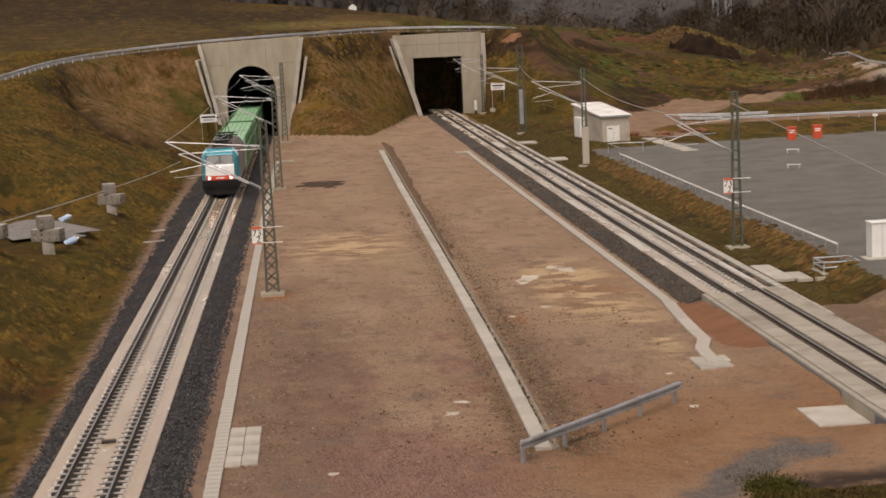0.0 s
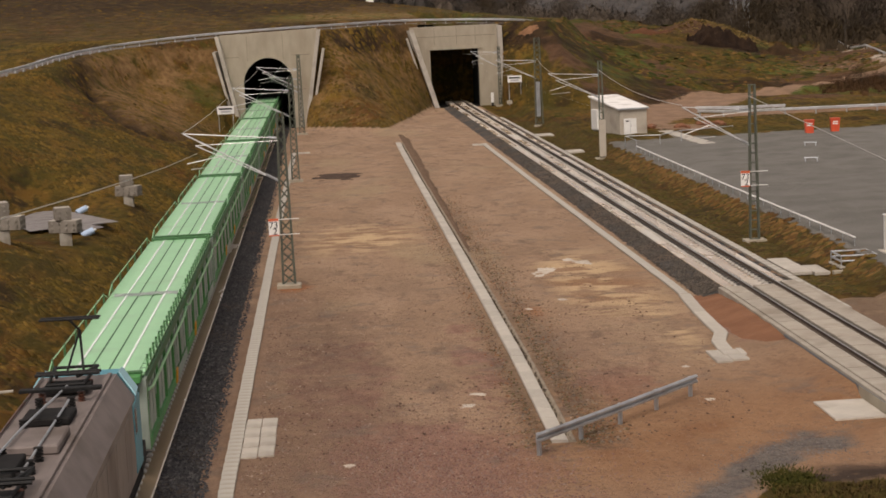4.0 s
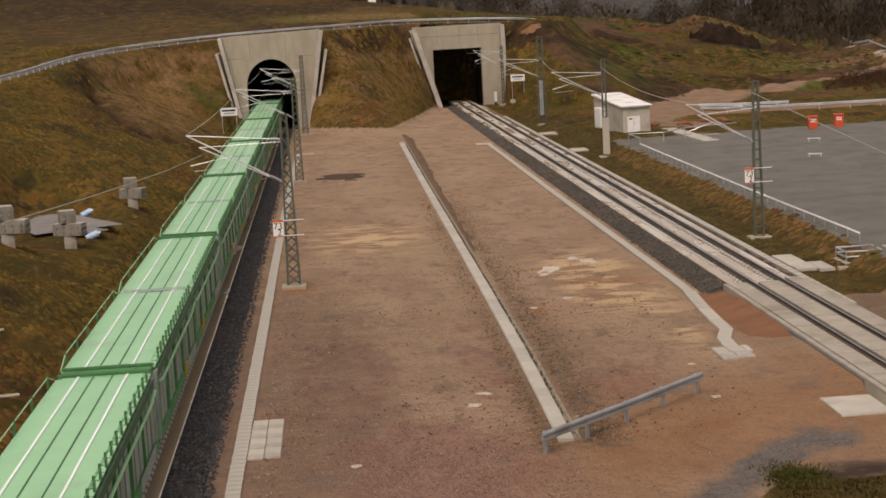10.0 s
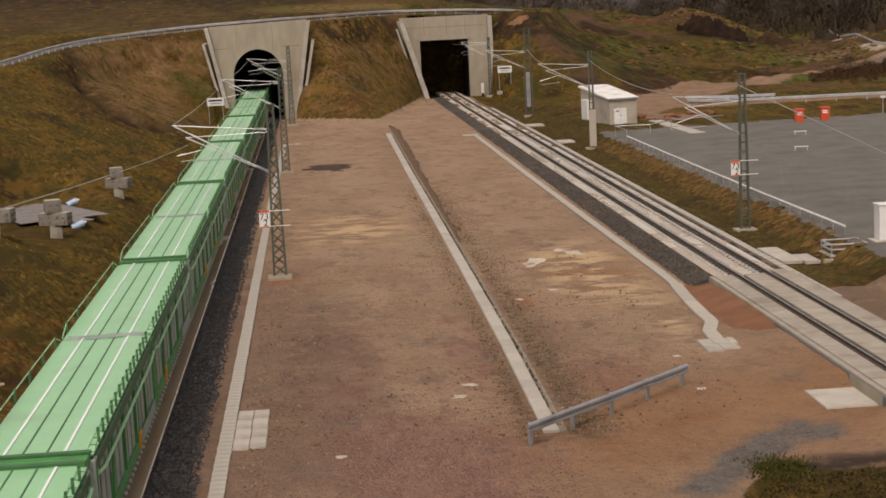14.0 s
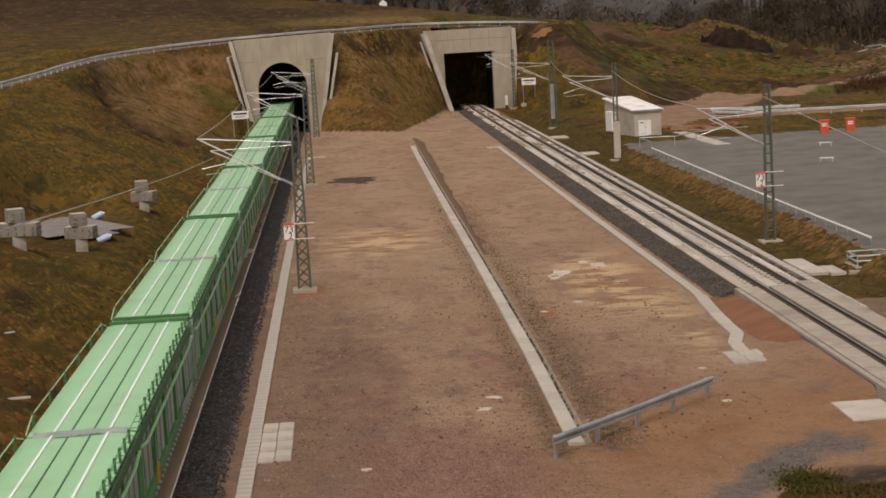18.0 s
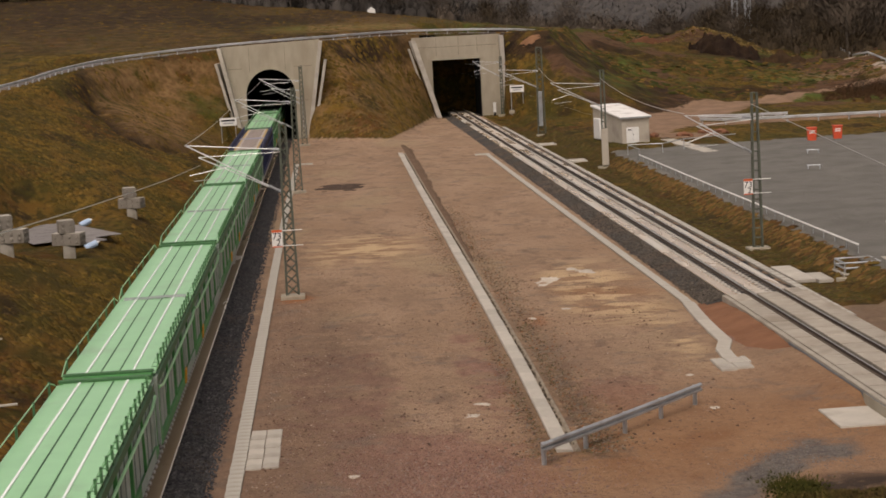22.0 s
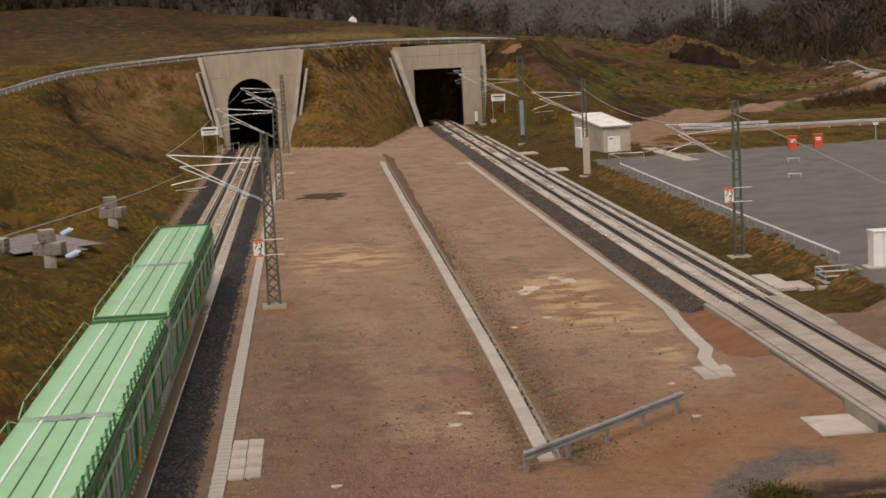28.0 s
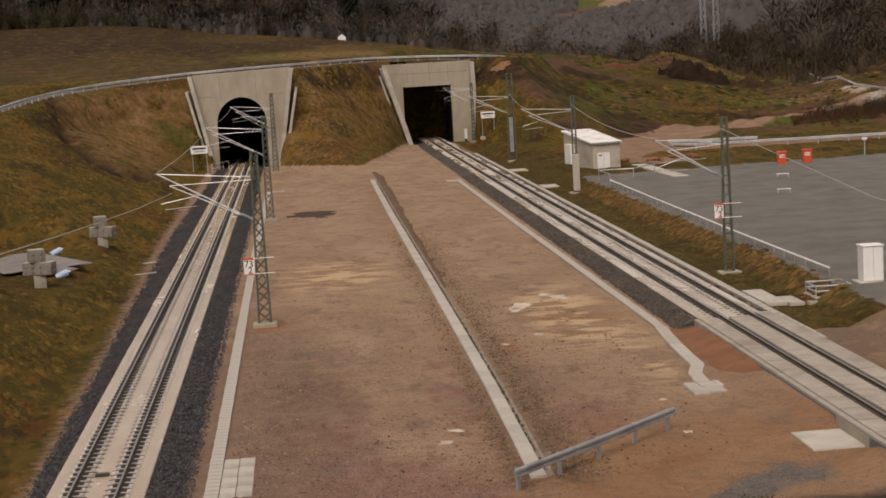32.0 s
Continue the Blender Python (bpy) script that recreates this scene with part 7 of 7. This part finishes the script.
STONE = island_surface("dark_ballast_stones", [(0.026, 0.026, 0.029), (0.052, 0.050, 0.053), (0.085, 0.081, 0.081), (0.038, 0.036, 0.037), (0.115, 0.107, 0.104)])
MIXSTONE = island_surface("mixed_drain_gravel", [(0.05, 0.035, 0.02), (0.16, 0.085, 0.05), (0.09, 0.075, 0.03), (0.24, 0.19, 0.15), (0.06, 0.05, 0.04), (0.30, 0.12, 0.05)])
GREYSTONE = island_surface("grey_spilled_gravel", [(0.09, 0.08, 0.075), (0.15, 0.135, 0.125), (0.20, 0.18, 0.165), (0.12, 0.10, 0.09)])
BROWNSTONE = island_surface("dusty_brown_ballast_stones", [(0.03, 0.026, 0.022), (0.075, 0.062, 0.05), (0.12, 0.10, 0.082), (0.05, 0.042, 0.035), (0.15, 0.125, 0.10)])
REDSTONE = island_surface("red_gravel_stones", [(0.11, 0.055, 0.042), (0.22, 0.12, 0.09), (0.26, 0.155, 0.12), (0.15, 0.09, 0.075), (0.27, 0.20, 0.165)])

YARDSTONE = island_surface("mixed_yard_stones", [(0.07, 0.042, 0.03), (0.16, 0.09, 0.062), (0.30, 0.20, 0.145), (0.12, 0.075, 0.055), (0.42, 0.33, 0.26)])
CLOD = island_surface("dark_soil_clods", [(0.075, 0.045, 0.032), (0.12, 0.072, 0.05), (0.18, 0.115, 0.082)])


def stones(name, count, spot, lo, hi, material, label, seed):
    """Sharp little stones, each a squashed eight-sided lump; spot(rng) gives x, y, z."""
    r = random.Random(seed)
    verts, faces = [], []
    for _ in range(count):
        p = spot(r)
        if not p:
            continue
        x, y, z = p
        s = r.uniform(lo, hi)
        a = r.uniform(0, 6.28)
        n = len(verts)
        for k in range(4):
            q = a + k * 1.5708 + r.uniform(-0.35, 0.35)
            t = s * r.uniform(0.7, 1.3)
            verts.append((x + t * math.cos(q), y + t * math.sin(q), z + r.uniform(-0.2, 0.25) * s))
        verts.append((x + r.uniform(-0.4, 0.4) * s, y + r.uniform(-0.4, 0.4) * s, z + s * r.uniform(0.5, 1.0)))
        faces += [(n + k, n + (k + 1) % 4, n + 4) for k in range(4)]
    return stuff_mesh(name, verts, faces, material, label, "stones")


def on_middle(r):
    y = 42 + 120 * r.random() ** 1.8
    k = r.random()
    return (LX + 1.66 + 1.35 * k + r.gauss(0, 0.05), y, float(np.interp(k, [0, 0.2, 0.5, 0.8, 1], [-0.29, -0.28, -0.40, -0.50, -0.53])))


def on_west(r):
    y = 42 + 120 * r.random() ** 1.8
    k = r.random()
    w = float(np.interp(y, [55, 130, 200], [0.75, 1.75, 1.6]))
    return (LX - 1.62 - 1.1 * w * k + r.gauss(0, 0.05), y, float(np.interp(k, [0, 0.2, 0.55, 1], [-0.30, -0.30, -0.42, -0.55])))


def on_right(r):
    y = 77.5 + 100 * r.random() ** 1.6
    k = r.random()
    return (TRACK_R - 1.66 - 1.3 * k, y, float(np.interp(k, [0, 0.3, 0.8, 1], [-0.29, -0.30, -0.45, -0.53])))


stones("ballast_stones_middle", 11000, on_middle, 0.035, 0.07, STONE, "dark crushed ballast stones", 61)
stones("ballast_stones_west", 6500, on_west, 0.035, 0.07, STONE, "dark crushed ballast stones", 62)
stones("ballast_stones_right", 5000, on_right, 0.04, 0.08, BROWNSTONE, "dark crushed ballast stones", 63)
stones("red_gravel", 9000, lambda r: (r.gauss(2.8, 2.2), 45 + abs(r.gauss(0, 5.5)), FLOOR), 0.02, 0.055, REDSTONE, "red gravel strewn on the trodden yard", 64)
stones("drain_gravel", 6500, lambda r: (lambda y: (float(drain_x(y)) + (0.55 + abs(r.gauss(0, 0.75)) if r.random() < 0.65 else -0.65 - abs(r.gauss(0, 0.45))), y, FLOOR))(52 + 75 * r.random() ** 1.5), 0.02, 0.065, MIXSTONE, "mixed gravel and leaf litter beside the drain", 65)
stones("yard_gravel", 9000, lambda r: (lambda x, y: (x, y, FLOOR) if patchy(x, y * 0.5, 0.9, 27, 0.02) else None)(r.uniform(-3, 15.5), 48 + 65 * r.random() ** 1.3), 0.016, 0.045, YARDSTONE, "small stones and clods on the trodden yard", 66)
stones("yard_clods", 1500, lambda r: (lambda x, y: (x, y, FLOOR) if patchy(x * 0.5, y, 0.8, 28, 0.08) else None)(r.uniform(-3, 14), 47 + 42 * r.random() ** 1.2), 0.04, 0.085, CLOD, "dark clods of soil trodden out of the yard", 69)
stones("path_edge_gravel", 2600, lambda r: (-3.0 + abs(r.gauss(0, 1.6)), 46 + 40 * r.random() ** 1.2, FLOOR), 0.018, 0.05, YARDSTONE, "small stones and clods beside the cable trough", 68)
stones("corner_gravel", 2200, lambda r: (lambda x: (x, float(spill_y(x)) + r.gauss(0, 1.05), FLOOR))(r.gauss(12.8, 2.1)), 0.014, 0.04, GREYSTONE, "grey gravel spilled at the corner", 67)


# trees: bare, brown and grey in winter
BARK = surface("dark_winter_bark", (0.055, 0.045, 0.037), (0.085, 0.070, 0.057), 2.0, 0.95)
TWIGS = [island_surface("brown_twigs", [(0.066, 0.053, 0.042), (0.088, 0.069, 0.053), (0.108, 0.083, 0.062)]),
         island_surface("grey_twigs", [(0.056, 0.050, 0.045), (0.068, 0.060, 0.054), (0.080, 0.070, 0.062)]),
         island_surface("olive_twigs", [(0.044, 0.032, 0.020), (0.053, 0.038, 0.023), (0.063, 0.045, 0.026)]),
         island_surface("dark_conifer", [(0.008, 0.012, 0.008), (0.015, 0.020, 0.012), (0.022, 0.027, 0.016)])]


def tree(kind, h, spread_r, seed):
    r = random.Random(seed)
    t = thing("bare_tree" if kind < 3 else "conifer", None, "bare brown winter tree at the wood's edge" if kind < 3 else "dark green conifer at the wood's edge", "tree", "trees of the wood")
    bm = bmesh.new()
    rod(bm, (0, 0, -0.5), (0, 0, h * 0.55), h * 0.022, 6, h * 0.012)
    rod(bm, (0, 0, h * 0.55), (r.uniform(-0.3, 0.3), 0, h * 0.95), h * 0.012, 5, h * 0.003)
    limbs = []
    for i in range(9):
        z = h * r.uniform(0.25, 0.8)
        a = r.uniform(0, 6.28)
        l = spread_r * r.uniform(0.5, 1.0) * (1 - 0.5 * z / h)
        q = (l * math.cos(a), l * math.sin(a), z + l * r.uniform(0.5, 1.0))
        rod(bm, (0, 0, z), q, h * 0.008, 4, h * 0.002)
        limbs.append(q)
    part("trunk", bm, BARK, t)
    verts, faces, normals = [], [], []
    for i in range(1300 if kind < 3 else 700):
        if kind < 3:
            c = r.choice(limbs)
            g = spread_r * 0.38
            p = Vector((c[0] + r.gauss(0, g), c[1] + r.gauss(0, g), c[2] + r.gauss(0, g) + 0.06 * h))
            d = Vector((p.x * 0.4 + r.gauss(0, 0.5), p.y * 0.4 + r.gauss(0, 0.5), 1.2 + r.random()))
            d.normalize()
            l, w = h * r.uniform(0.05, 0.14), h * r.uniform(0.004, 0.012)
        else:
            z = h * r.uniform(0.12, 1.0) ** 0.8
            a = r.uniform(0, 6.28)
            o = spread_r * (1.02 - z / h) * r.uniform(0.4, 1.0)
            p = Vector((o * math.cos(a), o * math.sin(a), z))
            d = Vector((math.cos(a), math.sin(a), -0.35))
            l, w = h * 0.09, h * 0.03
        u = d.cross(Vector((r.gauss(0, 1), r.gauss(0, 1), r.gauss(0, 1)))).normalized()
        k = len(verts)
        verts += [tuple(p - u * w), tuple(p + u * w), tuple(p + d * l)]
        faces.append((k, k + 1, k + 2))
        normals += [tuple(Vector((p.x, p.y, 0.8 * (p.z - h * 0.45) + 0.05 * h)).normalized())] * 3
    me = bpy.data.meshes.new("crown")
    me.from_pydata(verts, [], faces)
    me.materials.append(TWIGS[kind])
    for f in me.polygons:
        f.use_smooth = True
    outward(me, np.array(normals))
    shared("crown", me, t)
    return t


protos = [tree(0, 13, 4.2, 71), tree(1, 15, 4.6, 72), tree(2, 9, 4.0, 73), tree(3, 16, 3.4, 74), tree(0, 8, 3.6, 75), tree(2, 6, 3.2, 76)]
rnd = random.Random(77)
planted = 0


def plant(i, x, y, scale=1.0):
    global planted
    src = protos[i]
    z = float(ground_z(x, y))
    m = pose(x, y, z, 0, 0, rnd.uniform(0, 360))
    if src.matrix_basis == Matrix.Identity(4):
        src.matrix_basis = m
        ob = src
    else:
        ob = copy_thing(src, m)
    ob.scale = (scale,) * 3
    planted += 1


# the wood behind the meadow
for i in range(105):
    x = rnd.uniform(-115, 38)
    plant(rnd.choice((3, 3, 3, 4)) if x < -38 else rnd.choice((0, 1, 1, 0, 4, 3 if rnd.random() < 0.3 else 1)), x, 452 + rnd.uniform(0, 40) + 0.1 * max(x, 0), rnd.uniform(0.75, 1.2))
for i in range(45):
    plant(rnd.choice((4, 5, 2, 4)), rnd.uniform(-125, 38), 449 + rnd.uniform(0, 14), rnd.uniform(0.5, 0.9))
# bushes along the field's far edge and the thicket on the right
for i in range(36):
    x = rnd.uniform(34, 120)
    plant(rnd.choice((2, 5, 4)), x, 425 + rnd.uniform(0, 120), rnd.uniform(0.6, 1.1))
for i in range(70):
    x = rnd.uniform(96, 190)
    plant(rnd.choice((2, 0, 4, 5, 5, 2, 4)), x, 320 + rnd.uniform(0, 130), rnd.uniform(0.6, 1.05))
for i in range(22):
    bx = rnd.uniform(72, 105)
    plant(5, bx, 148 + bx + rnd.uniform(-10, 8), rnd.uniform(0.2, 0.4))


def heart(verts, faces, normals, r, x, y, z, s, h):
    """The dense heart of a bush: a low uneven dome under its twigs."""
    n = len(verts)
    for k in range(7):
        a = k * 0.8976 + r.uniform(-0.3, 0.3)
        q = s * r.uniform(0.75, 1.2)
        verts.append((x + q * math.cos(a), y + q * math.sin(a), z - 0.3))
        normals.append((math.cos(a), math.sin(a), 0.25))
    for k in range(7):
        a = k * 0.8976 + r.uniform(-0.3, 0.3)
        q = s * r.uniform(0.55, 0.95)
        verts.append((x + q * math.cos(a), y + q * math.sin(a), z + h * r.uniform(0.45, 0.75)))
        normals.append((math.cos(a), math.sin(a), 0.7))
    verts.append((x + r.uniform(-0.2, 0.2) * s, y + r.uniform(-0.2, 0.2) * s, z + h))
    normals.append((0, 0, 1))
    for k in range(7):
        m = (k + 1) % 7
        faces += [(n + k, n + m, n + 7 + m), (n + k, n + 7 + m, n + 7 + k), (n + 7 + k, n + 7 + m, n + 14)]


def twig(verts, faces, normals, r, x, y, z, h, p, w, up):
    """One upright twig of the bush at x, y, z, its face turned outward."""
    b = math.atan2(p[1] - y, p[0] - x) + math.pi / 2 + r.gauss(0, 0.5)
    k = len(verts)
    verts += [(p[0] - w * math.cos(b), p[1] - w * math.sin(b), p[2]), (p[0] + w * math.cos(b), p[1] + w * math.sin(b), p[2]), (p[0] + r.gauss(0, 0.35) * up, p[1] + r.gauss(0, 0.35) * up, p[2] + up)]
    faces.append((k, k + 1, k + 2))
    normals += [(p[0] - x, p[1] - y, 0.6 * (p[2] - z) + 0.1 * h)] * 3


def brush(name, count, spot, lo, hi, material, label, seed, twigs=150):
    """A dense thicket: solid hearts under many upright twigs."""
    r = random.Random(seed)
    pts = [spot(r) for _ in range(count)]
    zs = ground_z(np.array([p[0] for p in pts]), np.array([p[1] for p in pts]))
    verts, faces, normals = [], [], []
    for (x, y), z in zip(pts, zs):
        h = lo + (hi - lo) * r.random() ** 1.7
        heart(verts, faces, normals, r, x, y, z, h * r.uniform(0.18, 0.28), h * r.uniform(0.25, 0.42))
        for i in range(twigs):
            a = r.uniform(0, 6.283)
            o = h * 0.62 * r.random() ** 0.45
            p = (x + o * math.cos(a), y + o * math.sin(a), z + h * (0.1 + 0.75 * r.random()) * (1 - 0.9 * (o / h) ** 2))
            twig(verts, faces, normals, r, x, y, z, h, p, h * r.uniform(0.008, 0.024), h * r.uniform(0.07, 0.22))
    return stuff_mesh(name, verts, faces, material, label, "thicket", normals)


RUSTTWIG = island_surface("rust_brown_scrub", [(0.045, 0.024, 0.012), (0.065, 0.034, 0.016), (0.085, 0.046, 0.020)])
DARKTWIG = island_surface("dark_olive_undergrowth", [(0.020, 0.017, 0.009), (0.030, 0.024, 0.012), (0.040, 0.031, 0.016)])
brush("right_thicket", 900, lambda r: (96 + 115 * r.random(), 318 + 150 * r.random()), 3.5, 8.0, TWIGS[2], "dense brown winter thicket on the right hillside", 91)
brush("field_edge_thicket", 420, lambda r: (30 + 80 * r.random(), 425 + 140 * r.random()), 3.0, 6.5, TWIGS[0], "brown winter thicket behind the field", 92)
brush("wood_edge_thicket", 700, lambda r: (-52 + 92 * r.random(), 450 + 45 * r.random()), 3.5, 8.5, TWIGS[1], "dark winter undergrowth at the edge of the wood", 93)
brush("dark_wood_edge", 520, lambda r: (-135 + 105 * r.random(), 449 + 34 * r.random()), 4.0, 10.0, DARKTWIG, "dark evergreen undergrowth at the edge of the wood", 95)
brush("roadside_thicket", 520, lambda r: (lambda x: (x, 150 + x + 20 * (r.random() - 0.35)))(68 + 40 * r.random()), 0.7, 1.8, RUSTTWIG, "low brown scrub beside the dirt road", 94)


# far woods as one mass of small crowns on the hills
def far_woods():
    r = random.Random(81)
    verts, faces, normals = [], [], []
    xs, ys = [], []
    for _ in range(20000):
        y = 560 + 3300 * r.random() ** 1.5
        xs.append(r.uniform(-0.3, 0.45) * y)
        ys.append(y)
    xs, ys = np.array(xs), np.array(ys)
    u = xs / ys
    keep = ~((u > 0.150) & (u < 0.228) & (ys > 1650) & (ys < 2900) & ((u > 0.168) | (ys < 1900)))
    zs = ground_z(xs, ys)
    for x, y, z in zip(xs[keep], ys[keep], zs[keep]):
        h = r.uniform(8, 13) * (1 + y / 9000)
        heart(verts, faces, normals, r, x, y, z, h * 0.52, h * 0.85)
        for i in range(8):
            a = r.uniform(0, 6.283)
            o = h * 0.55 * r.random() ** 0.5
            p = (x + o * math.cos(a), y + o * math.sin(a), z + h * r.uniform(0.3, 0.85) * (1 - (o / h) ** 2))
            twig(verts, faces, normals, r, x, y, z, h, p, h * r.uniform(0.015, 0.04), h * r.uniform(0.12, 0.25))
    stuff_mesh("far_woods", verts, faces, island_surface("far_winter_wood", [(0.064, 0.058, 0.055), (0.082, 0.074, 0.069), (0.072, 0.064, 0.058), (0.060, 0.056, 0.055), (0.090, 0.079, 0.070)]), "grey-brown winter woods on the far hills", "woods", normals)


far_woods()


# the village in the valley, a barn behind the meadow, two pylons
WALLW = surface("pale_house_wall", (0.62, 0.58, 0.54), (0.5, 0.47, 0.44), 0.3, 0.9)
TILE = surface("red_brown_roof", (0.12, 0.075, 0.06), (0.09, 0.06, 0.052), 0.3, 0.9)
DARKPANE = surface("dark_pane", (0.03, 0.032, 0.036), (0.05, 0.05, 0.055), 0.5, 0.3)


def house(x, y, w, d, h, rz, roof=None):
    z = float(ground_z(x, y))
    t = thing("house", pose(x, y, z, 0, 0, rz), "small pale rendered house in the far valley", "house", "village houses")
    part("wall", slab_box(-w / 2, w / 2, -d / 2, d / 2, -4, h), WALLW, t)
    bm = bmesh.new()
    prism(bm, [(-w / 2 - 0.4, h), (w / 2 + 0.4, h), (0, h + w * 0.42)], -d / 2 - 0.4, d / 2 + 0.4)
    part("roof", bm, roof or TILE, t)
    for i in range(3):
        part("window", slab_box(-w / 2 + w * (i + 0.6) / 3.4, -w / 2 + w * (i + 0.6) / 3.4 + 1.2, -d / 2 - 0.06, -d / 2 - 0.003, 1.6, 3.0), DARKPANE, t)


for i in range(26):
    y = rnd.uniform(1650, 1800)
    house(y * (0.155 + rnd.gauss(0.012, 0.009)), y, rnd.uniform(7, 9), rnd.uniform(8, 13), rnd.uniform(4, 5.5), rnd.uniform(0, 180))
tent = thing("field_tent", pose(13.5, 446, float(ground_z(13.5, 446))), "small white tent at the meadow's far edge", "tent")
bm = bmesh.new()
prism(bm, [(-1.0, -0.2), (1.0, -0.2), (0.95, 0.8), (0, 1.5), (-0.95, 0.8)], -1.4, 1.4)
part("canvas", bm, WHITE, tent)


def pylon(x, y, h):
    t = thing("power_pylon", pose(x, y, float(ground_z(x, y)) - 1), "grey steel lattice power pylon behind the field", "pylon", "pylons")
    half = lambda k: 0.75 * (1 - k) + 0.42 * k
    for sx in (-1, 1):
        for sy in (-1, 1):
            part("leg", rods([((sx * half(0), sy * half(0), 0), (sx * half(1), sy * half(1), h))], 0.07, 4), GALV, t)
    n = 12
    for i in range(n):
        k0, k1 = i / n, (i + 1) / n
        for s in (-1, 1):
            part("brace", rods([((-s * half(k0), -half(k0), h * k0), (s * half(k1), -half(k1), h * k1))], 0.05, 4), GALV, t)
            part("brace", rods([((-half(k0), -s * half(k0), h * k0), (-half(k1), s * half(k1), h * k1))], 0.05, 4), GALV, t)
    for z in (h * 0.8, h * 0.92):
        part("arm", rods([((-2.5, 0, z), (2.5, 0, z))], 0.12, 4), GALV, t)


pylon(101.3, 413, 26)
pylon(104.5, 413, 26)


def earth_heap(x, y, w, d, h, rz, material, label, seed):
    """A tipped heap of clods: a lumpy ridge that follows the ground under it."""
    t = thing("earth_heap", None, label, "earth heap", "earth heaps on the field")
    n, m = (64, 36) if w > 4 else (24, 24)
    u, v = np.meshgrid(np.linspace(-1, 1, n), np.linspace(-1, 1, m))
    c, k = math.cos(radians(rz)), math.sin(radians(rz))
    X, Y = x + (u * c - v * k * d / w) * w / 2, y + (u * k * w / d + v * c) * d / 2
    edge = 1.15 + 0.45 * fbm(X, Y, 12 / w, seed + 3) + 0.25 * fbm(X, Y, 34 / w, seed + 4)
    dome = np.clip(1 - (np.abs(u) * edge) ** 2.4, 0, 1) * np.clip(1 - (np.abs(v) * edge) ** 1.7, 0, 1)
    Z = h * dome * (0.9 + 0.55 * fbm(X, Y, 0.9, seed)) + (0.7 * fbm(X, Y, 2.2, seed + 1) + 0.35 * fbm(X, Y, 5.0, seed + 2)) * np.sqrt(dome) * min(h / 2.5, 1)
    Z = ground_z(X, Y) + Z - min(0.25, h * 0.25)
    rim = (np.abs(u) > 0.99) | (np.abs(v) > 0.99)
    Z = Z - 2.5 * rim
    me = bpy.data.meshes.new("soil")
    me.from_pydata(np.stack([X.ravel(), Y.ravel(), Z.ravel()], 1).tolist(), [], [(j * n + i, j * n + i + 1, (j + 1) * n + i + 1, (j + 1) * n + i) for j in range(m - 1) for i in range(n - 1)])
    me.materials.append(material)
    shared("soil", me, t)


earth_heap(77.5, 324, 15, 9, 4.2, 4, surface("dark_wet_earth", (0.012, 0.007, 0.005), (0.034, 0.020, 0.012), 0.5, 0.95, bump=0.5, dist=0.08), "dark brown heap of tipped earth clods", 101)
earth_heap(86.5, 317, 10, 7, 2.0, -10, surface("brown_earth", (0.030, 0.018, 0.010), (0.060, 0.034, 0.016), 0.5, 0.95, bump=0.5, dist=0.08), "low brown tail of the tipped earth", 104)
earth_heap(30.0, 243.5, 3.4, 3.0, 0.6, 20, surface("raw_orange_soil", (0.24, 0.125, 0.068), (0.19, 0.10, 0.055), 0.6, 0.95, bump=0.4, dist=0.06), "small heap of raw orange soil on the slope", 107)
earth_heap(66, 337, 15, 4, 1.2, 3, surface("red_brown_earth", (0.13, 0.055, 0.028), (0.085, 0.040, 0.022), 0.5, 0.95, bump=0.5, dist=0.08), "low ridge of red-brown earth at the field's edge", 110)
earth_heap(0.9, 147.5, 4.6, 9.0, 0.14, -12, surface("damp_dark_earth", (0.050, 0.034, 0.027), (0.100, 0.066, 0.048), 2.0, 0.95, bump=0.5, dist=0.05), "thin spill of damp dark earth on the trodden yard", 113)

LIME = surface("pale_lime_dust", (0.60, 0.535, 0.455), (0.44, 0.365, 0.285), 3.0, 0.95, bump=0.2)
for i, (x, y, w, d) in enumerate(((11.2, 87.7, 1.7, 3.2), (10.7, 86.2, 0.8, 1.6), (13.5, 90.0, 1.4, 2.4), (12.9, 91.3, 0.7, 1.4), (10.8, 78.7, 0.75, 1.0), (8.95, 76.7, 0.4, 0.7), (5.0, 59.9, 0.95, 0.8), (4.5, 58.2, 0.7, 0.9), (0.2, 51.1, 0.5, 0.7), (12.9, 57.0, 0.5, 0.6), (13.2, 62.5, 0.5, 0.8))):
    earth_heap(x, y, 0.85 * w, 0.8 * d, 0.035, 7 * i % 40 - 20, LIME, "flat spill of pale dust on the trodden yard", 120 + 3 * i)


motions()
